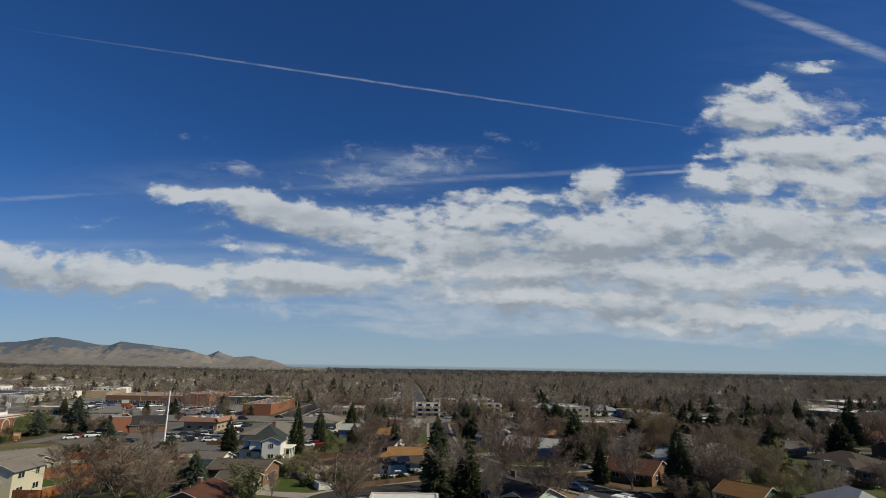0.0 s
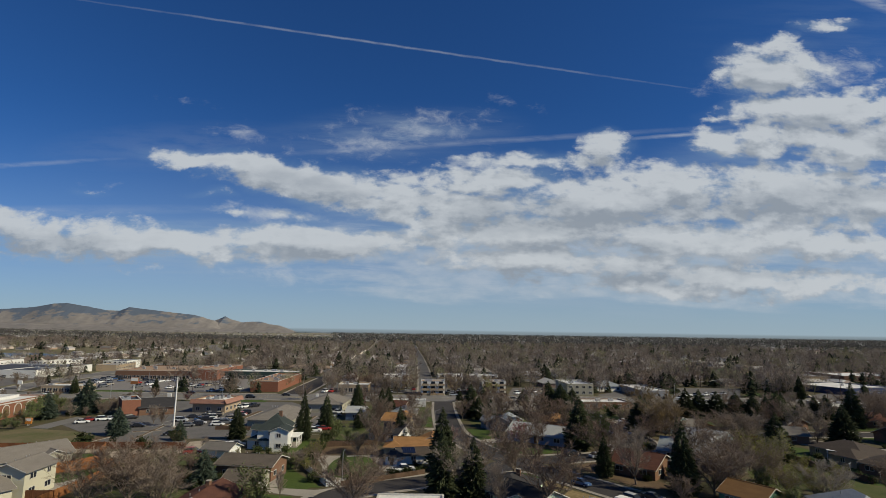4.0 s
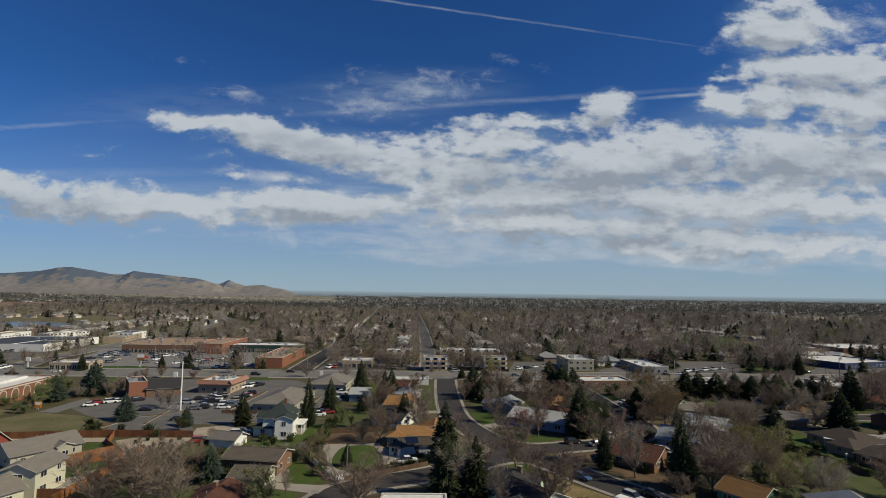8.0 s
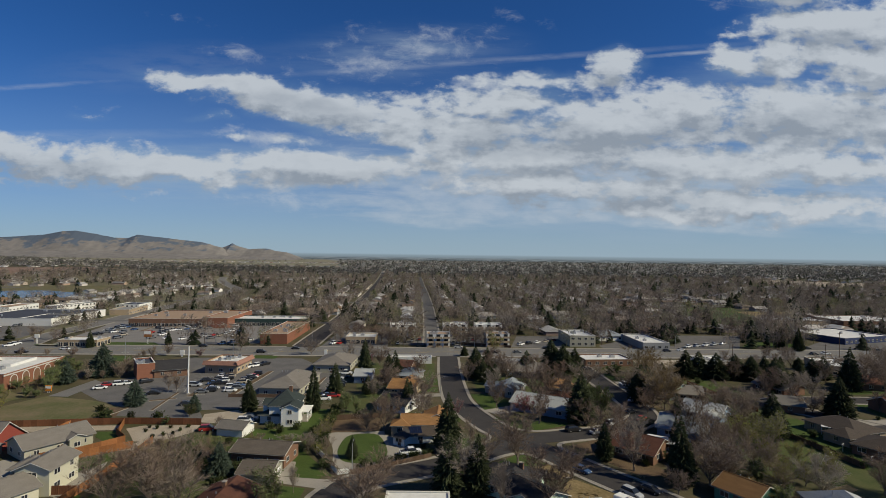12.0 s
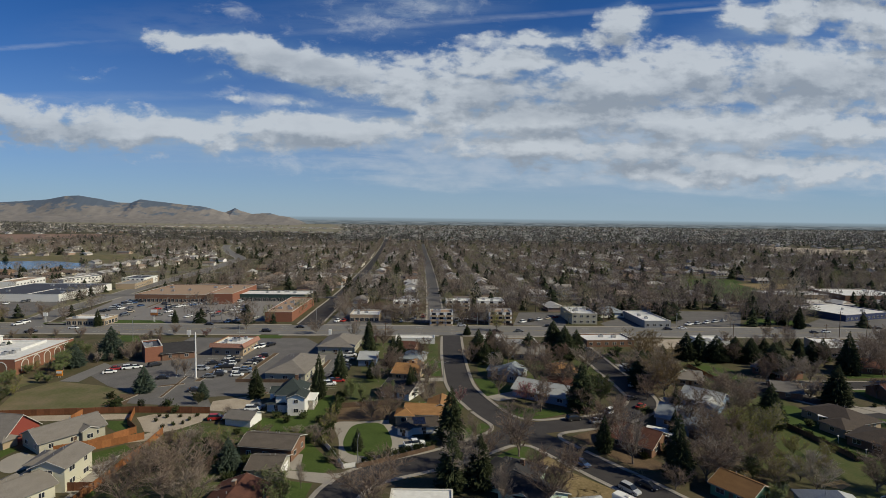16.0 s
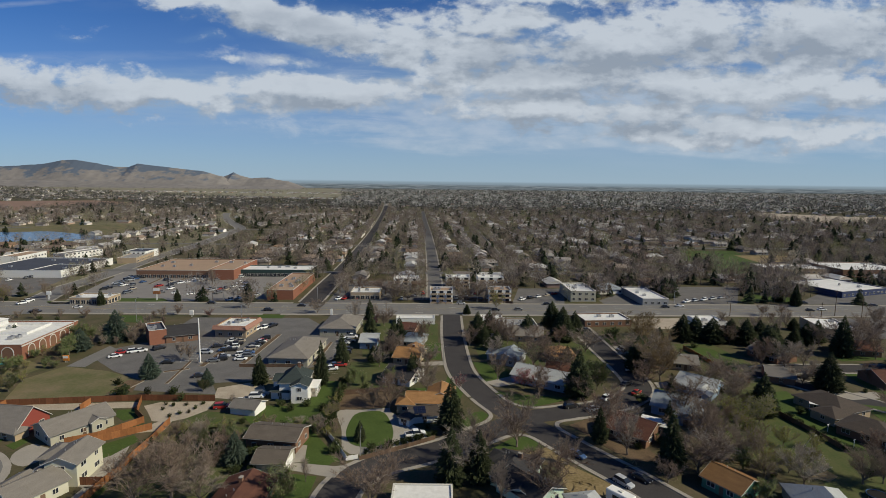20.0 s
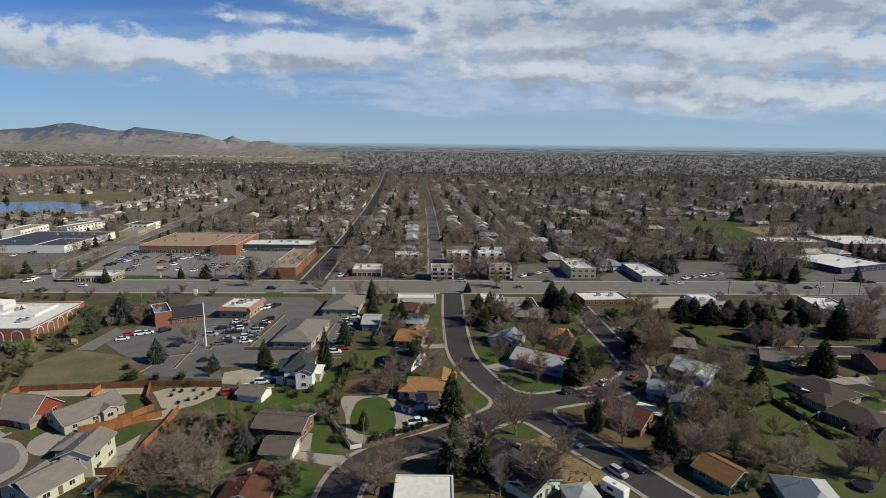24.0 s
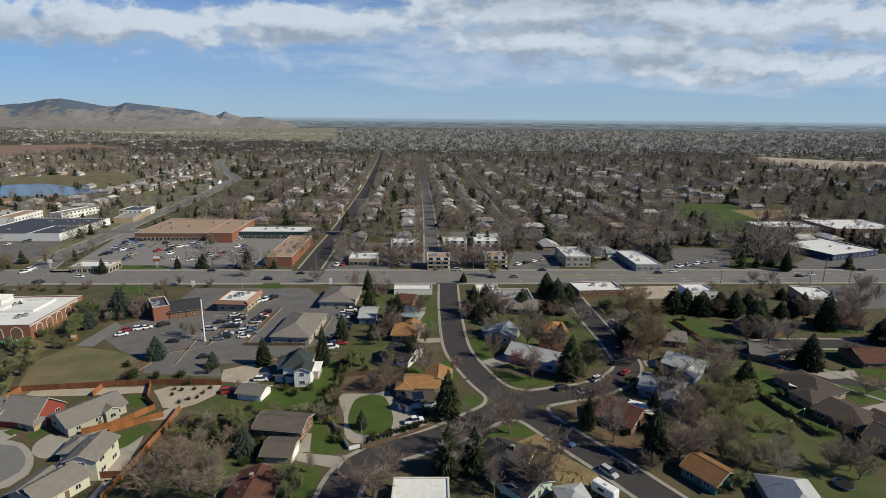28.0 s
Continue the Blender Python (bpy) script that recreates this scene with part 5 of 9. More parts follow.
def road(points, width, mat, label, kerb=True, walk_w=0.8):
    """A street; its kerbs and pavements are laid once all streets are known."""
    line = smooth_line(points)
    q = np.array([(c.x, c.y) for c in smooth_line(points, 2.0)])
    top = 0.03 + 0.004 * (len(ROADS) % 6)
    tagged(strip("road", line, -width / 2, width / 2, -0.05, top, mat), label, "road", kind="structure")
    WAYS.append((q, width / 2 + (walk_w if kerb else 0)))
    ROADS.append((q, width / 2, line, kerb, walk_w))
    return line


JUNCTION = Vector((25.7, 144.5))


def street_corner(road_a, side_a, road_b, side_b, north, back=6.0):
    """The rounded pavement between two streets that meet at the junction."""
    sides = []
    for line, side in ((road_a, side_a), (road_b, side_b)):
        dense = smooth_line(line, 0.8)
        sides.append([c for c in offsets(dense, side * 4.87) if (c - JUNCTION).length < 19])
    a, b = sides
    gap, i, j = min(((p - q).length, i, j) for i, p in enumerate(a) for j, q in enumerate(b))
    apex = (a[i] + b[j]) / 2

    def arm(line, side):
        ahead = [c for c in side if (c - apex).length > back and (c - JUNCTION).length > (apex - JUNCTION).length]
        if line is MAIN:
            ahead = [c for c in ahead if (c.y - apex.y) * north > 0]
        return sorted(ahead, key=lambda c: -(c - apex).length)
    p, q = arm(road_a, a), arm(road_b, b)
    if not p or not q:
        return
    bend = [(1 - t) ** 2 * p[-1] + 2 * t * (1 - t) * apex + t * t * q[-1] for t in (k / 10 for k in range(1, 10))]
    run = p + bend + q[::-1]
    tagged(strip("pavement", run, -0.58, 0.58, -0.05, 0.14, MAT["concrete"]), "rounded pale concrete corner where two streets meet", "pavement", kind="structure")


def lay_kerbs():
    """Kerbs and pavements along both sides of each street, broken where another street joins."""
    for i, (q, half, line, kerb, walk_w) in enumerate(ROADS):
        if not kerb:
            continue
        for s in (-1, 1):
            mid = offsets(line, s * (half + 0.3))
            free = [all(j == i or np.hypot(o[0][:, 0] - c.x, o[0][:, 1] - c.y).min() > o[1] + 0.6 for j, o in enumerate(ROADS)) and (c - JUNCTION).length > 17 for c in mid]
            run = []
            for c, ok in list(zip(line, free)) + [(None, False)]:
                if ok:
                    run.append(c)
                    continue
                if len(run) > 2:
                    a, b = sorted((s * half, s * (half + 0.35)))
                    tagged(strip("kerb", run, a, b, -0.05, 0.15, MAT["concrete"]), "pale concrete kerb along the street", "kerb", kind="structure")
                    a, b = sorted((s * (half + 0.35), s * (half + 0.35 + walk_w)))
                    tagged(strip("pavement", run, a, b, -0.05, 0.12, MAT["concrete"]), "pale concrete pavement beside the kerb", "pavement", kind="structure")
                run = []


MAIN = road([(12.4, 266), (11.4, 230), (11.4, 200), (12.4, 182), (16, 168), (20.4, 156), (26, 146), (31.5, 137), (40, 123.5), (46.7, 113.5), (52, 104.5), (62, 88), (74, 66)], 8.6, MAT["asphalt"], "dark asphalt residential street with a bend")
WEST = road([(26, 143.5), (21, 139.8), (14, 134.6), (5, 128), (-4, 123.5), (-12, 119.5), (-17.5, 113), (-19.6, 104), (-19.6, 90), (-19, 60)], 8.6, MAT["asphalt"], "dark asphalt residential street curving past a lawn")
EAST = road([(25.5, 145.5), (33, 147), (42, 149.2), (52, 152), (63, 158.5), (70.5, 168.5), (72, 186), (71.3, 210), (71.4, 264)], 8.2, MAT["asphalt"], "dark asphalt residential street curving behind the houses")
RIGHT = road([(118, 183), (124, 176), (131, 166), (139, 154), (152, 137), (175, 105)], 8.4, MAT["asphalt"], "grey asphalt residential street among lawns")
RIGHT2 = road([(118, 183), (135, 186), (165, 186), (200, 184)], 8.4, MAT["asphalt"], "grey asphalt residential street among lawns")
road([(-900, 277), (-400, 277), (0, 277.2), (400, 277.5), (900, 278)], 23.0, MAT["old_asphalt"], "wide pale grey five-lane road", walk_w=2.0)
for d, m in ((-3.9, "line"), (3.9, "line"), (-1.9, "yellow_line"), (1.9, "yellow_line"), (-7.6, "line"), (7.6, "line")):
    bm = bmesh.new()
    for i in range(46):
        x = -420 + i * 18.0
        box(bm, x, x + (18.0 if m == "yellow_line" else 4.0), 277 + d - 0.08, 277 + d + 0.08, 0.02, 0.056)
    tagged(part("road_marking", bm, MAT[m]), "worn painted lane line on the wide road", "road marking", kind="stuff")
ST_A = road([(-64.5, 289), (-64.6, 340), (-64.4, 430), (-69, 640), (-80, 900), (-93, 1143), (-115, 1500)], 12.0, MAT["asphalt"], "dark grey straight street running away between houses")
ST_B = road([(4.7, 300), (4.8, 375), (3.3, 535), (-1, 740), (-5.7, 911), (-13, 1250)], 9.0, MAT["lot_asphalt"], "straight grey street lined with trees and houses")
ST_C = road([(84, 370), (75, 392), (67, 440), (65.5, 520), (67, 740), (66, 900)], 7.0, MAT["lot_asphalt"], "grey street running away among bare trees")
road([(-203, 262), (-220, 318), (-223, 349), (-226, 388), (-232, 442), (-235, 503), (-240, 582), (-255, 706), (-264, 757), (-316, 863), (-372, 990), (-408, 1098)], 13.0, MAT["old_asphalt"], "pale grey avenue running past the shopping centre")
for y in (392, 560, 730, 960):
    road([(-600, y), (-300, y + 2), (-60, y), (200, y), (700, y - 3)], 9.0, MAT["lot_asphalt"], "grey cross street among houses", kerb=False)
road([(-78, 264), (-76, 240), (-74, 200), (-72, 172)], 7.0, MAT["lot_asphalt"], "asphalt lane between car parks", kerb=False)
lay_kerbs()
for pair in ((MAIN, -1, WEST, -1, 1), (MAIN, 1, EAST, 1, 1), (EAST, -1, MAIN, 1, -1), (WEST, 1, MAIN, -1, -1)):
    street_corner(*pair)

# hills on the western skyline
def hill_range(name, x0, x1, y, peaks, depth, mat, label, base=0.0, seed=1):
    """A ridge along x with a profile through (share, height) pairs, rough in plan."""
    n, m = 260, 16
    v, f = [], []
    for i in range(n + 1):
        s = i / n
        x = x0 + (x1 - x0) * s
        h = float(np.interp(s, [p[0] for p in peaks], [p[1] for p in peaks]))
        for j in range(m + 1):
            t = j / m
            q = Vector((x * 0.005, t * 2.6, seed))
            rough = noise.fractal(q, 0.9, 2.2, 6) * 0.05
            rise = t ** 1.15
            edge = noise.fractal(Vector((x * 0.02, seed * 3, 0)), 0.8, 2.1, 5) * 2.5 * min(1, h / 25)
            z = base + h * max(0, rise + rough * rise * (1 - rise) * 3) + edge * rise
            v.append((x, y + depth * t, z - 1))
    for i in range(n):
        for j in range(m):
            k = i * (m + 1) + j
            f.append((k, k + m + 1, k + m + 2, k + 1))
    ob = link_mesh(name, v, f, mat, smooth=True)
    return tagged(ob, label, "hills", kind="structure")


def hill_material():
    """Tan grass with dark conifer woods on the upper slopes and in patches; distance haze is mixed into both colours.
    """
    m = material("hazed_hill_cover", (0.24, 0.221, 0.205), (0.172, 0.162, 0.154), grain=0.02, wear=1.3, bump=0.0, patches=0.4)
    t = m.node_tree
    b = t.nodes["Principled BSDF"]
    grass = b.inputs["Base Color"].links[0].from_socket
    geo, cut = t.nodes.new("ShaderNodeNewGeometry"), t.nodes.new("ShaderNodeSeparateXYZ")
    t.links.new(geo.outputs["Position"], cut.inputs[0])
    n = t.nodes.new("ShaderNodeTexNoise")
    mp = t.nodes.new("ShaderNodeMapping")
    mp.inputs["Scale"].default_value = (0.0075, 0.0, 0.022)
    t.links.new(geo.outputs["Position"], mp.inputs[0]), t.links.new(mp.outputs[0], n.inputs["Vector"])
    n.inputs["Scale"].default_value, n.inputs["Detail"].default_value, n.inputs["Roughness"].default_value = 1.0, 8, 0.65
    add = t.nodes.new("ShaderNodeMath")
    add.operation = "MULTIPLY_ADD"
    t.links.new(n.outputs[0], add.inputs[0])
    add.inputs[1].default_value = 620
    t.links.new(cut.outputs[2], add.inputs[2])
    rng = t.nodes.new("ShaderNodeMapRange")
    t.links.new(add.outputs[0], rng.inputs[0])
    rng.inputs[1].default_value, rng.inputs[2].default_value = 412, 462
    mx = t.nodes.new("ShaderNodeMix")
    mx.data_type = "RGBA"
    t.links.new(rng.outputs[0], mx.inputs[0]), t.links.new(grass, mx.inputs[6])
    # conifer colour turned blue to carry the haze of distance
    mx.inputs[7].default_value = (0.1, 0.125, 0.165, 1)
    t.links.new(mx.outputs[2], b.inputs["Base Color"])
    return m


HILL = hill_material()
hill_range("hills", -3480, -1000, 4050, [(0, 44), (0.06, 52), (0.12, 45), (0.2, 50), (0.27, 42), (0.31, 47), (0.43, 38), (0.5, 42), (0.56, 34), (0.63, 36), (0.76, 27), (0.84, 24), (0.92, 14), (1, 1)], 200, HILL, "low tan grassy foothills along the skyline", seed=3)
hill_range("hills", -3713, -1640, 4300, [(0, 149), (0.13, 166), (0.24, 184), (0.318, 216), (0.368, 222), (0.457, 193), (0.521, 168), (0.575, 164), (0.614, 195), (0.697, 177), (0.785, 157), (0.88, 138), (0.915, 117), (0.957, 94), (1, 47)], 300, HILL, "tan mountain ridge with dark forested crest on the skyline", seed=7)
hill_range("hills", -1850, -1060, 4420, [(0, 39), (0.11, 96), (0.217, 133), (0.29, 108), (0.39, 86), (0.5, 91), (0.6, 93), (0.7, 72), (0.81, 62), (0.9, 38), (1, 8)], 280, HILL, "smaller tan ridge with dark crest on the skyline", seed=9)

def stall_lines(x, y, turn, count, step=2.75, depth=5.2):
    """Painted stall lines of a car park row."""
    bm = bmesh.new()
    for i in range(count + 1):
        box(bm, i * step - 0.06, i * step + 0.06, 0, depth, 0.02, 0.034)
    ob = part("stall_line", bm, MAT["line"])
    ob.matrix_world = pose(x, y, 0, 0, 0, turn)
    return tagged(ob, "worn white painted parking stall lines", "road marking", kind="stuff")


def island(x, y, turn, length, width=2.0):
    """A kerbed planting island of a car park."""
    thing = empty("traffic_island", x, y, 0, turn, "narrow kerbed car park island with bare soil", "traffic island")
    bm = bmesh.new()
    box(bm, 0, length, 0, width, 0, 0.16, bevel=0.05)
    part("kerb", bm, MAT["concrete"], thing)
    box_part("soil", (0.2, length - 0.2, 0.2, width - 0.2, 0.1, 0.2), MAT["mulch"], thing)

patch("grassland", [(-4600, 4900), (-4600, 2600), (-2300, 2050), (-1100, 1850), (-420, 2150), (-330, 2700), (-500, 3400), (-750, 4300), (-900, 4900)], 0.2, MAT["steppe"], "open tan grassland rising to the foothills")
patch("grassland", [(-285, 300), (-225, 300), (-235, 470), (-262, 700), (-330, 900), (-330, 1250), (-1200, 1250), (-700, 700)], 0.008, MAT["west_grass"], "dry tan grass and gardens round the lake")
# fields and blocks in a pale grey that includes distance haze
patch("plain", [(-280, 1500), (1450, 1500), (4700, 4950), (-900, 4950), (-420, 2600)], 0.1, MAT["hazed_fields"], "pale grey-tan far fields and town blocks")
for _ in range(3):
    LOTS.pop()

# ---- lawns, drives and lots ----
patch('lawn', [(-111.5, 183.2), (-129.4, 187.9), (-134.8, 175.2), (-123.6, 148.4), (-120.9, 155.1), (-95.9, 163.0), (-95.9, 174.6)], 0.03, MAT['dry_lawn'], 'patchy green and brown mown field beside the lot')
patch('lawn', [(-123.6, 145.2), (-138.7, 175.2), (-135.9, 188.5), (-148.5, 194.9), (-146.3, 175.4)], 0.02, MAT['dry_lawn'], 'rough brown-green verge below the brick building')
patch('lot', [(-128.4, 200.2), (-123.5, 209.0), (-113.3, 218.5), (-114.0, 257.7), (-58.2, 257.4), (-38.3, 228.4), (-30.7, 193.5), (-40.5, 188.3), (-55.3, 174.1), (-71.1, 172.1), (-65.7, 162.5), (-95.7, 166.1), (-95.9, 174.6), (-109.5, 183.2)], 0.02, MAT['lot_asphalt'], 'grey asphalt parking lot with worn patches')
patch('yard', [(-67.6, 167.8), (-55.3, 174.1), (-50.5, 163.4), (-54.2, 157.7), (-65.7, 159.8)], 0.03, MAT['gravel'], 'bare tan gravel yard behind a small garage')
patch('lot', [(-129.0, 187.9), (-127.5, 212.1), (-122.3, 207.7), (-121.9, 187.3)], 0.025, MAT['old_asphalt'], 'pale worn asphalt drive')
patch('lawn', [(-100.4, 163.0), (-100.1, 174.7), (-95.9, 174.6), (-93.0, 164.5)], 0.035, MAT['mulch'], 'worn brown corner of a mown field')
patch('yard', [(-121.3, 152.0), (-121.0, 154.8), (-105.8, 155.6), (-87.0, 156.8), (-85.7, 152.8), (-100.7, 151.3), (-118.0, 150.9)], 0.03, MAT['gravel'], 'pale gravel strip behind a cedar fence')
patch('yard', [(-83.8, 153.8), (-80.3, 156.6), (-64.3, 157.1), (-64.0, 150.7), (-67.8, 145.4), (-71.7, 143.0), (-76.4, 143.7), (-80.3, 149.3)], 0.032, MAT['gravel'], 'pale gravel yard with scattered low shrubs')
patch('lawn', [(-90.0, 151.1), (-85.2, 151.7), (-81.2, 147.0), (-84.2, 143.8), (-88.3, 147.1)], 0.03, MAT['lawn'], 'small green lawn beside a beige house')
patch('lawn', [(-67.8, 145.4), (-63.8, 150.0), (-56.6, 148.9), (-52.1, 145.5), (-53.4, 139.3), (-66.9, 137.5)], 0.03, MAT['rough_grass'], 'green slope with low bushes below a gravel yard')
patch('drive', [(-33.4, 130.1), (-30.3, 129.6), (-29.2, 121.5), (-33.4, 121.1), (-34.5, 124.0), (-32.6, 125.2)], 0.05, MAT['concrete'], 'pale concrete patio between house and garage')
patch('yard', [(33.9, 120.2), (41.9, 111.1), (39.3, 106.3), (33.6, 105.6), (31.2, 109.3), (30.9, 115.7)], 0.035, MAT['straw'], 'straw-coloured dry garden with cut branches')
patch('yard', [(24.5, 124.8), (30.5, 128.4), (34.2, 121.4), (30.7, 119.1), (26.6, 120.4)], 0.04, MAT['straw'], 'dry tan front garden beside a drive')
patch('yard', [(69.2, 146.7), (78.8, 148.3), (80.7, 143.2), (74.5, 134.0), (69.5, 135.5)], 0.035, MAT['straw'], 'bare tan yard with rubble behind a house')
patch('yard', [(89.1, 114.0), (95.2, 116.6), (95.7, 113.9), (91.8, 111.7)], 0.04, MAT['straw'], 'heap of tan brush on a lawn')
patch('yard', [(-84.5, 134.1), (-77.7, 138.8), (-71.1, 147.5), (-70.3, 138.1), (-75.9, 136.8)], 0.035, MAT['gravel'], 'pale gravel path between cedar fences')
patch('lawn', [(-37.7, 173.8), (-29.8, 173.7), (-27.6, 153.6), (-30.6, 137.4), (-24.2, 127.6), (-20.3, 121.3), (-27.5, 121.5), (-32.3, 124.0), (-32.4, 134.5), (-41.7, 143.7), (-40.8, 153.8), (-38.1, 157.4)], 0.03, MAT['lawn'], 'bright green mown back lawn beside a dark hedge')
patch('lawn', [(-49.6, 154.0), (-37.3, 153.8), (-35.7, 139.0), (-45.4, 139.1), (-52.1, 145.5)], 0.025, MAT['lawn'], 'green lawn with scattered bushes')
patch('drive', [(-26.2, 150.1), (-19.4, 151.0), (-10.8, 152.2), (-10.6, 149.8), (-5.2, 143.1), (1.4, 133.3), (-0.9, 129.8), (-9.2, 128.1), (-16.4, 124.9), (-20.9, 127.5), (-23.1, 138.7)], 0.03, MAT['concrete'], 'pale concrete circular drive round a lawn oval', round_step=2.0)
patch('lawn', [(-21.7, 138.7), (-20.7, 147.6), (-16.7, 149.9), (-12.3, 148.8), (-9.1, 138.5), (-9.4, 131.3), (-13.8, 128.7), (-18.5, 129.6), (-20.7, 132.9)], 0.06, MAT['lawn'], 'green oval lawn inside a circular drive', round_step=1.5)
patch('yard', [(-28.2, 163.1), (-11.5, 164.0), (-9.1, 153.3), (-19.5, 151.7), (-26.3, 150.7)], 0.03, MAT['mulch'], 'bare brown garden bed by a house')
patch('drive', [(-33.9, 121.6), (-21.5, 119.5), (-19.0, 120.1), (-20.7, 114.5), (-24.3, 115.5), (-32.4, 118.1)], 0.04, MAT['concrete'], 'pale concrete driveway meeting the street')
patch('lawn', [(-34.2, 117.0), (-24.9, 115.1), (-25.2, 106.6), (-26.3, 102.9), (-32.6, 103.0)], 0.03, MAT['lawn'], 'green front lawn by the street')
patch('lawn', [(-31.8, 131.7), (-21.9, 122.6), (-23.5, 119.0), (-29.4, 120.3), (-32.6, 125.2)], 0.035, MAT['lawn'], 'green front lawn beside a drive')
patch('lawn', [(7.0, 139.1), (12.8, 148.0), (16.6, 149.7), (18.1, 147.2), (16.3, 144.0), (9.9, 137.8)], 0.05, MAT['lawn'], 'green lawn wedge at a street bend', round_step=2.0)
patch('lawn', [(15.7, 126.8), (23.6, 134.1), (27.6, 134.0), (30.0, 127.9), (27.0, 126.6), (19.6, 127.5)], 0.04, MAT['lawn'], 'green front lawn on a street corner')
patch('drive', [(24.3, 124.1), (30.4, 127.8), (33.9, 120.2), (30.2, 120.3)], 0.035, MAT['concrete'], 'pale concrete driveway')
patch('lawn', [(39.7, 140.7), (47.9, 145.7), (49.2, 141.5), (58.7, 121.7), (50.9, 120.6), (46.9, 126.5), (42.0, 136.9)], 0.04, MAT['mulch'], 'bare brown front garden at the street corner')
patch('lawn', [(17.3, 192.9), (26.1, 192.8), (31.7, 179.8), (19.7, 173.0)], 0.04, MAT['lawn'], 'dark green front lawn')
patch('lawn', [(20.9, 166.4), (29.9, 162.2), (46.4, 159.9), (44.0, 158.0), (30.0, 151.9), (23.7, 158.3)], 0.04, MAT['lawn'], 'green lawn strip along the kerb')
patch('drive', [(19.7, 173.0), (31.7, 179.8), (33.6, 172.8), (23.1, 168.5)], 0.045, MAT['concrete'], 'pale concrete driveway by a pale roof house')
patch('lawn', [(5.6, 168.8), (8.1, 182.6), (9.7, 173.1), (12.1, 164.5), (8.7, 153.0), (5.1, 153.1)], 0.04, MAT['lawn'], 'green verge beside the curved street')
patch('lawn', [(-6.9, 166.9), (4.6, 168.8), (5.3, 159.8), (-3.8, 156.9)], 0.04, MAT['lawn'], 'green side lawn')
patch('lawn', [(-2.0, 201.7), (5.5, 203.4), (5.3, 195.8), (-1.3, 195.9)], 0.045, MAT['lawn'], 'small bright green lawn rectangle')
patch('drive', [(-2.4, 193.1), (6.4, 194.1), (6.7, 189.8), (-3.4, 188.9)], 0.04, MAT['concrete'], 'pale concrete driveway')
patch('lawn', [(107.1, 163.0), (118.2, 165.0), (116.7, 151.2), (122.0, 145.8), (117.8, 142.5), (111.3, 121.1), (106.2, 124.5), (105.1, 134.3), (102.8, 147.2)], 0.04, MAT['lawn'], 'green back lawn beside a hedge row')
patch('lawn', [(95.7, 167.5), (110.2, 171.7), (106.7, 151.4), (110.3, 123.7), (108.3, 105.6), (101.9, 98.2), (87.1, 102.2), (93.2, 119.0), (79.8, 121.7), (82.4, 141.5)], 0.025, MAT['rough_grass'], 'rough green back gardens among bare trees')
patch('lawn', [(98.3, 216.6), (120.8, 216.4), (123.0, 186.2), (116.9, 162.9), (98.0, 171.9)], 0.02, MAT['rough_grass'], 'green back gardens between houses')
patch('lawn', [(-28.5, 193.4), (-13.3, 193.3), (-11.5, 164.9), (-25.3, 169.2)], 0.02, MAT['rough_grass'], 'green back garden behind a board fence')
patch('lawn', [(20.5, 231.8), (78.0, 231.3), (70.3, 192.3), (49.6, 172.6), (20.0, 198.5)], 0.015, MAT['rough_grass'], 'green gardens between houses')
patch('lawn', [(-30.5, 248.4), (5.2, 248.2), (4.4, 204.6), (-24.8, 199.0)], 0.015, MAT['rough_grass'], 'green gardens between houses')
patch('lawn', [(150.7, 183.3), (159.4, 181.6), (159.3, 164.4), (152.3, 156.3), (147.5, 166.7)], 0.04, MAT['lawn'], 'bright green front lawn along the street')
patch('drive', [(130.5, 162.7), (147.8, 164.5), (145.4, 159.2), (134.6, 157.8)], 0.05, MAT['concrete'], 'pale concrete driveway')
patch('lawn', [(134.2, 154.7), (146.0, 150.7), (143.5, 143.7), (131.4, 141.9)], 0.045, MAT['lawn'], 'green front lawn beside a drive')
patch('drive', [(127.3, 139.1), (141.2, 143.1), (141.3, 137.3), (132.3, 132.9)], 0.05, MAT['concrete'], 'pale concrete driveway')
patch('lawn', [(110.5, 213.1), (117.4, 209.7), (119.4, 191.7), (109.3, 181.3), (103.8, 191.9)], 0.04, MAT['lawn'], 'green side garden behind conifers')
patch('lawn', [(161.8, 202.9), (180.1, 207.8), (180.7, 196.7), (160.3, 194.6)], 0.04, MAT['lawn'], 'green front lawn at the cul-de-sac')
patch('lawn', [(-158.0, 262.5), (-140.3, 260.6), (-132.3, 247.3), (-145.1, 249.0)], 0.04, MAT['lawn'], 'green verge beside the wide road')
patch('lawn', [(-85.4, 264.1), (-71.1, 264.1), (-70.6, 256.6), (-81.8, 256.6)], 0.05, MAT['lawn'], 'small green lawn island by a restaurant')
patch('drive', [(-78.5, 113.7), (-79.5, 121.4), (-76.3, 129.9), (-75.4, 131.2), (-73.7, 124.8), (-72.7, 111.5)], 0.04, MAT['concrete'], 'pale concrete patio behind a cream house', round_step=1.5)
patch('drive', [(-74.8, 105.4), (-74.6, 111.5), (-71.4, 111.5), (-73.0, 105.4)], 0.04, MAT['concrete'], 'pale concrete patio')
patch('lawn', [(-82.2, 130.0), (-76.8, 135.4), (-73.8, 132.5), (-76.5, 124.9), (-78.8, 122.5)], 0.045, MAT['lawn'], 'green back lawn inside a fence')
patch('lawn', [(-71.7, 105.4), (-71.3, 112.5), (-69.4, 111.4), (-69.2, 105.3)], 0.045, MAT['lawn'], 'green lawn strip')
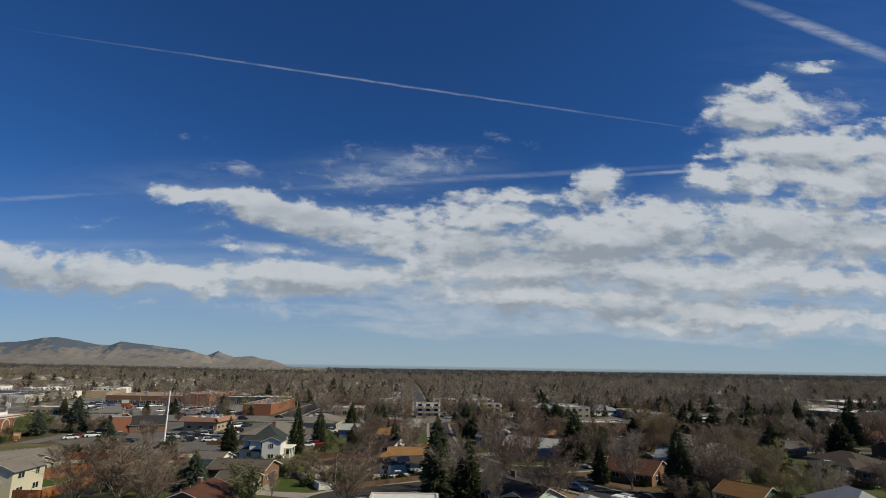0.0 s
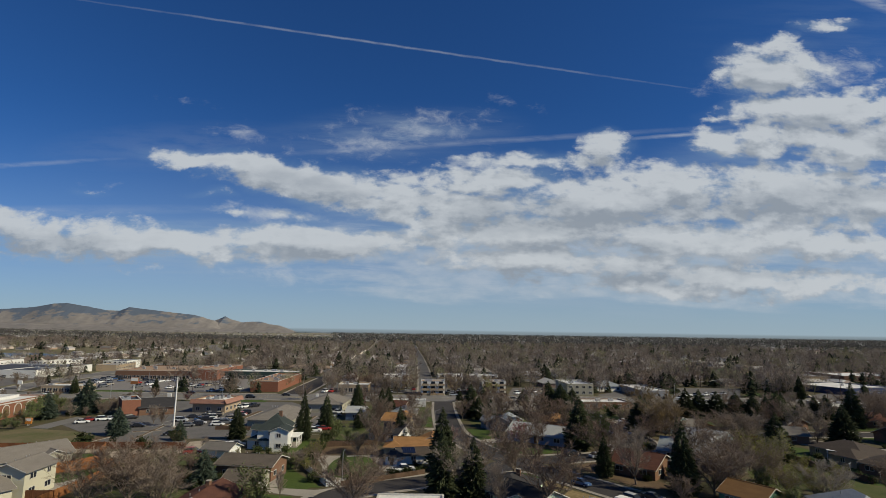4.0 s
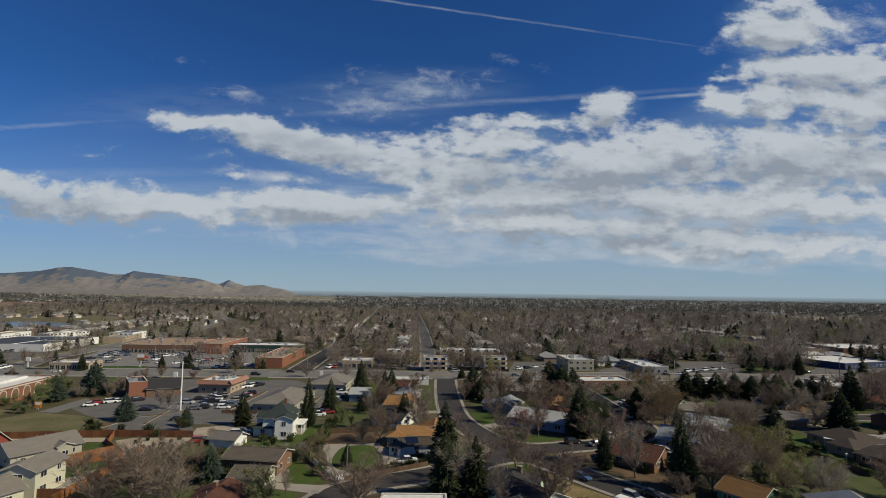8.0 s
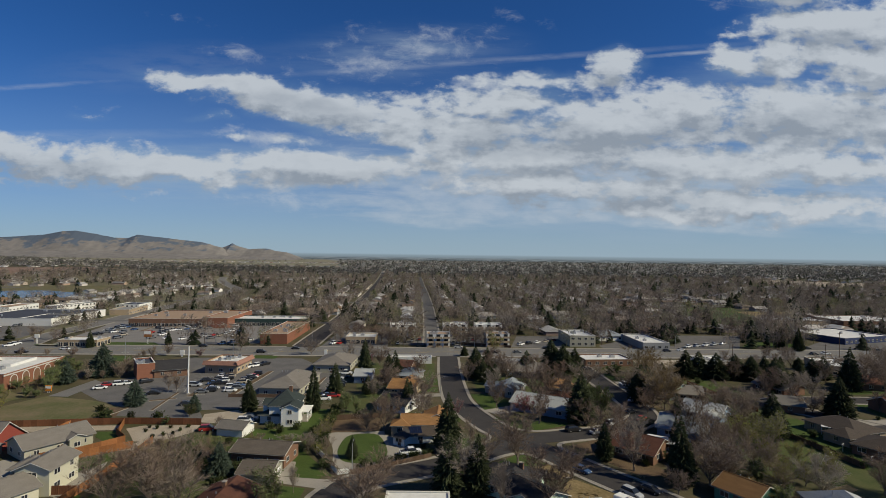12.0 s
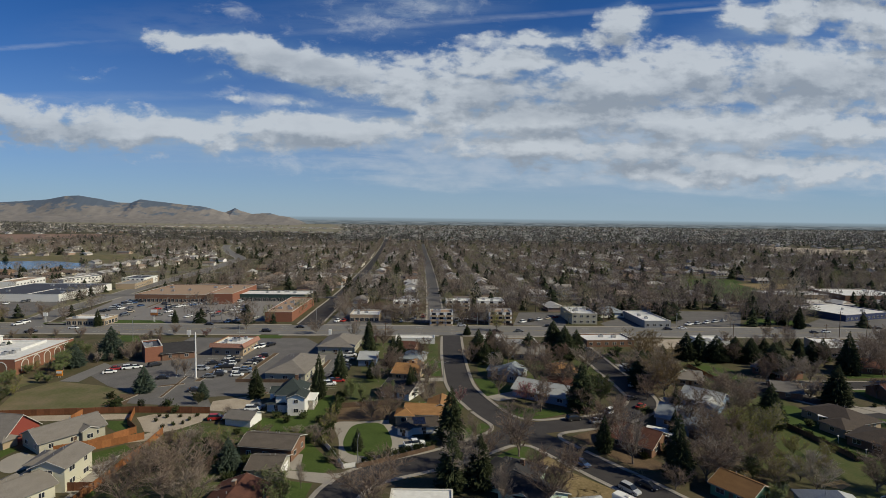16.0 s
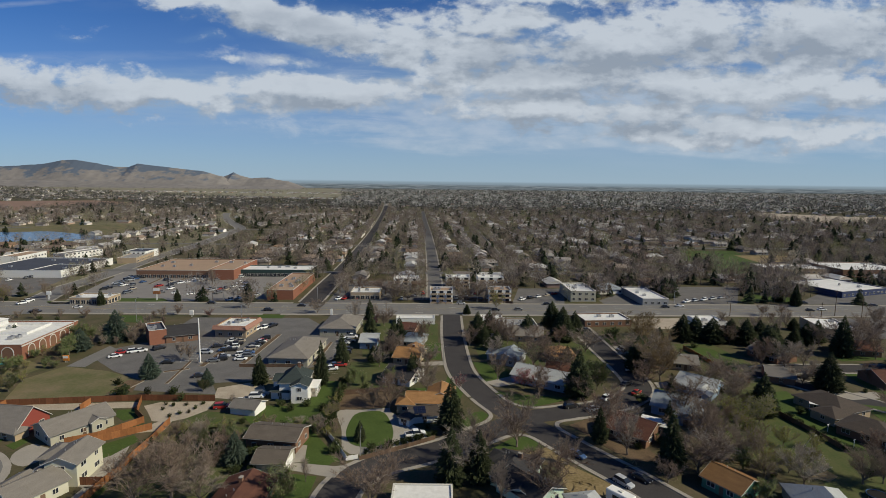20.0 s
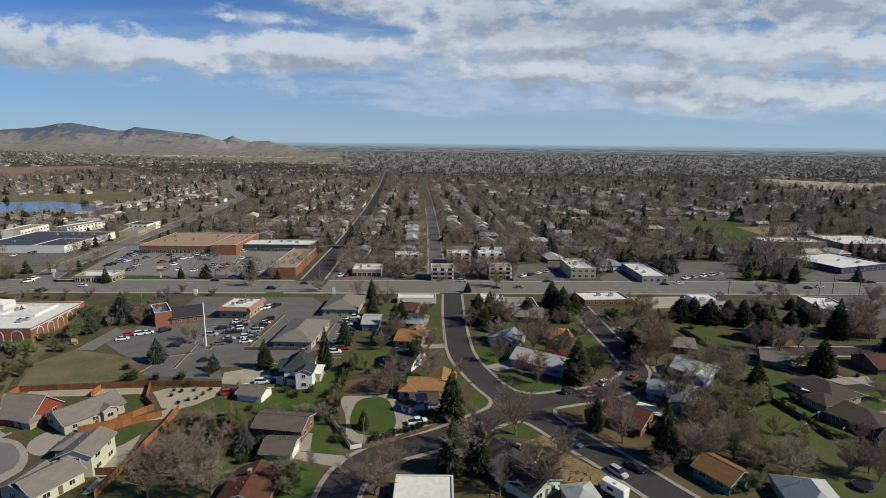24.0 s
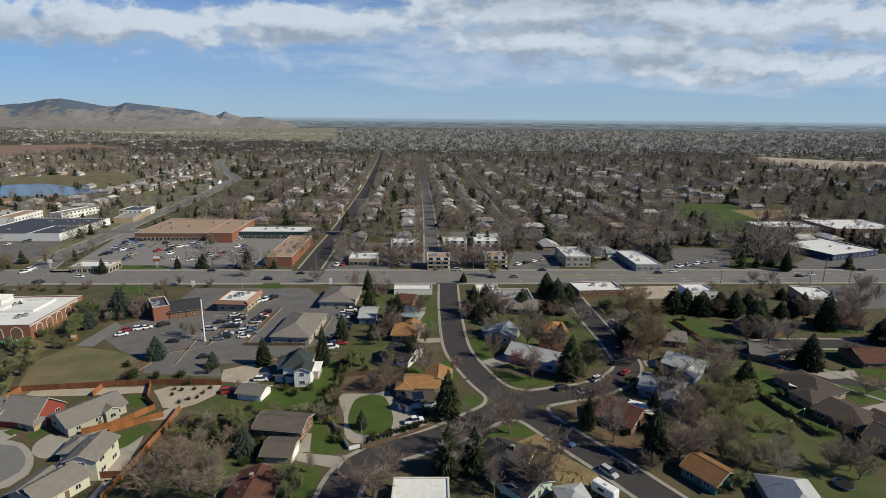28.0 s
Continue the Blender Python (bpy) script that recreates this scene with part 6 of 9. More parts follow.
patch('cul_de_sac', [(-106.5, 112.2), (-114.1, 123.2), (-110.8, 128.0), (-104.0, 126.6), (-97.0, 120.6), (-93.7, 114.0), (-95.0, 109.6), (-98.3, 108.2)], 0.02, MAT['concrete'], 'pale concrete ring and drives round a cul-de-sac', round_step=2.5)
patch('cul_de_sac_road', [(-107.8, 112.3), (-113.1, 122.0), (-109.4, 126.3), (-104.6, 125.4), (-98.6, 120.1), (-96.4, 115.1), (-97.5, 112.0), (-99.5, 109.7)], 0.05, MAT['old_asphalt'], 'tan-grey worn asphalt turning circle', round_step=2.5)
patch('drive', [(-98.5, 122.2), (-100.8, 126.6), (-99.4, 130.9), (-93.9, 128.7), (-90.2, 132.3), (-85.6, 133.3), (-87.4, 129.6), (-89.4, 126.1), (-91.8, 122.8), (-93.9, 120.0)], 0.03, MAT['concrete'], 'pale concrete driveway at the cul-de-sac', round_step=1.5)
patch('drive', [(-119.7, 132.1), (-111.7, 133.3), (-108.3, 130.5), (-109.8, 126.8), (-116.0, 125.7)], 0.03, MAT['concrete'], 'pale concrete driveway')
patch('lawn', [(-113.0, 132.0), (-110.3, 135.4), (-107.8, 134.0), (-109.4, 130.0)], 0.045, MAT['lawn'], 'small green front lawn')
patch('lawn', [(-105.7, 130.0), (-104.0, 133.9), (-101.5, 132.5), (-102.0, 127.9)], 0.045, MAT['lawn'], 'small green front lawn')
patch('lot', [(-231.9, 398.1), (-214.6, 404.6), (-183.8, 411.6), (-136.5, 412.2), (-90.9, 412.8), (-79.0, 385.5), (-88.2, 300.0), (-144.5, 290.5), (-166.3, 288.3), (-198.2, 288.3), (-213.9, 365.6)], 0.02, MAT['mall_asphalt'], 'large grey shopping centre parking lot')
patch('lawn', [(-207.2, 290.6), (-177.4, 299.9), (-148.9, 299.9), (-142.5, 292.8), (-170.9, 288.3), (-202.0, 285.0)], 0.05, MAT['lawn'], 'green verge along the wide road')
patch('lot', [(-310.0, 393.0), (-248.2, 378.1), (-230.0, 312.4), (-240.0, 299.9)], 0.02, MAT['lot_asphalt'], 'grey parking lot before a long white store')
patch('lot', [(-55.7, 290.4), (-54.5, 358.1), (-23.6, 358.3), (-19.4, 290.4)], 0.02, MAT['lot_asphalt'], 'asphalt lot beside a small flat store')
patch('lot', [(-16.7, 300.0), (11.2, 355.1), (48.2, 342.2), (48.3, 293.9)], 0.02, MAT['lot_asphalt'], 'asphalt lot among the apartment blocks')
patch('lot', [(48.3, 293.9), (58.3, 334.4), (87.9, 334.6), (76.9, 290.3)], 0.02, MAT['lot_asphalt'], 'pale asphalt forecourt')
patch('lot', [(99.4, 300.0), (126.1, 327.2), (143.3, 300.0), (139.0, 290.3), (99.6, 290.3)], 0.02, MAT['lot_asphalt'], 'asphalt lot between low stores')
patch('lot', [(162.5, 342.8), (207.1, 343.0), (176.7, 292.6), (140.0, 292.7)], 0.02, MAT['lot_asphalt'], 'asphalt lot between shops')
patch('lot', [(198.0, 261.1), (243.1, 260.9), (213.2, 226.4), (192.1, 222.9), (196.8, 247.1)], 0.02, MAT['lot_asphalt'], 'grey asphalt yard beside a workshop')
patch('yard', [(102.6, 258.6), (131.5, 260.4), (120.8, 240.7), (99.5, 239.1)], 0.02, MAT['gravel'], 'bare tan gravel lot by the wide road')
patch('lot', [(210.2, 292.6), (252.6, 327.6), (313.4, 327.8), (281.5, 292.6)], 0.02, MAT['lot_asphalt'], 'asphalt lot before the long store')
patch('lawn', [(240.4, 535.8), (315.6, 537.8), (287.4, 440.2), (256.7, 391.0), (223.5, 394.9)], 0.05, MAT['lawn'], 'flat green school playing field')
patch('field', [(296.3, 501.9), (357.9, 503.3), (340.2, 477.5), (290.7, 445.4)], 0.1, MAT['straw'], 'tan dirt ball field')
patch('lawn', [(182.6, 300.0), (199.5, 320.2), (222.3, 310.5), (215.2, 297.5)], 0.04, MAT['lawn'], 'green lawn by the wide road')
patch('lawn', [(-542.0, 701.5), (-525.6, 772.4), (-451.1, 792.6), (-393.1, 757.3), (-350.9, 674.0), (-382.0, 644.6), (-461.8, 686.7), (-515.6, 666.5)], 0.1, MAT['dry_lawn'], 'yellow-green grass bank along the lake')
patch('lake', [(-716.2, 668.9), (-515.6, 666.5), (-488.6, 685.5), (-440.4, 664.2), (-398.0, 638.6), (-370.1, 629.4), (-362.7, 600.4), (-375.6, 581.9), (-412.9, 576.3), (-440.8, 566.9), (-592.6, 550.0)], 0.15, MAT['water'], 'calm blue lake water beyond the rooftops', round_step=12.0)
patch('field', [(824.6, 1333.8), (891.2, 1241.9), (949.7, 1177.6), (1088.4, 1157.5), (902.1, 956.1), (728.7, 966.6), (702.2, 1093.7)], 0.3, MAT['gravel'], 'pale tan open field among far woods')
patch('field', [(-1232.8, 1432.9), (-1188.9, 1562.0), (-1017.2, 1662.0), (-770.7, 1503.3), (-820.8, 1337.4), (-843.0, 1101.9)], 0.3, MAT['red_field'], 'red-brown bare field beyond the houses')

patch('drive', [(77.2, 213.5), (88.0, 214.5), (88.2, 205.5), (77.0, 203.2)], 0.05, MAT['concrete'], 'wide pale concrete driveway with a parked car')
patch('lawn', [(77.2, 227.5), (83.8, 229.0), (85.4, 216.3), (77.2, 215.2)], 0.045, MAT['lawn'], 'square green front lawn beside a hedge')
patch('drive', [(77.4, 172.8), (84.2, 173.2), (83.9, 168.0), (76.8, 168.2)], 0.05, MAT['concrete'], 'pale concrete driveway before a blue house')
patch('lawn', [(76.6, 166.9), (83.9, 167.4), (83.0, 161.4), (75.6, 160.6)], 0.045, MAT['lawn'], 'green front lawn before a blue house')
patch('yard', [(72.6, 149.4), (82.3, 151.0), (82.5, 143.5), (79.5, 142.5)], 0.043, MAT['gravel'], 'pale rubble and broken stone in a yard')
patch('lawn', [(0.2, 217.5), (6.0, 216.6), (6.2, 206.5), (0.2, 205.6)], 0.05, MAT['lawn'], 'bright green front lawn by the street')

# ---- houses along the near streets ----
house(-93.9, 129.2, 55.1, 14.9, 10.0, he=3.2, ridge='a', roof='warm_grey', wall='beige', windows='sew', vents=4, wings=[(9, -1.2, 3.4, 4, 3.4, 'p', False)], label='beige one-storey house with long grey shingle roof behind a cedar fence')
house(-105.1, 132.9, 80.9, 10.1, 11.0, he=2.7, ridge='p', roof='warm_grey', wall='red', rise=4.2, windows='se', vents=3, label='barn-red sided house with grey gable roof by the cul-de-sac')
house(-111.7, 134.2, -18.2, 7.4, 3.5, he=2.5, ridge='a', roof='warm_grey', wall='tan', rise=0.9, windows='s', hip=True, vents=0, label='tan porch wing with low grey roof at the cul-de-sac')
house(-75.9, 111.4, 91.2, 9.5, 6.8, he=5.6, ridge='a', roof='warm_grey', wall='cream', storeys=2, windows='sew', vents=3, door='e', label='two-storey cream sided house with grey roof and patio')
house(-88.8, 118.1, 4.9, 5.8, 7.0, he=3.2, ridge='a', roof='warm_grey', wall='beige', windows='s', hip=True, label='beige garage wing with grey gable roof facing the cul-de-sac')
house(-86.6, 111.5, -9.0, 5.8, 8.0, he=3.2, ridge='p', roof='warm_grey', wall='beige', windows='s', label='beige house wing with grey front gable')
house(-81.4, 100.5, 62.9, 10.3, 9.0, he=3.2, ridge='a', roof='warm_grey', wall='cream', windows='sew', label='cream sided house with long grey gable roof and patio')
house(-90.1, 103.5, -11.5, 5.5, 8.0, he=3.2, ridge='p', roof='warm_grey', wall='beige', windows='s', label='beige house with grey gable roof at the cul-de-sac')
house(-124.6, 135.3, -10.4, 8.8, 10.0, he=3.2, ridge='a', roof='warm_grey', wall='beige', windows='s', label='beige house with grey shingle roof past the cul-de-sac')
house(-45.0, 127.5, -9.3, 13.0, 8.5, he=3.5, ridge='a', roof='brown_grey', wall='brick', windows='se', vents=3, rise=1.4, label='split-level house with brown-grey shingle roof and white gable')
house(-39.8, 116.7, -4.8, 7.2, 7.5, he=2.8, ridge='a', roof='brown_grey', wall='beige', windows='e', garage='e', rise=1.3, door='n', label='detached garage with brown-grey gable roof by a driveway')
house(-33.4, 98.1, 86.0, 11.5, 10.0, he=2.9, ridge='a', roof='red_brown', wall='brick', windows='se', chimney=True, rise=1.9, label='brick house with dark red-brown shingle roof')
house(-56.4, 148.3, -13.5, 7.7, 6.0, he=2.4, ridge='a', roof='grey', wall='white', windows='e', garage='e', rise=1.2, door='n', label='small white garage with grey gable roof')
house(-45.2, 158.6, 1.4, 8.1, 10.0, he=5.8, ridge='a', roof='green', wall='white', storeys=2, hip=True, windows='sew', rise=3.3, chimney=True, wings=[(4.2, -3.2, 5, 6, 5.6, 'p', False), (-2.6, 3.5, 4, 6, 5.0, 'a', False)], label='two-storey white farmhouse with dark green hip roof and porch')
house(-48.0, 159.1, -9.1, 5.7, 6.0, he=2.8, ridge='a', roof='green', wall='white', windows='s', rise=1.3, hip=True, vents=0, label='low white wing of a farmhouse with dark green roof')
house(-57.5, 189.0, -4.8, 14.4, 25.0, he=3.4, ridge='a', roof='warm_grey', wall='beige', hip=True, windows='se', rise=2.6, category='office', name='office_building', vents=5, label='long office building with grey-brown hip roof and beige walls')
house(-46.7, 227.4, -3.4, 15.1, 22.0, he=3.6, ridge='p', roof='warm_grey', wall='beige', hip=True, windows='se', rise=2.6, category='office', name='office_building', vents=4, label='office building with grey-brown hip roof beside a car park')
house(-27.0, 208.6, -0.9, 6.7, 13.0, he=3.0, ridge='a', roof='light', wall='blue', windows='se', label='blue sided house with pale grey roof')
house(-13.0, 228.7, -12.2, 7.6, 12.0, he=2.8, ridge='a', roof='red_brown', wall='brick', windows='s', label='brick house with red-brown roof near the wide road')
house(-10.9, 211.6, -14.5, 8.4, 12.0, he=2.8, ridge='a', roof='blue_grey', wall='grey', hip=True, windows='s', label='house with pale blue-grey hip roof')
house(-12.5, 191.0, -13.9, 9.6, 13.0, he=2.8, ridge='a', roof='orange', wall='tan', windows='se', chimney=True, wings=[(2, 6, 6, 8, 3.4, 'p', False)], label='house with orange-brown shingle roof and tan walls')
house(-14.8, 173.0, -26.6, 10.3, 11.0, he=2.8, ridge='a', roof='charcoal', wall='white', windows='se', label='white house with dark charcoal gable roof')
house(-6.1, 149.4, -4.3, 10.6, 8.5, he=3.2, ridge='a', roof='orange', wall='tan', windows='e', chimney=False, rise=1.5, wings=[(6, 3.5, 8, 9, 3.3, 'p', False), (-2.5, -1, 5, 6, 3.0, 'a', True)], label='tan house with bright orange-brown roof by a circular drive')
# dark roof colour here holds the spruce's shadow across the near slope
FRONT = house(-4.5, 141.7, 8.7, 7.9, 7.0, he=2.4, ridge='a', roof='dark_brown', wall='white', windows='s', rise=1.1, vents=0, label='low white front wing with solar panels, spruce shadow in its roof colour')
solar_panels(FRONT, 1.2, 7.0, 2.4, 1.1)
house(-7.7, 141.5, -29.5, 3.4, 5.0, he=2.6, ridge='p', roof='charcoal', wall='white', windows='s', rise=1.0, vents=0, hip=True, label='small white front wing with dark gable roof')
house(13.1, 112.1, -29.5, 9.5, 12.0, he=2.8, ridge='a', roof='charcoal', wall='pale_green', hip=True, windows='se', chimney=True, wings=[(7, -4, 5, 6, 2.7, 'p', False), (-2, 5, 6, 6, 2.7, 'a', True)], label='pale green house with dark charcoal hip roof on a corner')
house(22.0, 100.1, 37.4, 9.1, 11.0, he=2.8, ridge='p', roof='charcoal', wall='pale_green', windows='s', label='pale green gabled house with charcoal roof behind bare trees')
house(47.6, 135.3, -45.0, 11.6, 12.0, he=2.7, ridge='a', roof='red_brown', wall='brick', windows='se', label='brick ranch house with red-brown roof and white porch roof')
house(28.7, 173.8, -33.9, 18.7, 11.0, he=2.8, ridge='a', roof='light', wall='blue', windows='se', label='blue-grey house with pale weathered roof behind a blossom tree')
house(24.1, 191.7, -27.3, 9.8, 11.0, he=2.8, ridge='p', roof='blue_grey', wall='grey', windows='se', wings=[(-3, 3, 13, 6, 2.7, 'a', False)], label='grey house with pale blue-grey cross-gable roof')
house(46.2, 192.6, -0.6, 9.7, 11.0, he=2.8, ridge='a', roof='orange', wall='tan', hip=True, windows='s', label='house with orange-brown hip roof among trees')
house(41.4, 176.9, -14.7, 7.9, 10.0, he=2.8, ridge='a', roof='red_brown', wall='brick', windows='s', label='small brick house with dull red-brown roof')
house(66.2, 148.6, -35.3, 12.1, 12.0, he=2.8, ridge='a', roof='blue_grey', wall='blue', windows='se', wings=[(7, -4, 7, 8, 2.7, 'p', False)], label='blue house with weathered pale grey roof')
house(81.4, 166.3, -46.4, 11.7, 11.0, he=2.8, ridge='a', roof='light', wall='blue', windows='se', wings=[(6, -4, 6, 7, 2.7, 'p', False)], label='blue house with pale grey roof and white gable')
house(61.6, 110.4, -58.9, 8.5, 8.5, he=2.8, ridge='a', roof='brown', wall='green', windows='sew', chimney=False, rise=1.8, label='green house with orange-brown shingle roof and white window')
house(30.1, 96.5, 9.0, 6.4, 7.0, he=2.8, ridge='a', roof='light', wall='grey', windows='s', hip=True, label='grey garage with pale hip roof beside a drive')
house(74.4, 92.1, -11.9, 10.6, 15.0, he=2.9, ridge='a', roof='light', wall='grey', hip=True, windows='s', rise=3.0, label='grey house with sun-bleached hip roof among bare trees')
house(114.1, 155.8, -72.1, 14.6, 12.0, he=2.8, ridge='a', roof='dark_brown', wall='tan', hip=True, windows='se', rise=2.2, wings=[(9, -5, 7, 8, 2.7, 'p', True)], label='house with dark grey-brown hip roof and attached garage')
house(111.9, 135.5, -57.8, 13.1, 12.0, he=2.8, ridge='a', roof='dark_brown', wall='brick', hip=True, windows='s', rise=2.2, wings=[(10, 6, 8, 9, 2.8, 'p', True)], label='brick house with mottled brown shingle hip roof')
house(115.7, 121.9, -62.5, 11.0, 11.0, he=2.8, ridge='a', roof='dark_brown', wall='brick', windows='s', label='brick house with dark brown gable roof')
house(151.8, 165.2, -0.8, 14.0, 12.0, he=2.8, ridge='a', roof='red_brown', wall='brick', windows='s', label='brick house with brown roof by a driveway')
house(116.5, 172.6, -24.1, 8.3, 11.0, he=2.8, ridge='a', roof='grey', wall='brick', windows='se', label='brick house with grey roof behind bare trees')
house(166.7, 202.1, -14.3, 13.3, 11.0, he=2.8, ridge='a', roof='red_brown', wall='brick', windows='s', label='brick ranch house with red-brown roof at the cul-de-sac')
house(79.0, 201.7, -62.9, 18.2, 12.0, he=2.8, ridge='a', roof='green', wall='pale_green', windows='s', label='house with dull green roof by a driveway')
house(89.4, 185.5, -17.6, 8.9, 11.0, he=2.8, ridge='a', roof='warm_grey', wall='tan', windows='s', label='tan house with weathered wood roof')
house(127.6, 202.5, -70.3, 12.7, 11.0, he=2.8, ridge='a', roof='warm_grey', wall='brick', windows='s', label='low brick house with grey-brown roof under bare trees')
house(36.7, 219.6, -10.4, 12.2, 12.0, he=3.0, ridge='a', roof='warm_grey', wall='tan', windows='s', label='low apartment house with grey-brown roof near the wide road')

# ---- shops and larger buildings ----
HALL = flat_building(-148.7, 194.2, 92.7, 34.5, 38.0, 6.0, 'flat_white', 'brick_red', 'large red brick hall with arched windows and white flat roof', band='trim', units=5, windows='', category='hall', name='brick_hall')
for i in range(5):
    arch_window(HALL, 5 + i * 6.2, "s", 38, 1, 0.8, 4.0, 2.2)
    arch_window(HALL, 5 + i * 7.0, "w", 38, 1, 0.8, 4.4, 2.2)
bm = bmesh.new()
for d in ((15, 30, 8, 8.4), (15, 30, 21.6, 22), (15, 15.4, 8.4, 21.6), (29.6, 30, 8.4, 21.6)):
    box(bm, *d, 5.5, 6.5)
part("screen_wall", bm, MAT["flat_white"], HALL, "low white wall round the roof plant")
PLANT = box_part("plant_room", (24.5, 32, 26.5, 36, 5.5, 7.8), MAT["flat_white"], HALL, "raised white roof block", bevel=0.1)
link_mesh("roof", [(24.1, 26.1, 7.8), (32.4, 26.1, 7.8), (32.4, 36.4, 7.8), (24.1, 36.4, 7.8), (28.2, 29.8, 9.4), (28.2, 32.8, 9.4)],
          [(0, 1, 4), (1, 2, 5, 4), (2, 3, 5), (3, 0, 4, 5), (3, 2, 1, 0)], MAT["flat_white"], PLANT)
box_part("cornice", (-0.2, 31, -0.25, 0, 5.2, 5.6), MAT["trim"], HALL)
DINER = flat_building(-90.5, 224.5, -5.3, 13.4, 15.0, 5.0, 'flat_white', 'tan', 'tan restaurant with red-tiled edge and white flat roof', band='brick_red', units=5, windows='se', category='restaurant', name='restaurant')
for run in ([(-0.9, -1.0), (13.4, -1.0), (13.4, 0.05), (-0.9, 0.05)], [(14.4, -1.0), (14.4, 15.9), (13.35, 15.9), (13.35, -1.0)]):
    foot, head = run[:2], run[2:]
    top = [(*q, 3.7) for q in foot] + [(*q, 5.25) for q in head]
    link_mesh("tiled_skirt", slab(top, 0.15), BOX_FACES, ROOF["terracotta"], DINER, "sloped terracotta tile skirt")
for k in range(20):
    x = -0.6 + k * 0.69
    link_mesh("tile_rib", slab([(x, -1.02, 3.78), (x + 0.16, -1.02, 3.78), (x + 0.16, 0.04, 5.33), (x, 0.04, 5.33)], 0.1), BOX_FACES, ROOF["terracotta"], DINER)
flat_building(-112.0, 212.5, 32.7, 6.3, 14.0, 6.0, 'flat_dark', 'brick_red', 'tall brick bank block with dark flat roof', units=3, windows='', category='bank', name='bank_building')
house(-106.8, 215.3, 23.6, 12.0, 14.0, he=3.2, ridge='a', roof='charcoal', wall='brick', windows='se', name='bank_building', category='bank', label='low brick bank with dark roof and drive-through')
flat_building(-7.3, 95.5, -1.4, 12.6, 12.0, 2.7, 'flat_white', 'white', 'flat-roofed house with bright white membrane roof', parapet=0.15, units=0, windows='se', category='house', name='flat_roof_house')
flat_building(-90.5, 298.2, 0.0, 14.8, 58.0, 5.5, 'flat_tan', 'brick_red', 'long brick shop row with tan gravel roof', units=9, windows='', category='shop row', name='shop_row')
flat_building(-197.3, 362.8, 0.0, 48.0, 55.0, 5.4, 'flat_tan', 'brick_brown', 'big brick supermarket with wide tan flat roof', units=6, windows='s', category='supermarket', name='supermarket', glass_front=True)
flat_building(-146.9, 357.6, 0.0, 16.8, 50.0, 7.0, 'flat_tan', 'brick_red', 'tall orange-red brick block of the shopping centre', units=2, windows='', category='supermarket', name='supermarket')
flat_building(-136.8, 371.0, 0.0, 55.4, 20.0, 5.0, 'flat_white', 'dark_teal', 'long shop row with dark green canopy and white roof edge', units=5, windows='s', category='shop row', name='shop_row', glass_front=True)
flat_building(-307.6, 361.7, 0.0, 60.7, 60.0, 5.0, 'flat_dark', 'white', 'very long white-walled store with dark flat roof', units=6, windows='', category='store', name='store')
flat_building(-247.6, 363.2, 89.8, 27.7, 22.0, 4.8, 'flat_dark', 'white', 'white angled wing of a long store', units=1, windows='', category='store', name='store')
flat_building(-190.5, 284.2, 0.0, 20.0, 12.0, 3.7, 'flat_white', 'tan', 'small white drive-in restaurant with red stripe', units=2, windows='se', category='restaurant', name='restaurant', glass_front=True)
flat_building(-43.6, 299.4, 0.0, 16.5, 16.0, 4.2, 'flat_white', 'tan', 'small store with white flat roof and dark canopy', units=3, windows='s', category='store', name='store', glass_front=True)
balconies(flat_building(-20.9, 327.1, 0.0, 15.6, 12.0, 7.2, 'flat_white', 'white', 'three-storey cream apartment block with balconies and flat roof', units=2, windows='ew', storeys=3, category='apartment block', name='apartment_block'), 15.6, 3, 7.2, 3)
balconies(flat_building(11.9, 332.2, 0.0, 15.2, 12.0, 7.2, 'flat_white', 'white', 'three-storey cream apartment block with balconies and flat roof', units=2, windows='ew', storeys=3, category='apartment block', name='apartment_block'), 15.2, 3, 7.2, 3)
balconies(flat_building(32.2, 332.3, 0.0, 16.7, 12.0, 7.2, 'flat_white', 'white', 'three-storey cream apartment block with balconies and flat roof', units=2, windows='ew', storeys=3, category='apartment block', name='apartment_block'), 16.7, 3, 7.2, 3)
balconies(flat_building(1.6, 290.6, 0.0, 12.7, 12.0, 7.2, 'flat_tan', 'white', 'three-storey cream apartment block with balconies and flat roof', units=2, windows='ew', storeys=3, category='apartment block', name='apartment_block'), 12.7, 3, 7.2, 3)
balconies(flat_building(34.4, 293.2, 0.0, 12.9, 12.0, 7.2, 'flat_tan', 'white', 'three-storey cream apartment block with balconies and flat roof', units=2, windows='ew', storeys=3, category='apartment block', name='apartment_block'), 12.9, 3, 7.2, 3)
flat_building(82.0, 296.7, 0.0, 14.5, 26.0, 6.2, 'flat_white', 'beige', 'pale two-storey shop with flat white roof and dark windows', units=3, windows='s', storeys=2, category='store', name='store')
flat_building(120.1, 287.9, 0.0, 14.6, 34.0, 3.9, 'flat_white', 'grey', 'dark grey low store with bright white roof', units=2, windows='s', category='store', name='store')
house(105.6, 317.3, 5.6, 15.5, 13.0, he=3.2, ridge='a', roof='blue_grey', wall='white', hip=True, windows='s', name='store', category='store', label='small white store with pale grey hip roof')
flat_building(175.7, 225.3, -11.6, 14.0, 22.0, 4.5, 'flat_white', 'tan', 'low tan workshop with bright white flat roof', units=1, windows='s', category='workshop', name='workshop')
flat_building(74.4, 242.6, 4.3, 22.7, 14.0, 3.2, 'flat_white', 'brick', 'low store with white flat roof by the wide road', units=2, windows='s', category='store', name='store')
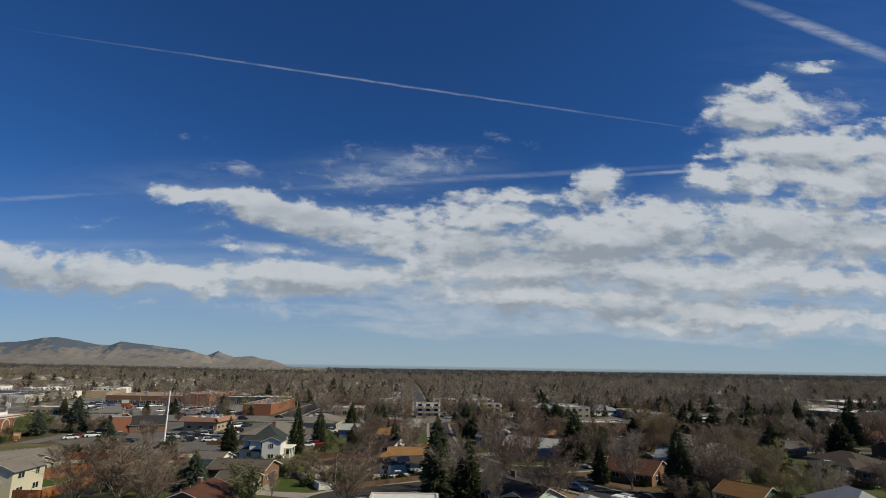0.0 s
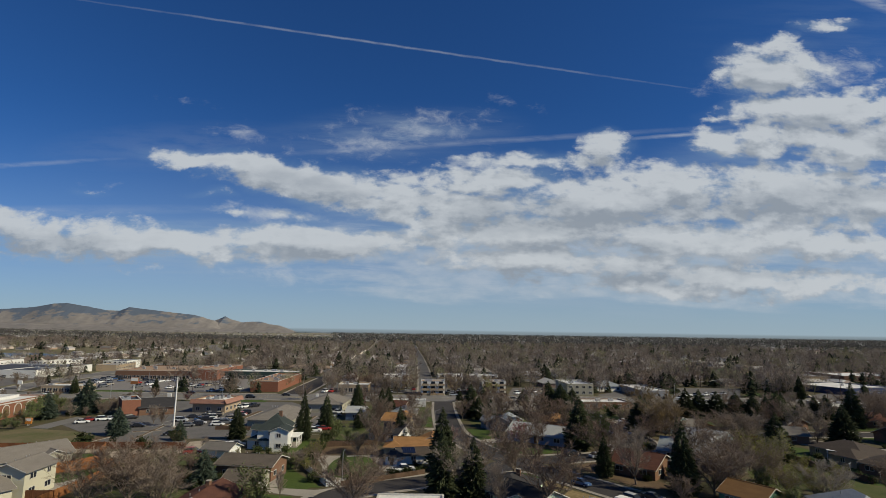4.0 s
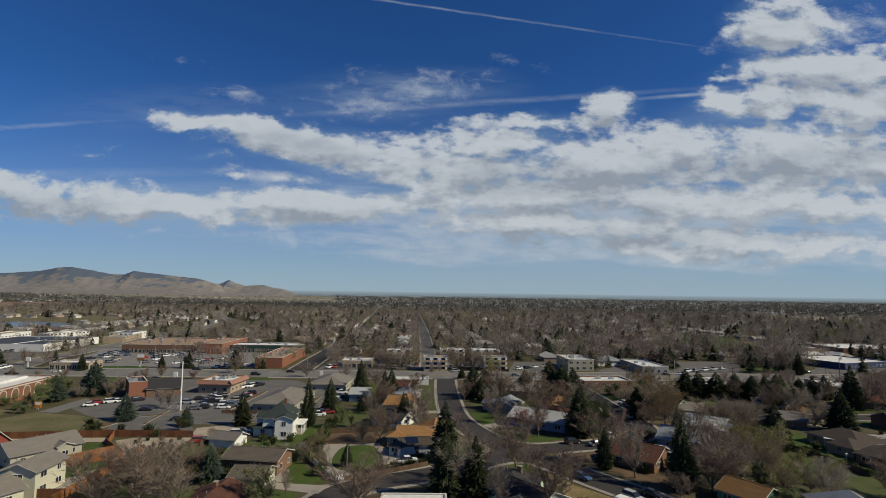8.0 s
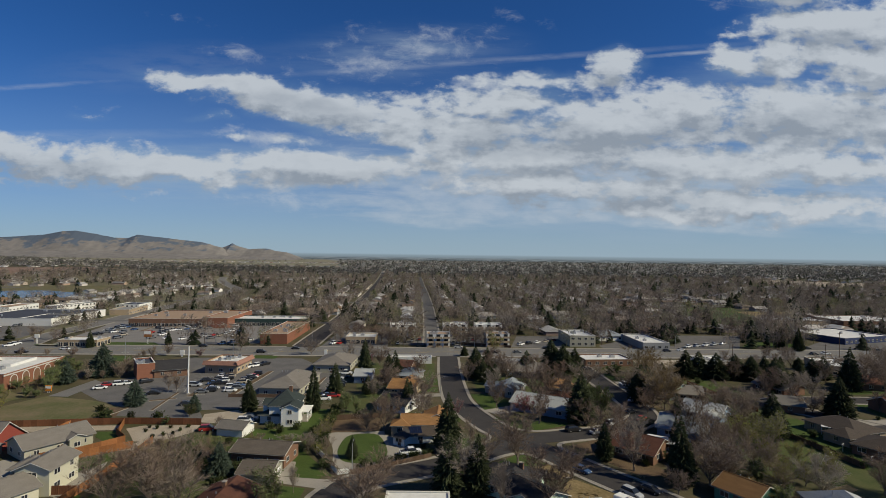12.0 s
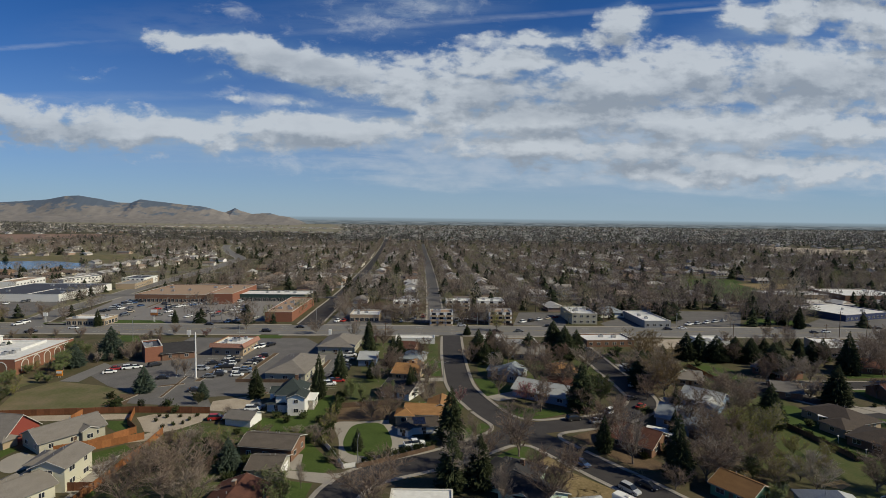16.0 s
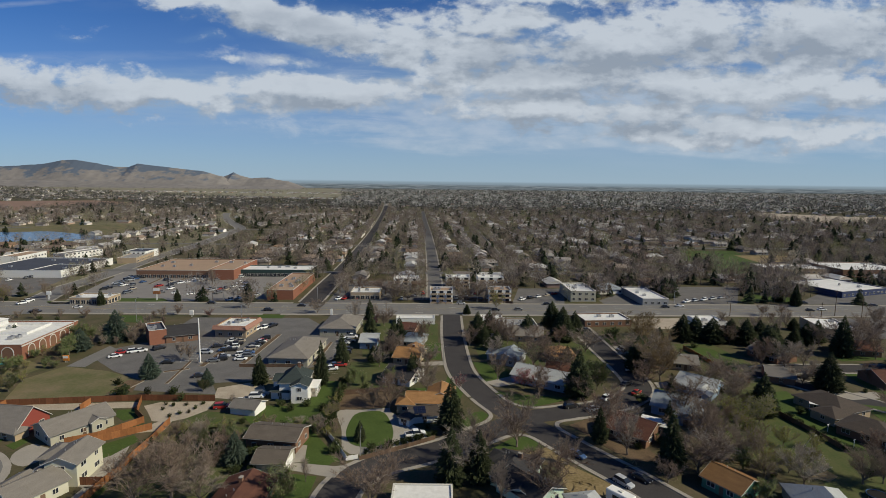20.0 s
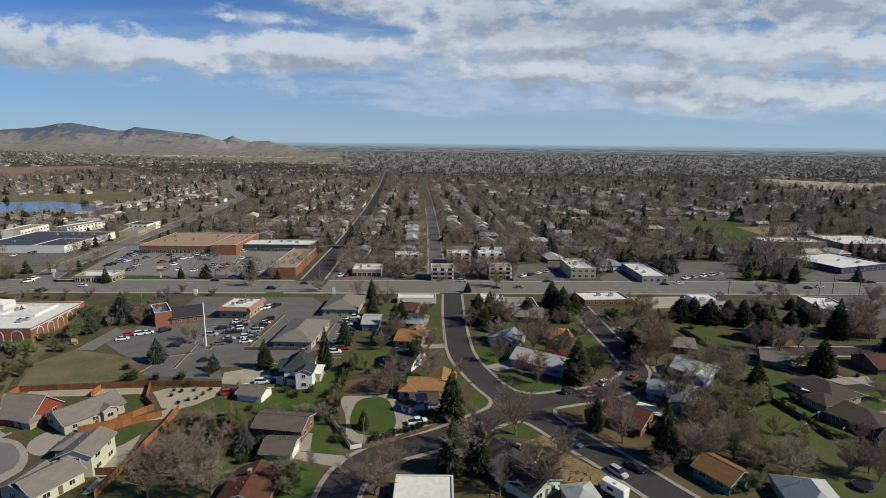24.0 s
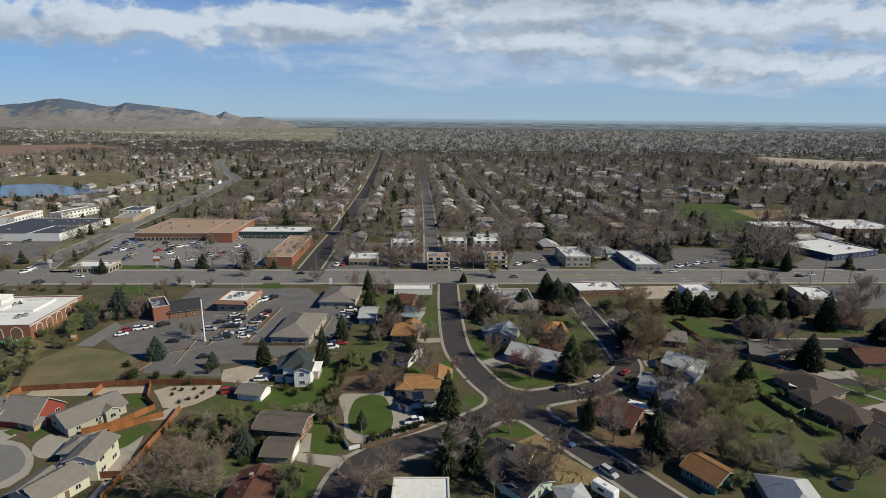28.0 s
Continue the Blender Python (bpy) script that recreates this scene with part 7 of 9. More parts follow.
flat_building(127.3, 238.0, 3.6, 12.8, 12.0, 4.0, 'flat_white', 'white', 'low white shop with flat roof behind conifers', units=1, windows='s', category='store', name='store')
flat_building(25.1, 239.8, -0.5, 10.7, 12.0, 3.6, 'flat_white', 'white', 'low building with white carport roofs', units=0, windows='', category='store', name='store')
flat_building(32.9, 228.6, -0.3, 16.7, 16.0, 3.8, 'flat_grey', 'tan', 'low brown apartment building with grey flat roof', units=2, windows='s', category='apartment block', name='apartment_block')
flat_building(-14.7, 246.8, -0.3, 18.5, 7.0, 2.8, 'flat_white', 'white', 'low white carport by the wide road', units=0, windows='', category='store', name='store')
flat_building(251.4, 310.1, 18.6, 42.8, 36.0, 3.9, 'flat_white', 'navy', 'wide store with dark blue front and white roof', units=2, windows='s', category='store', name='store')
flat_building(260.7, 395.0, 0.0, 56.2, 24.0, 4.5, 'flat_white', 'tan', 'low school building with white flat roofs', units=6, windows='s', category='school', name='school_building')
flat_building(308.3, 381.7, 0.0, 53.0, 40.0, 6.0, 'flat_white', 'brick', 'school wing with white flat roof', units=4, windows='s', category='school', name='school_building')
flat_building(-295.2, 438.8, 74.3, 36.2, 12.0, 5.5, 'flat_grey', 'white', 'long white apartment block with grey roof by the lake', units=0, windows='sn', storeys=2, category='apartment block', name='apartment_block')
flat_building(-232.2, 427.5, 98.6, 54.2, 14.0, 4.5, 'flat_grey', 'tan', 'white apartment block with dark roof by the avenue', units=0, windows='se', storeys=2, category='apartment block', name='apartment_block')
flat_building(-257.2, 453.4, 0.0, 18.9, 22.0, 6.0, 'flat_dark', 'white', 'low dark-roofed apartment block', units=1, windows='s', storeys=2, category='apartment block', name='apartment_block')
flat_building(-312.7, 412.2, 93.4, 34.0, 14.0, 7.0, 'flat_tan', 'white', 'pale apartment block with tan roof', units=0, windows='se', storeys=2, category='apartment block', name='apartment_block')

# ---- car park lines and islands ----
stall_lines(-69.6, 193.9, 84.2, 11, depth=5.2)
stall_lines(-76.6, 190.8, 88.9, 11, depth=5.2)
stall_lines(-86.8, 194.1, 85.0, 9, depth=5.2)
stall_lines(-30.9, 180.7, 93.4, 17, depth=5.2)
stall_lines(-96.0, 191.1, 17.4, 4, depth=5.2)
stall_lines(-191.1, 365.8, 47.9, 12, depth=5.2)
stall_lines(-163.1, 338.0, 46.9, 17, depth=5.2)
stall_lines(-139.4, 307.4, 53.3, 15, depth=5.2)
stall_lines(-200.2, 340.9, 72.9, 10, depth=5.2)
island(-85.0, 171.0, 94.5, 23.2, 1.2)
island(-80.1, 187.8, 86.2, 33.2, 2.2)
island(-66.4, 190.7, 85.6, 38.0, 2.2)
island(-95.7, 166.1, 76.6, 13.4, 2.0)
island(-91.7, 181.5, 23.2, 8.4, 1.5)
island(-55.3, 174.1, 19.1, 13.4, 1.8)
island(-40.7, 189.3, 86.8, 28.5, 1.5)
island(-177.0, 341.0, 95.0, 34.1, 2.0)
island(-163.0, 345.8, 91.6, 33.1, 2.0)
island(-148.6, 350.8, 87.9, 32.1, 2.0)
island(-133.8, 355.8, 84.1, 31.4, 2.0)

# ---- fences ----
fence([(-126.5, 153.5), (-123.8, 154.1), (-106.0, 156.0), (-87.0, 157.9), (-64.3, 157.5)], 1.9, 'shaded_cedar', 'long red-brown cedar board fence along a gravel strip, darkened for its shaded side')
fence([(-123.8, 154.1), (-124.8, 144.6)], 1.9, 'cedar', 'orange-brown cedar board fence')
fence([(-100.3, 150.6), (-100.2, 155.5)], 1.9, 'cedar', 'short cedar board fence')
fence([(-83.3, 149.3), (-86.3, 157.5)], 1.9, 'cedar', 'short dark cedar board fence')
fence([(-91.2, 130.2), (-84.9, 133.6), (-78.0, 142.8)], 1.9, 'cedar', 'cedar board fence along a house')
fence([(-84.3, 131.1), (-73.7, 138.8)], 1.9, 'cedar', 'cedar board fence beside a gravel path')
fence([(-78.0, 142.8), (-83.9, 149.0)], 1.9, 'cedar', 'short cedar board fence')
fence([(-70.7, 142.3), (-70.2, 131.1), (-70.6, 123.5), (-70.4, 117.1), (-70.9, 109.5), (-71.1, 103.9)], 1.9, 'cedar', 'cedar board fence beside a planted slope')
fence([(-78.5, 112.0), (-70.5, 112.3)], 1.9, 'shaded_cedar', 'red-brown cedar board fence between patios')
fence([(-16.1, 122.0), (-7.7, 126.5), (2.3, 132.5)], 1.2, 'old_wood', 'weathered brown picket fence along the street')
fence([(-19.3, 122.0), (-23.0, 129.4), (-27.0, 136.7)], 1.4, 'white_paint', 'white picket fence beside a lawn')
fence([(-19.3, 122.0), (-16.5, 122.9)], 1.2, 'white_paint', 'short white picket fence at the drive')
fence([(-25.8, 137.3), (-27.1, 153.6), (-29.0, 173.7)], 1.6, 'old_wood', 'dark board fence between two lawns')
fence([(-27.1, 161.9), (-11.5, 164.9)], 1.6, 'old_wood', 'brown board fence behind a garden bed')
fence([(103.2, 147.9), (105.5, 134.9), (106.6, 125.0)], 1.5, 'old_wood', 'weathered brown board fence through the back gardens')
fence([(69.9, 144.3), (73.0, 136.1), (75.8, 128.0)], 1.8, 'old_wood', 'dark weathered board fence behind a rubble yard')
fence([(105.3, 209.8), (107.1, 191.8), (110.2, 171.7)], 1.6, 'cedar', 'red-brown board fence beside a side garden')
fence([(-67.5, 187.6), (-44.5, 187.3)], 1.2, 'old_wood', 'low dark weathered board fence')
fence([(21.1, 300.0), (47.8, 290.3)], 1.5, 'old_wood', 'brown fence before the apartment lot')

# ---- conifers and marked trees ----
tree('blue', -93.8, 176.9, 8.9, 1.3)
tree('shrub', -95.1, 162.2, 2.9, 1.45)
tree('shrub', -86.7, 162.0, 2.6, 0.86)
tree('shrub', -79.5, 162.7, 2.9, 0.83)
tree('evergreen', -70.9, 164.9, 4.4, 1.21)
tree('blue', -45.4, 121.1, 8.0, 1.27)
tree('shrub', -40.0, 116.7, 2.2, 0.81)
tree('evergreen', -55.1, 126.9, 7.3, 1.06)
tree('evergreen', -49.7, 130.7, 5.9, 1.00)
tree('leaf', -59.4, 132.3, 5.3, 1.33)
tree('bare', -41.9, 138.2, 3.9, 2.00)
tree('bare', -34.7, 138.1, 4.2, 2.00)
tree('evergreen', -30.5, 136.8, 3.9, 1.31)
tree('evergreen', -29.9, 104.8, 8.8, 1.18)
tree('evergreen', -35.8, 105.9, 4.3, 1.50)
tree('bare', -26.9, 113.0, 5.8, 0.78)
tree('bare', -11.3, 104.4, 11.8, 1.00)
tree('conifer', -17.2, 132.0, 5.9, 1.12)
tree('bare', -11.1, 152.6, 10.0, 1.23)
tree('bare', -16.1, 153.4, 6.8, 1.30)
tree('conifer', 6.6, 137.3, 15.1, 1.03)
tree('conifer', 5.5, 111.9, 13.9, 1.11)
tree('conifer', 11.9, 112.8, 12.6, 1.09)
tree('blossom', 10.5, 166.2, 5.8, 0.96)
tree('blossom', 31.9, 167.5, 7.9, 1.38)
tree('bare', 35.0, 159.3, 11.1, 0.99)
tree('bare', 23.1, 128.5, 13.4, 0.82)
tree('conifer', -4.3, 181.8, 7.5, 1.26)
tree('evergreen', -24.8, 168.4, 8.3, 0.73)
tree('evergreen', -21.2, 170.0, 5.5, 0.77)
tree('conifer', -31.3, 191.3, 11.9, 1.00)
tree('conifer', 48.1, 160.7, 15.5, 1.34)
tree('evergreen', 55.7, 165.9, 10.9, 0.87)
tree('bare', 55.6, 149.7, 8.5, 0.70)
tree('conifer', 80.8, 190.5, 11.7, 1.82)
tree('willow', 80.3, 174.4, 16.3, 1.10)
tree('conifer', 110.9, 222.1, 12.0, 1.71)
tree('conifer', 116.5, 222.1, 11.5, 1.71)
tree('conifer', 122.3, 219.2, 11.3, 2.00)
tree('conifer', 130.4, 219.1, 10.8, 2.00)
tree('conifer', 135.9, 216.2, 10.2, 1.95)
tree('conifer', 133.1, 197.2, 13.6, 1.77)
tree('conifer', 171.6, 238.7, 6.1, 2.00)
tree('bare', 90.5, 150.9, 13.9, 1.17)
tree('bare', 74.3, 145.6, 12.5, 1.11)
tree('leaf', 84.1, 140.8, 9.5, 0.92)
tree('shrub', 80.8, 225.3, 4.8, 1.24)
tree('evergreen', 66.0, 155.0, 3.9, 1.99)
tree('bare', 63.3, 205.2, 9.3, 1.46)
tree('bare', 39.2, 187.3, 15.3, 0.97)
tree('conifer', 58.8, 222.6, 13.1, 2.00)
tree('conifer', 27.8, 231.7, 10.8, 1.49)
tree('leaf', 84.2, 136.8, 10.0, 1.35)
tree('leaf', 78.3, 113.6, 9.5, 1.35)
tree('leaf', 85.1, 115.7, 6.8, 1.33)
tree('leaf', 92.4, 119.0, 5.3, 1.62)
tree('bare', 99.0, 110.9, 9.5, 2.00)
tree('bare', 103.5, 107.7, 7.1, 2.00)
tree('bare', 63.9, 116.1, 11.8, 1.08)
tree('conifer', 98.7, 147.2, 13.2, 1.33)
tree('evergreen', 75.0, 117.0, 6.2, 1.07)
tree('evergreen', 72.7, 104.4, 5.9, 1.03)
tree('shrub', 67.4, 104.9, 2.3, 1.46)
tree('conifer', 45.2, 131.1, 9.7, 1.05)
tree('conifer', 57.6, 116.9, 15.4, 0.92)
tree('bare', 50.1, 124.3, 12.7, 0.70)
tree('bare', 13.3, 121.8, 12.8, 0.79)
tree('bare', 25.1, 103.6, 13.1, 1.20)
tree('bare', 33.9, 119.7, 7.1, 0.88)
tree('bare', 54.7, 111.9, 5.3, 1.39)
tree('conifer', 133.1, 166.2, 13.3, 1.49)
tree('bare', 141.4, 189.6, 9.9, 1.15)
tree('bare', 123.1, 186.5, 12.0, 1.0)
tree('bare', 128.4, 171.6, 6.3, 1.60)
tree('conifer', 165.0, 201.0, 17.0, 1.05)
tree('bare', 169.3, 200.9, 13.3, 1.28)
tree('bare', 189.5, 216.6, 12.7, 1.95)
tree('bare', 151.8, 172.3, 7.1, 1.06)
tree('bare', 139.1, 148.0, 6.2, 1.62)
tree('conifer', 177.0, 187.0, 10.7, 1.98)
tree('conifer', -55.1, 171.2, 10.7, 1.11)
tree('conifer', -34.8, 170.9, 15.3, 0.70)
tree('bare', -1.7, 215.2, 10.1, 1.16)
tree('bare', -1.4, 171.4, 9.3, 0.70)
tree('bare', -122.2, 226.4, 5.6, 1.5)
tree('bare', -130.5, 221.5, 6.0, 1.5)
tree('bare', -92.7, 197.4, 6.5, 0.9)
tree('bare', -88.3, 194.6, 7.0, 0.8)
tree('conifer', -24.4, 225.8, 11.8, 1.15)
tree('bare', 165.4, 214.0, 10.0, 1.45)
tree('bare', 77.7, 201.7, 8.5, 1.40)
tree('bare', 72.7, 170.5, 8.4, 1.23)
tree('bare', 33.4, 214.9, 10.2, 1.29)
tree('evergreen', -12.2, 171.5, 5.9, 0.94)
tree('conifer', -11.4, 215.2, 12.1, 1.15)
tree('bare', 55.3, 214.8, 8.1, 1.49)
tree('conifer', 43.8, 225.4, 10.6, 1.80)
tree('bare', 94.7, 170.2, 10.4, 1.55)
tree('bare', 100.4, 165.7, 10.2, 1.58)
tree('conifer', 65.4, 135.6, 9.6, 0.90)
tree('conifer', -27.9, 255.5, 10.5, 1.00)
tree('conifer', -13.5, 207.9, 12.3, 1.10)
tree('conifer', 21.6, 220.7, 13.0, 1.60)
tree('conifer', 20.4, 266.7, 5.5, 1.60)
tree('conifer', 144.7, 216.2, 8.9, 1.60)
tree('conifer', 161.1, 216.0, 10.2, 1.50)
tree('conifer', 168.6, 219.5, 10.3, 1.50)
tree('conifer', 153.8, 212.7, 8.8, 1.60)
tree('conifer', 98.3, 216.6, 7.7, 1.50)
tree('conifer', 23.9, 213.9, 8.9, 1.50)
tree('conifer', 27.9, 207.4, 8.7, 1.40)
tree('conifer', -19.9, 193.3, 7.0, 1.40)
tree('conifer', 64.0, 128.5, 7.5, 1.20)
tree('conifer', 52.6, 192.5, 7.0, 1.40)
tree('conifer', 58.7, 243.6, 12.7, 1.60)
tree('conifer', 62.9, 239.4, 11.1, 1.60)
tree('conifer', 66.2, 231.4, 10.8, 1.60)
tree('conifer', 142.1, 227.0, 8.8, 1.75)
tree('conifer', 145.7, 223.3, 9.2, 1.75)
tree('conifer', 141.0, 206.3, 12.2, 1.30)
tree('conifer', 76.2, 184.2, 13.4, 1.50)
tree('conifer', 204.9, 300.0, 11.9, 1.20)
tree('conifer', -173.2, 282.8, 9.3, 1.00)
tree('conifer', -137.8, 292.8, 7.8, 1.00)
tree('conifer', 313.5, 411.3, 6.8, 1.10)
tree('conifer', 215.0, 365.4, 9.0, 1.10)
tree('conifer', 223.9, 351.4, 9.0, 1.10)
tree('conifer', -56.4, 385.8, 18.9, 1.10)
tree('conifer', -50.2, 385.8, 16.8, 1.10)
tree('conifer', -5.2, 173.3, 10.6, 0.90)
tree('conifer', 207.0, 287.9, 13.1, 1.00)
tree('blue', -169.9, 219.0, 7.3, 1.20)
tree('blue', -135.2, 206.1, 9.4, 1.40)
tree('blue', -128.7, 218.7, 13.6, 1.30)
tree('blue', -71.7, 169.9, 6.1, 1.20)
tree('blue', -79.5, 162.7, 2.5, 1.00)
tree('blue', -94.4, 162.9, 3.5, 1.10)
tree('bare', 128.4, 216.3, 10.2, 1.20)
tree('bare', 131.8, 186.1, 11.2, 1.20)
tree('bare', 197.7, 226.6, 10.6, 1.50)
tree('bare', -54.0, 107.2, 12.6, 1.30)
tree('bare', -46.9, 105.2, 11.2, 1.20)
tree('bare', -59.8, 103.7, 12.2, 1.30)
tree('bare', -62.5, 117.6, 7.6, 1.20)
tree('bare', -56.5, 119.7, 7.7, 1.10)
tree('bare', -67.2, 113.4, 3.7, 1.00)
tree('bare', 80.9, 216.7, 3.9, 1.00)
tree('bare', 79.5, 181.6, 13.2, 1.20)
tree('bare', -11.4, 198.8, 8.3, 1.00)
tree('bare', 7.6, 288.1, 3.3, 1.00)
tree('bare', 32.0, 293.9, 11.7, 1.20)
tree('bare', -55.9, 267.0, 7.6, 1.20)
tree('bare', -93.8, 277.3, 9.3, 1.10)
tree('bare', -213.5, 299.9, 9.7, 1.20)
tree('bare', -137.6, 341.2, 10.4, 1.20)
tree('bare', 173.9, 266.1, 6.1, 1.30)
tree('bare', 184.6, 266.1, 6.1, 1.40)
tree('bare', -17.2, 188.0, 7.9, 1.00)
tree('leaf', 82.8, 124.2, 9.7, 1.20)
tree('leaf', -64.8, 138.0, 2.6, 1.00)
tree('leaf', 36.5, 277.0, 12.6, 1.00)
tree('leaf', 115.3, 118.6, 4.6, 1.00)
tree('leaf', -228.3, 288.3, 9.3, 1.40)
tree('blossom', -24.4, 242.4, 6.2, 1.40)
tree('blossom', -107.2, 259.5, 4.7, 1.40)
tree('blossom', -137.2, 200.3, 4.6, 1.00)
tree('blossom', 0.9, 193.1, 4.7, 0.80)
tree('willow', 84.8, 181.6, 13.2, 1.20)
tree('willow', 97.6, 227.4, 10.7, 1.20)
tree('willow', 89.6, 216.7, 15.3, 1.10)
tree('shrub', -43.4, 153.9, 2.3, 1.00)
tree('shrub', -31.5, 142.0, 2.1, 1.00)
tree('shrub', -30.5, 150.1, 2.3, 1.00)
tree('shrub', -40.0, 150.3, 2.3, 1.00)
tree('shrub', -56.6, 154.1, 2.3, 1.00)
tree('shrub', -70.5, 130.3, 2.0, 1.00)
tree('shrub', -9.2, 128.1, 2.0, 1.00)
tree('shrub', -5.5, 129.9, 2.0, 1.00)
tree('shrub', -13.7, 127.4, 2.0, 1.00)
tree('shrub', -2.0, 131.2, 2.1, 1.00)
tree('shrub', -77.6, 154.4, 1.1, 1.00)
tree('shrub', -74.8, 158.0, 2.3, 1.00)
tree('shrub', -100.7, 170.4, 2.4, 1.00)
tree('shrub', -22.7, 127.6, 2.0, 1.00)
tree('shrub', 95.5, 163.2, 2.4, 1.00)
tree('shrub', 110.7, 147.7, 2.2, 1.00)
tree('shrub', -41.8, 126.7, 2.0, 1.00)
tree('shrub', -20.0, 165.0, 2.5, 1.00)
tree('shrub', -76.9, 150.9, 1.1, 1.00)
tree('shrub', -75.2, 153.7, 1.1, 1.00)
tree('shrub', -71.5, 154.3, 1.1, 1.00)
tree('shrub', -67.9, 151.8, 1.1, 1.00)
tree('shrub', -70.6, 148.1, 1.1, 1.00)
tree('shrub', -72.6, 146.2, 1.1, 1.00)
tree('shrub', -67.0, 155.0, 1.1, 1.00)
tree('shrub', -68.5, 149.1, 1.1, 1.00)
tree('shrub', 59.9, 132.2, 2.1, 1.00)
tree('shrub', 60.7, 129.4, 2.1, 1.00)
tree('shrub', 54.1, 127.4, 2.0, 1.00)
tree('shrub', 49.5, 134.4, 2.1, 1.00)
tree('shrub', -26.8, 143.4, 2.2, 1.00)
tree('shrub', -35.9, 153.7, 2.3, 1.00)
tree('leaf', 94.3, 141.7, 10.4, 1.20)
tree('leaf', 92.4, 128.3, 6.8, 1.20)
tree('willow', 88.6, 194.0, 14.7, 1.20)
tree('conifer', 73.5, 152.1, 11.4, 0.80)
tree('bare', 47.3, 134.7, 13.4, 1.10)
tree('bare', 76.0, 135.5, 10.0, 1.10)
tree('bare', 171.1, 243.2, 9.0, 0.9)
tree('bare', 151.6, 235.3, 9.0, 0.9)
tree('bare', 138.0, 240.3, 8.5, 0.9)
tree('bare', 0.4, 188.5, 9.5, 1.00)
tree('bare', 46.1, 178.8, 11.4, 1.20)
patch('lawn', [(-68.4, 103.8), (-67.4, 128.4), (-67.1, 138.1), (-53.9, 140.8), (-45.4, 139.1), (-42.5, 121.8), (-44.5, 112.9), (-45.0, 103.3)], 0.03, MAT['rough_grass'], 'shaded green slope planted with trees and bushes')
grove([(-68.4, 103.8), (-67.4, 128.4), (-67.1, 138.1), (-51.3, 137.8), (-42.5, 121.8), (-44.5, 112.9), (-45.0, 103.3)], 14, ['bare', 'shrub', 'shrub', 'bare', 'shrub', 'bare'], 4, 6.5, 1, lots=False)
grove([(-67.4, 128.4), (-67.1, 138.1), (-51.3, 137.8), (-47.0, 129.4)], 8, ['leaf', 'blue', 'leaf'], 3, 5, 21, lots=False)
grove([(84.9, 151.7), (98.5, 151.5), (101.8, 147.9), (84.2, 129.5), (75.2, 135.4)], 6, ['bare', 'leaf', 'leaf', 'shrub', 'bare'], 4, 6.5, 2, lots=False)
grove([(85.0, 130.9), (100.7, 127.8), (93.7, 115.5), (75.4, 111.4)], 5, ['leaf', 'leaf', 'shrub', 'bare'], 3.5, 5.5, 22, lots=False)
grove([(106.0, 126.4), (115.4, 126.2), (109.7, 111.8), (98.0, 107.8), (97.2, 114.3)], 4, ['bare', 'bare', 'shrub'], 5, 7.5, 23, lots=False)
grove([(77.7, 108.3), (70.3, 102.6), (65.1, 102.7), (74.8, 110.4)], 5, ['shrub', 'leaf'], 3, 4, 24, lots=False)
grove([(44.4, 152.4), (80.4, 151.8), (76.5, 106.3), (62.9, 100.9), (55.1, 112.9)], 5, ['bare', 'bare', 'bare', 'bare', 'bare', 'shrub'], 6.5, 10, 3, lots=False)
grove([(7.3, 125.7), (43.4, 125.0), (38.8, 101.4), (7.4, 102.1)], 2, ['bare', 'bare', 'bare', 'bare', 'bare', 'shrub'], 7, 10, 4, lots=False)
grove([(-68.2, 138.7), (-52.3, 138.4), (-43.2, 124.2), (-58.2, 122.1)], 16, ['shrub', 'shrub', 'evergreen'], 2.5, 4, 41, lots=False)
grove([(61.5, 152.1), (66.9, 129.9), (84.3, 119.2), (73.4, 110.4), (61.1, 127.3)], 5, ['shrub', 'shrub', 'bare'], 4, 6, 42, lots=False)
grove([(88.6, 231.2), (135.9, 216.2), (130.6, 171.4), (100.7, 155.2), (69.7, 172.3)], 3, ['bare', 'bare', 'bare', 'bare', 'willow', 'shrub'], 6.5, 10.5, 5, lots=False)
grove([(159.1, 256.4), (238.9, 256.1), (182.4, 190.9), (125.0, 197.3)], 4, ['bare', 'bare', 'bare', 'bare'], 6.5, 10.5, 6, lots=False)
grove([(20.0, 261.8), (90.4, 261.5), (58.9, 163.8), (13.1, 164.5)], 8, ['bare', 'bare', 'bare', 'bare', 'bare', 'shrub'], 6, 10, 7, lots=False)
grove([(-37.7, 262.0), (8.4, 261.8), (5.1, 153.1), (-23.2, 153.5)], 7, ['bare', 'bare', 'bare', 'bare', 'shrub'], 6, 9, 8, lots=False)
grove([(-170.5, 262.6), (-120.2, 262.4), (-116.6, 222.9), (-132.8, 206.2)], 16, ['bare', 'bare', 'bare', 'leaf'], 3.5, 5.5, 9, lots=False)
grove([(-232.4, 267.6), (-178.9, 262.6), (-167.7, 245.0), (-214.3, 245.3)], 16, ['bare', 'shrub'], 3, 5, 10)
grove([(-58.4, 154.1), (-26.7, 153.6), (-21.7, 121.3), (-52.9, 137.8)], 16, ['shrub', 'bare', 'leaf', 'shrub'], 3, 5, 11)
grove([(-154.0, 175.5), (-153.1, 189.7), (-152.3, 200.4), (-140.1, 203.2), (-129.7, 188.4), (-131.8, 170.8), (-126.9, 151.8), (-135.4, 151.9)], 30, ['evergreen', 'evergreen', 'leaf'], 2.8, 4.6, 12, lots=False)
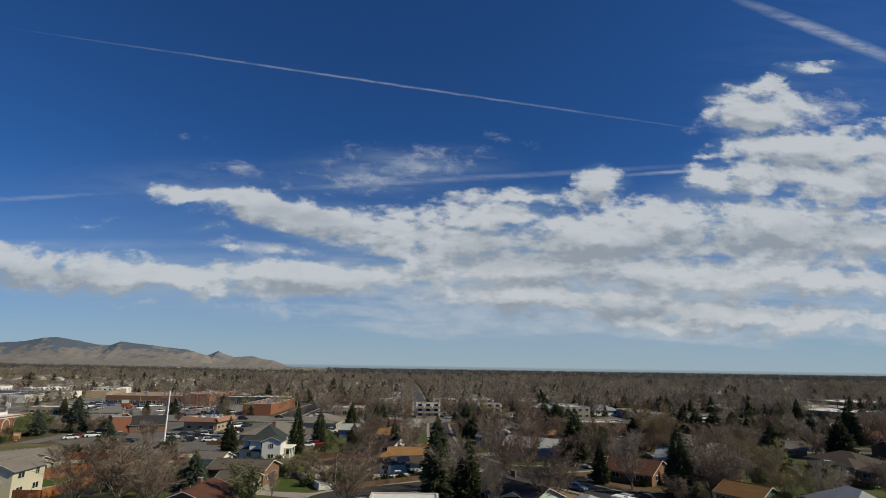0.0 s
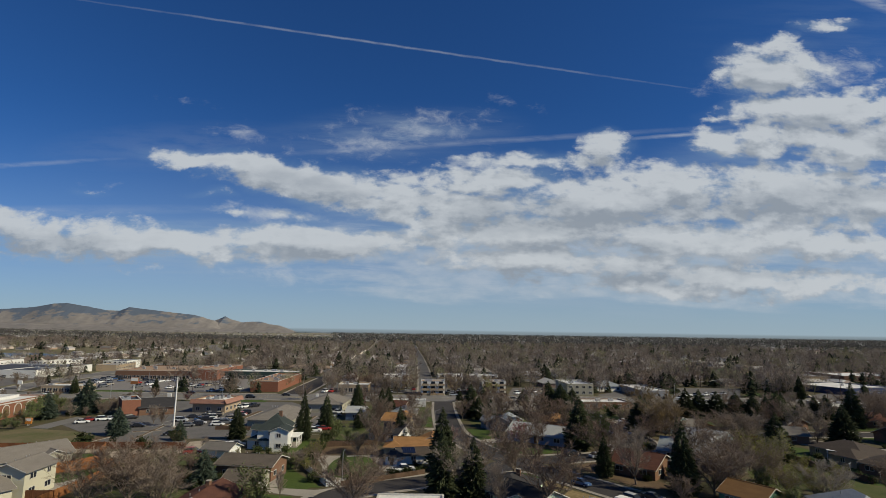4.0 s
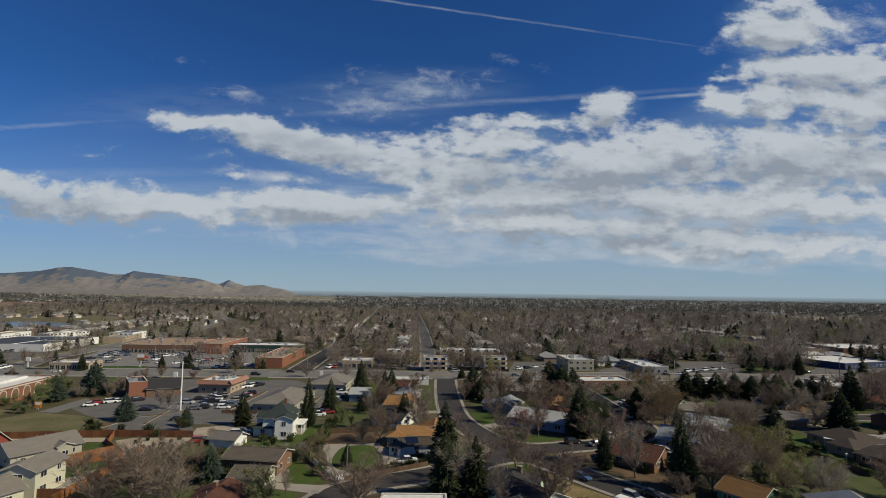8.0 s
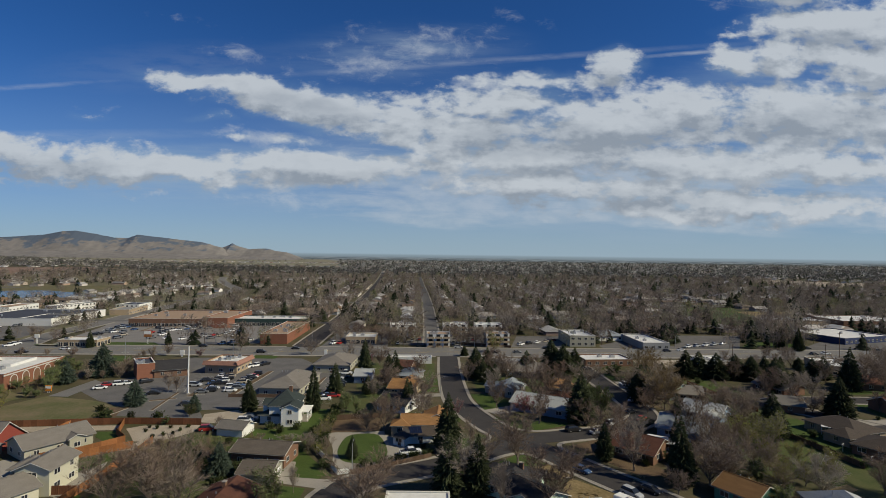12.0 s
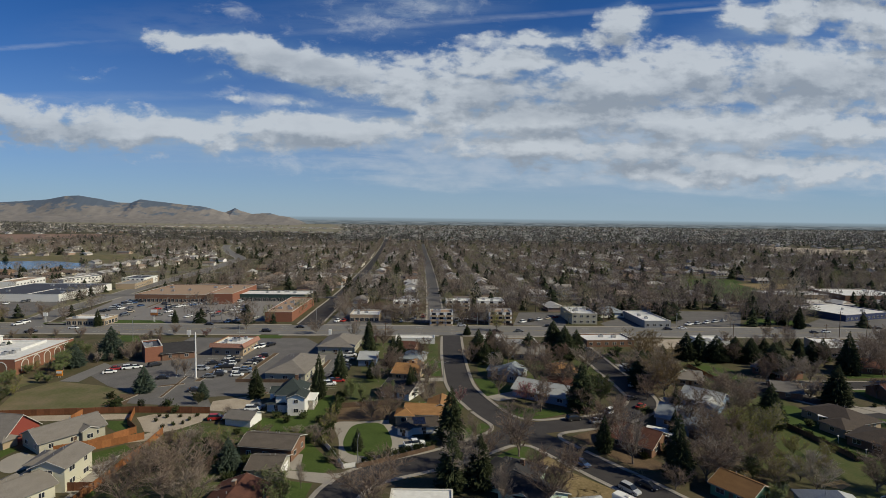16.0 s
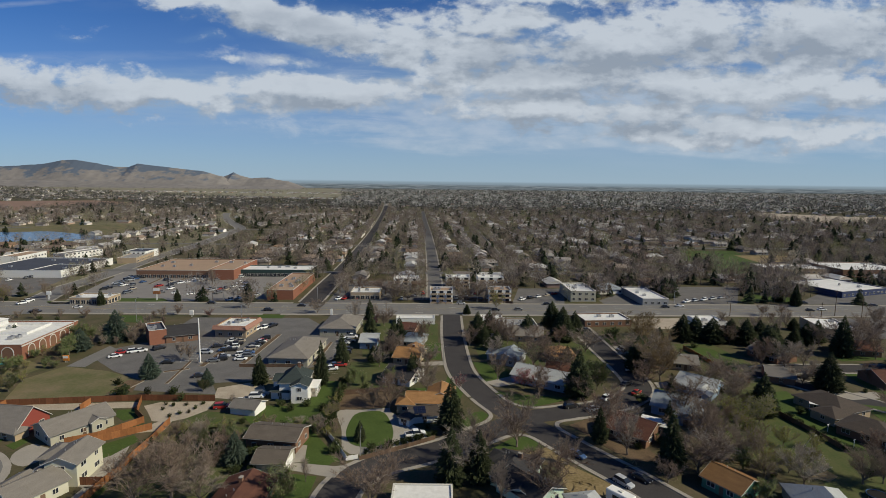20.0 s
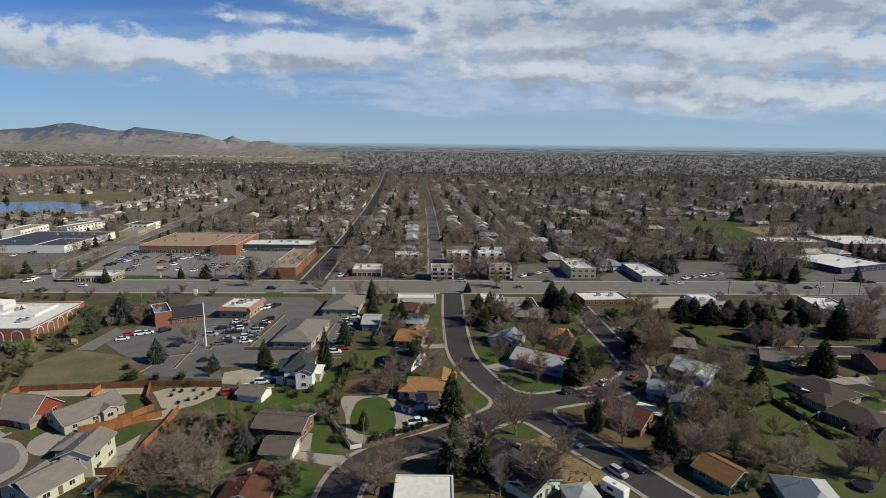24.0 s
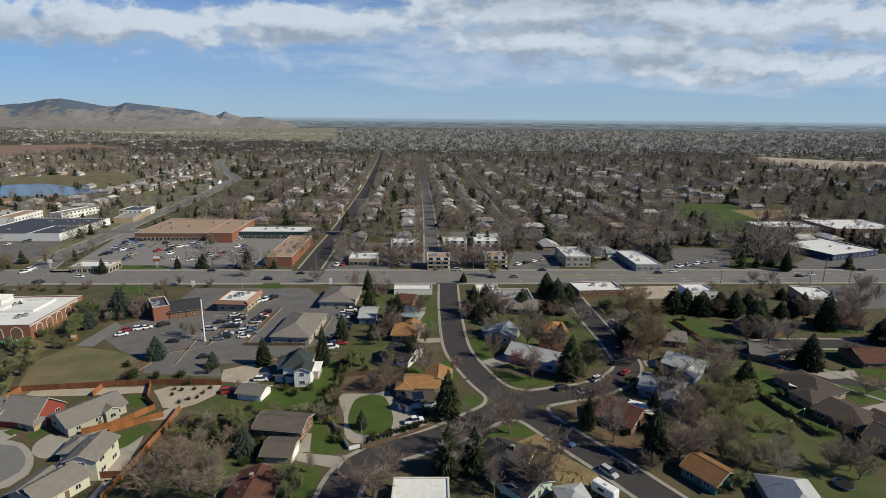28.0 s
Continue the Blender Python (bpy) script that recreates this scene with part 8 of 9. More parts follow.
grove([(-22.1, 334.1), (56.4, 334.4), (49.6, 291.5), (-19.5, 291.6)], 22, ['bare', 'bare', 'leaf', 'bare'], 6, 9, 31, lots=False)
grove([(-61.3, 341.6), (-22.6, 341.8), (-19.6, 293.9), (-48.4, 293.9)], 8, ['bare', 'bare'], 6, 9, 32, lots=False)
grove([(144.2, 191.4), (173.2, 180.4), (138.6, 140.5), (130.6, 171.4)], 3, ['bare', 'shrub'], 6, 9, 14, lots=False)
grove([(-147.4, 236.8), (-129.6, 247.2), (-118.2, 215.2), (-129.0, 207.2)], 9, ['bare', 'bare', 'shrub'], 3, 4.5, 15, lots=False)
grove([(-151.1, 218.9), (-140.1, 222.2), (-126.3, 200.1), (-137.2, 200.3)], 6, ['evergreen'], 5, 7.5, 16, lots=False)

# ---- vehicles ----
car('sedan', 'white', -117.4, 198.0, 25)
car('sedan', 'red', -117.5, 202.5, 25)
car('suv', 'white', -113.5, 203.7, 25)
car('sedan', 'white', -111.4, 204.8, 25)
car('suv', 'silver', -85.4, 202.8, 0)
car('sedan', 'white', -80.7, 218.5, 15)
car('sedan', 'grey', -80.5, 213.2, 15)
car('sedan', 'blue', -79.5, 205.7, 15)
car('sedan', 'white', -68.8, 217.1, 20)
car('suv', 'black', -69.4, 211.2, 20)
car('sedan', 'blue', -69.1, 202.6, 15)
car('sedan', 'white', -69.6, 195.2, 5)
car('suv', 'grey', -67.8, 198.5, 10)
car('sedan', 'black', -77.5, 177.6, 20)
car('sedan', 'black', -94.6, 191.2, 10)
car('suv', 'black', -105.9, 207.8, 45)
car('sedan', 'grey', -78.9, 193.1, 15)
car('sedan', 'black', -84.3, 210.7, 20)
car('suv', 'white', -34.4, 218.8, 0)
car('sedan', 'silver', -34.1, 215.4, 0)
car('sedan', 'blue', -37.6, 228.8, 0)
car('sedan', 'black', -33.2, 228.0, 0)
car('suv', 'blue', -33.0, 197.0, 5)
car('sedan', 'black', -33.6, 193.7, 5)
car('suv', 'white', -34.0, 184.7, 10)
car('sedan', 'blue', -33.2, 188.8, 10)
car('suv', 'white', -52.5, 159.9, 5)
car('suv', 'grey', -51.7, 161.5, 5)
car('van', 'white', 43.0, 226.7, 0)
car('suv', 'white', 56.8, 158.6, 34)
car('suv', 'black', 43.5, 152.4, 15)
car('sedan', 'silver', 49.8, 150.5, 22)
car('sedan', 'blue', 37.4, 123.7, -55)
car('suv', 'silver', 44.3, 111.1, -58)
car('sedan', 'black', 49.2, 113.0, -55)
car('pickup', 'white', -2.9, 134.5, 15)
car('sedan', 'red', 67.6, 162.9, 45)
car('sedan', 'white', 73.2, 184.9, 60)
car('sedan', 'white', 80.0, 207.1, 0)
car('suv', 'black', -81.8, 271.7, 0)
car('sedan', 'black', -67.1, 282.3, 0)
car('sedan', 'white', -181.3, 276.1, 0)
car('pickup', 'black', -195.6, 266.2, 0)
car('suv', 'white', -216.1, 290.3, 60)
car('pickup', 'white', -215.4, 284.7, 60)
car('sedan', 'white', 140.0, 285.4, 0)
car('sedan', 'black', 130.9, 283.1, 0)
car('sedan', 'black', 36.2, 274.6, 0)
car('sedan', 'grey', 48.5, 275.6, 0)
car('suv', 'silver', 18.8, 289.0, 0)
car('sedan', 'black', 66.8, 288.9, 0)
car('sedan', 'black', -117.2, 287.9, 0)
car('sedan', 'black', 252.7, 288.8, 0)
car('sedan', 'white', 215.1, 278.5, 0)
car('sedan', 'black', 207.1, 276.3, 0)
car('sedan', 'black', 216.8, 294.9, 0)
car('suv', 'red', -60.3, 152.3, 10)
car('pickup', 'teal', -154.2, 190.9, 0)
car('sedan', 'silver', -161.4, 241.3, 0)
car('pickup', 'white', -56.0, 155.1, 5)
car('sedan', 'black', 72.9, 236.5, 30)
car('sedan', 'black', 66.9, 170.1, 30)
car('pickup', 'black', -190.9, 365.3, 240)
car('suv', 'blue', -188.6, 367.9, 60)
car('suv', 'black', -186.2, 370.5, 60)
car('pickup', 'black', -181.4, 375.9, 240)
car('suv', 'grey', -178.9, 378.7, 60)
car('pickup', 'silver', -176.4, 381.5, 60)
car('sedan', 'black', -173.8, 384.3, 60)
car('sedan', 'black', -171.2, 387.2, 240)
car('suv', 'grey', -162.3, 341.0, 240)
car('pickup', 'white', -159.4, 344.2, 60)
car('sedan', 'white', -156.4, 347.4, 60)
car('sedan', 'blue', -153.3, 350.7, 240)
car('sedan', 'silver', -150.3, 354.0, 240)
car('pickup', 'tan', -147.1, 357.4, 240)
car('sedan', 'blue', -143.9, 360.9, 60)
car('pickup', 'blue', -140.6, 364.4, 60)
car('sedan', 'black', -137.3, 368.0, 60)
car('suv', 'blue', -133.9, 371.7, 240)
car('sedan', 'white', -138.5, 310.3, 240)
car('suv', 'black', -133.2, 317.6, 60)
car('suv', 'silver', -130.4, 321.4, 60)
car('sedan', 'silver', -127.6, 325.3, 240)
car('sedan', 'black', -124.7, 329.3, 60)
car('sedan', 'white', -121.7, 333.4, 60)
car('suv', 'silver', -198.8, 341.2, 210)
car('suv', 'grey', -197.9, 345.1, 30)
car('sedan', 'grey', -197.1, 349.2, 210)
car('suv', 'silver', -196.2, 353.3, 210)
car('suv', 'blue', -195.3, 357.5, 30)
car('pickup', 'black', -194.4, 361.8, 210)
car('suv', 'black', -196.0, 323.4, 210)
car('pickup', 'black', -195.5, 326.8, 210)
car('pickup', 'grey', -194.6, 333.8, 30)
car('pickup', 'blue', -194.1, 337.4, 30)
car('suv', 'grey', -160.3, 390.1, 270)
car('sedan', 'grey', -156.6, 391.1, 270)
car('sedan', 'black', -145.2, 393.9, 270)
car('pickup', 'grey', -141.4, 394.9, 90)
car('sedan', 'red', -137.6, 395.8, 270)
car('sedan', 'black', -133.7, 396.8, 270)
car('pickup', 'blue', -109.8, 295.4, 60)
car('suv', 'blue', -106.5, 299.7, 240)
car('suv', 'blue', -103.1, 304.2, 240)
car('sedan', 'silver', -99.7, 308.8, 240)
car('suv', 'white', -70.9, 200.2, 15)
car('suv', 'tan', -70.2, 207.0, 195)
car('sedan', 'white', -69.8, 210.6, 15)
car('pickup', 'black', -69.4, 214.2, 195)
car('sedan', 'red', -69.0, 218.0, 195)
car('suv', 'black', -68.6, 222.0, 195)
car('suv', 'black', -76.8, 194.8, 195)
car('sedan', 'silver', -77.0, 198.3, 15)
car('pickup', 'black', -77.4, 205.7, 195)
car('suv', 'white', -77.6, 209.6, 195)
car('pickup', 'black', -77.7, 213.6, 195)
car('sedan', 'tan', -77.9, 217.7, 195)
car('sedan', 'red', -31.3, 188.6, 3)
car('suv', 'tan', -31.5, 193.0, 3)
car('suv', 'black', -31.8, 202.5, 183)
car('sedan', 'black', -31.9, 207.6, 183)
car('sedan', 'grey', -32.3, 218.4, 3)
car('pickup', 'white', -32.5, 224.3, 3)
car('suv', 'silver', -81.8, 229.2, 60)
car('suv', 'white', -76.7, 235.2, 240)
car('suv', 'white', -74.0, 238.3, 240)
car('pickup', 'black', -71.2, 241.5, 240)
car('sedan', 'white', -272.7, 350.7, 90)
car('sedan', 'grey', -267.8, 359.1, 90)
car('suv', 'grey', -266.1, 362.0, 90)
car('sedan', 'silver', -14.7, 300.8, 270)
car('sedan', 'black', -10.8, 305.6, 90)
car('suv', 'silver', -6.7, 310.5, 90)
car('suv', 'red', -2.5, 315.5, 90)
car('sedan', 'grey', 14.2, 300.1, 260)
car('pickup', 'silver', 17.1, 303.2, 80)
car('suv', 'white', 20.1, 306.4, 260)
car('sedan', 'silver', 23.1, 309.7, 260)
car('suv', 'grey', 26.2, 313.0, 260)
car('sedan', 'red', 29.4, 316.5, 260)
car('suv', 'white', -50.5, 299.0, 250)
car('pickup', 'red', -46.9, 300.1, 250)
car('pickup', 'red', -39.6, 302.1, 250)
car('sedan', 'tan', -35.8, 303.2, 70)
car('sedan', 'white', -32.1, 304.2, 70)
car('suv', 'white', 55.0, 300.4, 40)
car('suv', 'black', 60.3, 304.2, 40)
car('sedan', 'white', 65.9, 308.1, 40)
car('sedan', 'tan', 71.5, 312.1, 220)
car('sedan', 'red', 77.3, 316.2, 40)
car('pickup', 'white', 149.2, 296.4, 210)
car('suv', 'silver', 155.6, 299.1, 30)
car('suv', 'white', 162.1, 301.8, 210)
car('pickup', 'silver', 168.7, 304.6, 210)
car('sedan', 'silver', 175.4, 307.5, 30)

# ---- small garden and street things ----
patio_cover(114.2, 149.3, -35, 6.0, 2.0)
patio_cover(57.1, 135.7, -33, 8.5, 5.5, 3.3)
porch(-37.3, 160.5)
trailer(40.8, 103.6, -52)
utility_pole(201.0, 260.1, 8.4, 0)
utility_pole(212.7, 266.0, 13.7, 0)
utility_pole(224.5, 262.9, 10.0, 0)
utility_pole(156.0, 264.2, 7.3, 0)
utility_pole(-20.5, 262.0, 7.5, 0)
street_lamp(-16.0, 122.9, 6.7, 90)
street_lamp(-136.6, 249.0, 11, 90)
street_lamp(-60.9, 292.8, 7.9, 90)
street_lamp(28.0, 292.7, 7.0, -90)
street_lamp(139.0, 290.3, 7.6, -90)
street_lamp(-87.5, 248.7, 8.5, 0)
street_lamp(-115.4, 299.9, 10.0, 0)
street_lamp(-157.7, 326.2, 8.9, 0)
street_lamp(-236.0, 591.2, 11, 120)
street_lamp(6.3, 193.0, 6, 0)
street_lamp(46.6, 160.7, 6, -60)
pole_sign(-150.1, 295.1, 7.2, 4, 3.5, MAT["cedar"], 'tall roadside sign with white face on orange posts')
pole_sign(-131.9, 192.5, 2.6, 2.2, 2.0, PAINT["orange"], 'orange sign box beside a drive')
pole_sign(-47.8, 262.1, 3.5, 1.5, 3, MAT["white_paint"], 'small white pylon sign at a car park entry')
pole_sign(-115.6, 259.5, 3.2, 2.0, 2.4, MAT["white_paint"], 'small white sign among shrubs')
pole_sign(-208.0, 294.0, 5, 2.5, 2, MAT["white_paint"], 'white roadside sign at a restaurant')
trampoline(97.8, 105.4)
swing_set(100.8, 129.2, 35)
clothes_post(110.2, 136.3, 30)
clothes_post(110.5, 127.6, 30)
clothes_post(117.0, 125.6, 30)
log_pile(34.6, 109.2, 3.2, 26, 1)
log_pile(38.1, 105.2, 2.6, 20, 2)
log_pile(77.7, 144.2, 3.0, 22, 3)
log_pile(74.8, 119.4, 2.6, 16, 4)
log_pile(49.3, 120.4, 2.0, 12, 5)
log_pile(14.7, 105.7, 2.0, 12, 6)
tree('shrub', 103.9, 148.9, 2.1, 1.00)
tree('shrub', 105.0, 144.6, 2.0, 1.00)
tree('shrub', 105.1, 140.5, 1.9, 1.00)
tree('shrub', 106.2, 136.5, 1.9, 1.00)
tree('shrub', 106.2, 132.8, 1.9, 1.00)
tree('shrub', 107.2, 129.2, 1.8, 1.00)
tree('shrub', 107.2, 125.8, 1.8, 1.00)
tree('shrub', -26.5, 137.9, 2.3, 1.00)
tree('shrub', -26.6, 140.1, 2.3, 1.00)
tree('shrub', -26.7, 142.3, 2.4, 1.00)
tree('shrub', -26.7, 144.5, 2.4, 1.00)
tree('shrub', -26.8, 146.9, 2.4, 1.00)
tree('shrub', -26.9, 149.3, 2.5, 1.00)
tree('shrub', -27.0, 151.8, 2.5, 1.00)
tree('shrub', -27.0, 154.3, 2.5, 1.00)
tree('shrub', -27.1, 157.0, 2.5, 1.00)
tree('shrub', -27.2, 159.7, 2.6, 1.00)
tree('shrub', -27.3, 162.5, 2.6, 1.00)
tree('shrub', -27.4, 165.4, 2.7, 1.00)
tree('shrub', -27.5, 168.4, 2.7, 1.00)
tree('shrub', -27.5, 171.4, 2.8, 1.00)
tree('shrub', -15.0, 125.4, 1.3, 1.00)
tree('shrub', -13.5, 126.2, 1.4, 1.00)
tree('shrub', -12.0, 127.1, 1.3, 1.00)
tree('shrub', -10.5, 127.9, 1.4, 1.00)
tree('shrub', -9.0, 128.8, 1.4, 1.00)
tree('shrub', -7.5, 129.7, 1.4, 1.00)
tree('shrub', -5.9, 130.6, 1.4, 1.00)
tree('shrub', -4.3, 131.5, 1.4, 1.00)
tree('shrub', -2.7, 132.5, 1.4, 1.00)
tree('shrub', -1.1, 133.4, 1.4, 1.00)
tree('shrub', 0.5, 134.4, 1.4, 1.00)
tree('shrub', 2.2, 135.3, 1.4, 1.00)
car('suv', 'grey', -158.9, 367.3, 245)
car('pickup', 'red', -168.1, 333.5, 65)
car('pickup', 'tan', -111.1, 324.5, 65)
car('pickup', 'grey', -133.0, 325.6, 242)
car('suv', 'grey', -168.4, 366.3, 242)
car('sedan', 'silver', -157.4, 384.9, 62)
car('sedan', 'grey', -145.6, 354.4, 65)
car('suv', 'black', -173.0, 354.6, 62)
car('sedan', 'silver', -202.7, 366.0, 62)
car('suv', 'tan', -166.9, 347.2, 65)
car('suv', 'white', -190.9, 335.2, 62)
car('pickup', 'grey', -157.6, 314.0, 62)
car('sedan', 'blue', -184.7, 346.9, 65)
car('sedan', 'blue', -118.6, 347.3, 62)
car('sedan', 'blue', -115.5, 336.4, 242)
car('suv', 'silver', -128.2, 367.5, 62)
car('suv', 'white', -114.1, 324.7, 245)
car('sedan', 'grey', -169.2, 365.2, 242)
car('suv', 'white', -157.1, 325.9, 245)
car('pickup', 'grey', -141.3, 355.1, 65)
car('sedan', 'black', -200.3, 374.6, 242)
car('suv', 'tan', -122.6, 323.9, 242)
car('sedan', 'grey', -187.6, 366.9, 65)
car('suv', 'grey', -176.2, 312.6, 65)
car('suv', 'white', -122.1, 344.7, 242)
car('pickup', 'grey', -124.0, 314.6, 62)
car('sedan', 'tan', -173.7, 367.2, 62)
car('suv', 'black', -199.5, 355.3, 62)
car('pickup', 'red', -166.2, 367.5, 62)
car('suv', 'grey', -186.5, 373.6, 242)
car('suv', 'silver', -151.1, 374.2, 242)
car('suv', 'white', -154.7, 385.0, 242)
car('sedan', 'grey', -158.7, 384.0, 245)
car('sedan', 'red', -127.4, 325.5, 242)
car('suv', 'black', -162.4, 335.9, 242)
car('suv', 'black', -198.2, 385.7, 242)
car('suv', 'white', -129.4, 367.7, 245)
car('sedan', 'silver', -194.5, 384.8, 62)
car('suv', 'grey', -176.5, 314.9, 62)
car('pickup', 'silver', -156.1, 356.8, 65)
car('sedan', 'white', -148.5, 312.9, 242)
car('sedan', 'grey', -144.7, 383.7, 62)
car('pickup', 'tan', -179.0, 323.3, 62)
car('pickup', 'white', -200.7, 376.6, 245)
car('suv', 'grey', -185.8, 335.7, 245)


trailer(38.0, 222.0, 4)
car('sedan', 'white', 79.8, 208.8, 5)
car('sedan', 'grey', 29.0, 225.9, 8)
car('sedan', 'black', 49.2, 224.6, 4)
car('sedan', 'teal', -152.5, 189.8, 20)
log_pile(78.5, 146.5, 2.6, 18, 8, "heap of pale broken timber and stone in a yard")
log_pile(81.0, 149.0, 1.8, 12, 9, "heap of pale broken timber and stone in a yard")

# ---- houses of the blocks beyond the wide road ----
FAR_H = {}


def far_house(x, y, turn, k, L, W):
    """A one-storey house of the far blocks: walls, roof, door and windows; copies share the meshes."""
    footprint(x, y, turn, L, W)
    if k in FAR_H:
        copy_thing(FAR_H[k], pose(x, y, 0, 0, 0, turn))
        return
    thing = empty("house", x, y, 0, turn, "one-storey house with shingle roof in the far blocks", "house", "houses in the far blocks")
    FAR_H[k] = thing
    h, r, o = 2.8, 1.7 + 0.1 * k, 0.5
    v = [(0, 0, 0), (L, 0, 0), (L, W, 0), (0, W, 0), (0, 0, h), (L, 0, h), (L, W, h), (0, W, h), (0, W / 2, h + r), (L, W / 2, h + r)]
    link_mesh("wall", v, [(0, 1, 5, 4), (1, 2, 6, 9, 5), (2, 3, 7, 6), (3, 0, 4, 8, 7)], WALL["any"], thing)
    z = h - o * r / (W / 2)
    ends = (-o, L + o)
    inset = L * 0.25 if k % 3 == 2 else 0.0
    top = [(-o, -o, z), (L + o, -o, z), (L + o - inset, W / 2, h + r), (-o + inset, W / 2, h + r), (L + o, W + o, z), (-o, W + o, z)]
    low = [(a, b, c - 0.18) for a, b, c in top]
    f = [(0, 1, 2, 3), (3, 2, 4, 5), (1, 4, 2), (5, 0, 3), (6, 9, 8, 7), (9, 11, 10, 8), (0, 6, 7, 1), (4, 10, 11, 5), (1, 7, 10, 4), (5, 11, 6, 0)]
    link_mesh("roof", top + low, f, ROOF["any"], thing)
    for u in (0.25, 0.75):
        box_part("window", (L * u - 0.8, L * u + 0.8, -0.05, 0, 1.0, 2.2), MAT["glass"], thing)
    box_part("door", (L * 0.5 - 0.5, L * 0.5 + 0.5, -0.05, 0, 0.1, 2.1), MAT["old_wood"], thing)


SIZES = [(15, 10), (13, 11), (16, 9.5), (12, 10), (14, 11), (17, 10)]
count = 0
rnd = random.Random(5)
ROWS = []
for sx in (-64.5, 4.7, 66, 130, 190, 250, 310):
    for y in np.arange(305, 1000, 21):
        for side in (-1, 1):
            ROWS.append((sx - max(0, y - 450) * 0.02 + side * (17 + rnd.uniform(-2.5, 5)), y + rnd.uniform(-4, 4), side))
for sx in (-115, -160, -330, -390):
    for y in np.arange(430, 1000, 24):
        for side in (-1, 1):
            ROWS.append((sx - max(0, y - 450) * 0.04 + side * 16, y + rnd.uniform(-2, 2), side))
FAR_ROOFS = []
for x, y, side in ROWS:
    k = rnd.randrange(6)
    if rnd.random() < 0.1:
        continue
    L, W = SIZES[k]
    turn = (90 if side < 0 else -90) if rnd.random() < 0.6 else 0
    ok = all(clear(x + a, y + b, 1.0) for a in (-5, 0, 5) for b in (-6, 0, 6))
    if not ok:
        continue
    ox, oy = (x + W / 2, y - L / 2) if turn == 90 else (x - W / 2, y + L / 2) if turn else (x - L / 2, y - W / 2)
    turn += rnd.gauss(0, 2.5)
    if y < 620 and count < 170:
        far_house(ox, oy, turn, k, L, W)
        count += 1
    else:
        FAR_ROOFS.append((x, y, turn, L, W))
# farther ones, too small to tell apart, joined
for i in range(420):
    y = rnd.choice((2050, 2100, 2850, 2950, 3050)) + rnd.gauss(0, 22)
    FAR_ROOFS.append((rnd.uniform(-0.8, -0.12) * y, y, rnd.choice((0, 90)) + rnd.gauss(0, 5), rnd.uniform(12, 18), rnd.uniform(9, 13)))
for i in range(2200):
    y = 640 + 3300 * rnd.random() ** 1.3
    x = rnd.uniform(-0.95, 0.95) * y
    if y < 1000 and (-230 < x < 340):
        continue
    if x < -0.16 * y and y > 1750 + 0.9 * abs(x + 0.16 * y):
        continue
    if not clear(x, y, 4.0):
        continue
    FAR_ROOFS.append((x, y, rnd.choice((0, 90)) + rnd.gauss(0, 3), rnd.uniform(11, 18), rnd.uniform(8, 12)))


def joined_houses(rows):
    wv, wf, rv, rf = [], [], [], []
    for x, y, turn, L, W in rows:
        c, s = math.cos(radians(turn)), math.sin(radians(turn))
        def at(u, v, z):
            return (x + u * c - v * s, y + u * s + v * c, z)
        k = len(wv)
        a, b, h, r = L / 2, W / 2, 2.8, 4.7
        for z in (0, h):
            wv += [at(-a, -b, z), at(a, -b, z), at(a, b, z), at(-a, b, z)]
        wv += [at(-a, 0, r), at(a, 0, r)]
        wf += [(k, k + 1, k + 5, k + 4), (k + 1, k + 2, k + 6, k + 5), (k + 2, k + 3, k + 7, k + 6), (k + 3, k, k + 4, k + 7), (k + 5, k + 6, k + 9), (k + 7, k + 4, k + 8)]
        k = len(rv)
        a, b = a + 0.5, b + 0.5
        rv += [at(-a, -b, 2.6), at(a, -b, 2.6), at(a, 0, r + 0.12), at(-a, 0, r + 0.12), at(a, b, 2.6), at(-a, b, 2.6)]
        rf += [(k, k + 1, k + 2, k + 3), (k + 3, k + 2, k + 4, k + 5)]
    walls = link_mesh("far_houses", wv, wf, island_material("far_siding", [(0.6, 0.56, 0.48), (0.74, 0.72, 0.68), (0.34, 0.22, 0.15), (0.66, 0.63, 0.57), (0.4, 0.38, 0.35)]))
    tagged(walls, "far low houses with pale and brick walls in rows", "houses", kind="stuff")
    link_mesh("roofs", rv, rf, island_material("far_shingle", [(0.16, 0.145, 0.13), (0.3, 0.285, 0.27), (0.14, 0.12, 0.11), (0.46, 0.45, 0.43), (0.2, 0.145, 0.105), (0.18, 0.165, 0.155), (0.36, 0.345, 0.325)]), walls)


joined_houses(FAR_ROOFS)


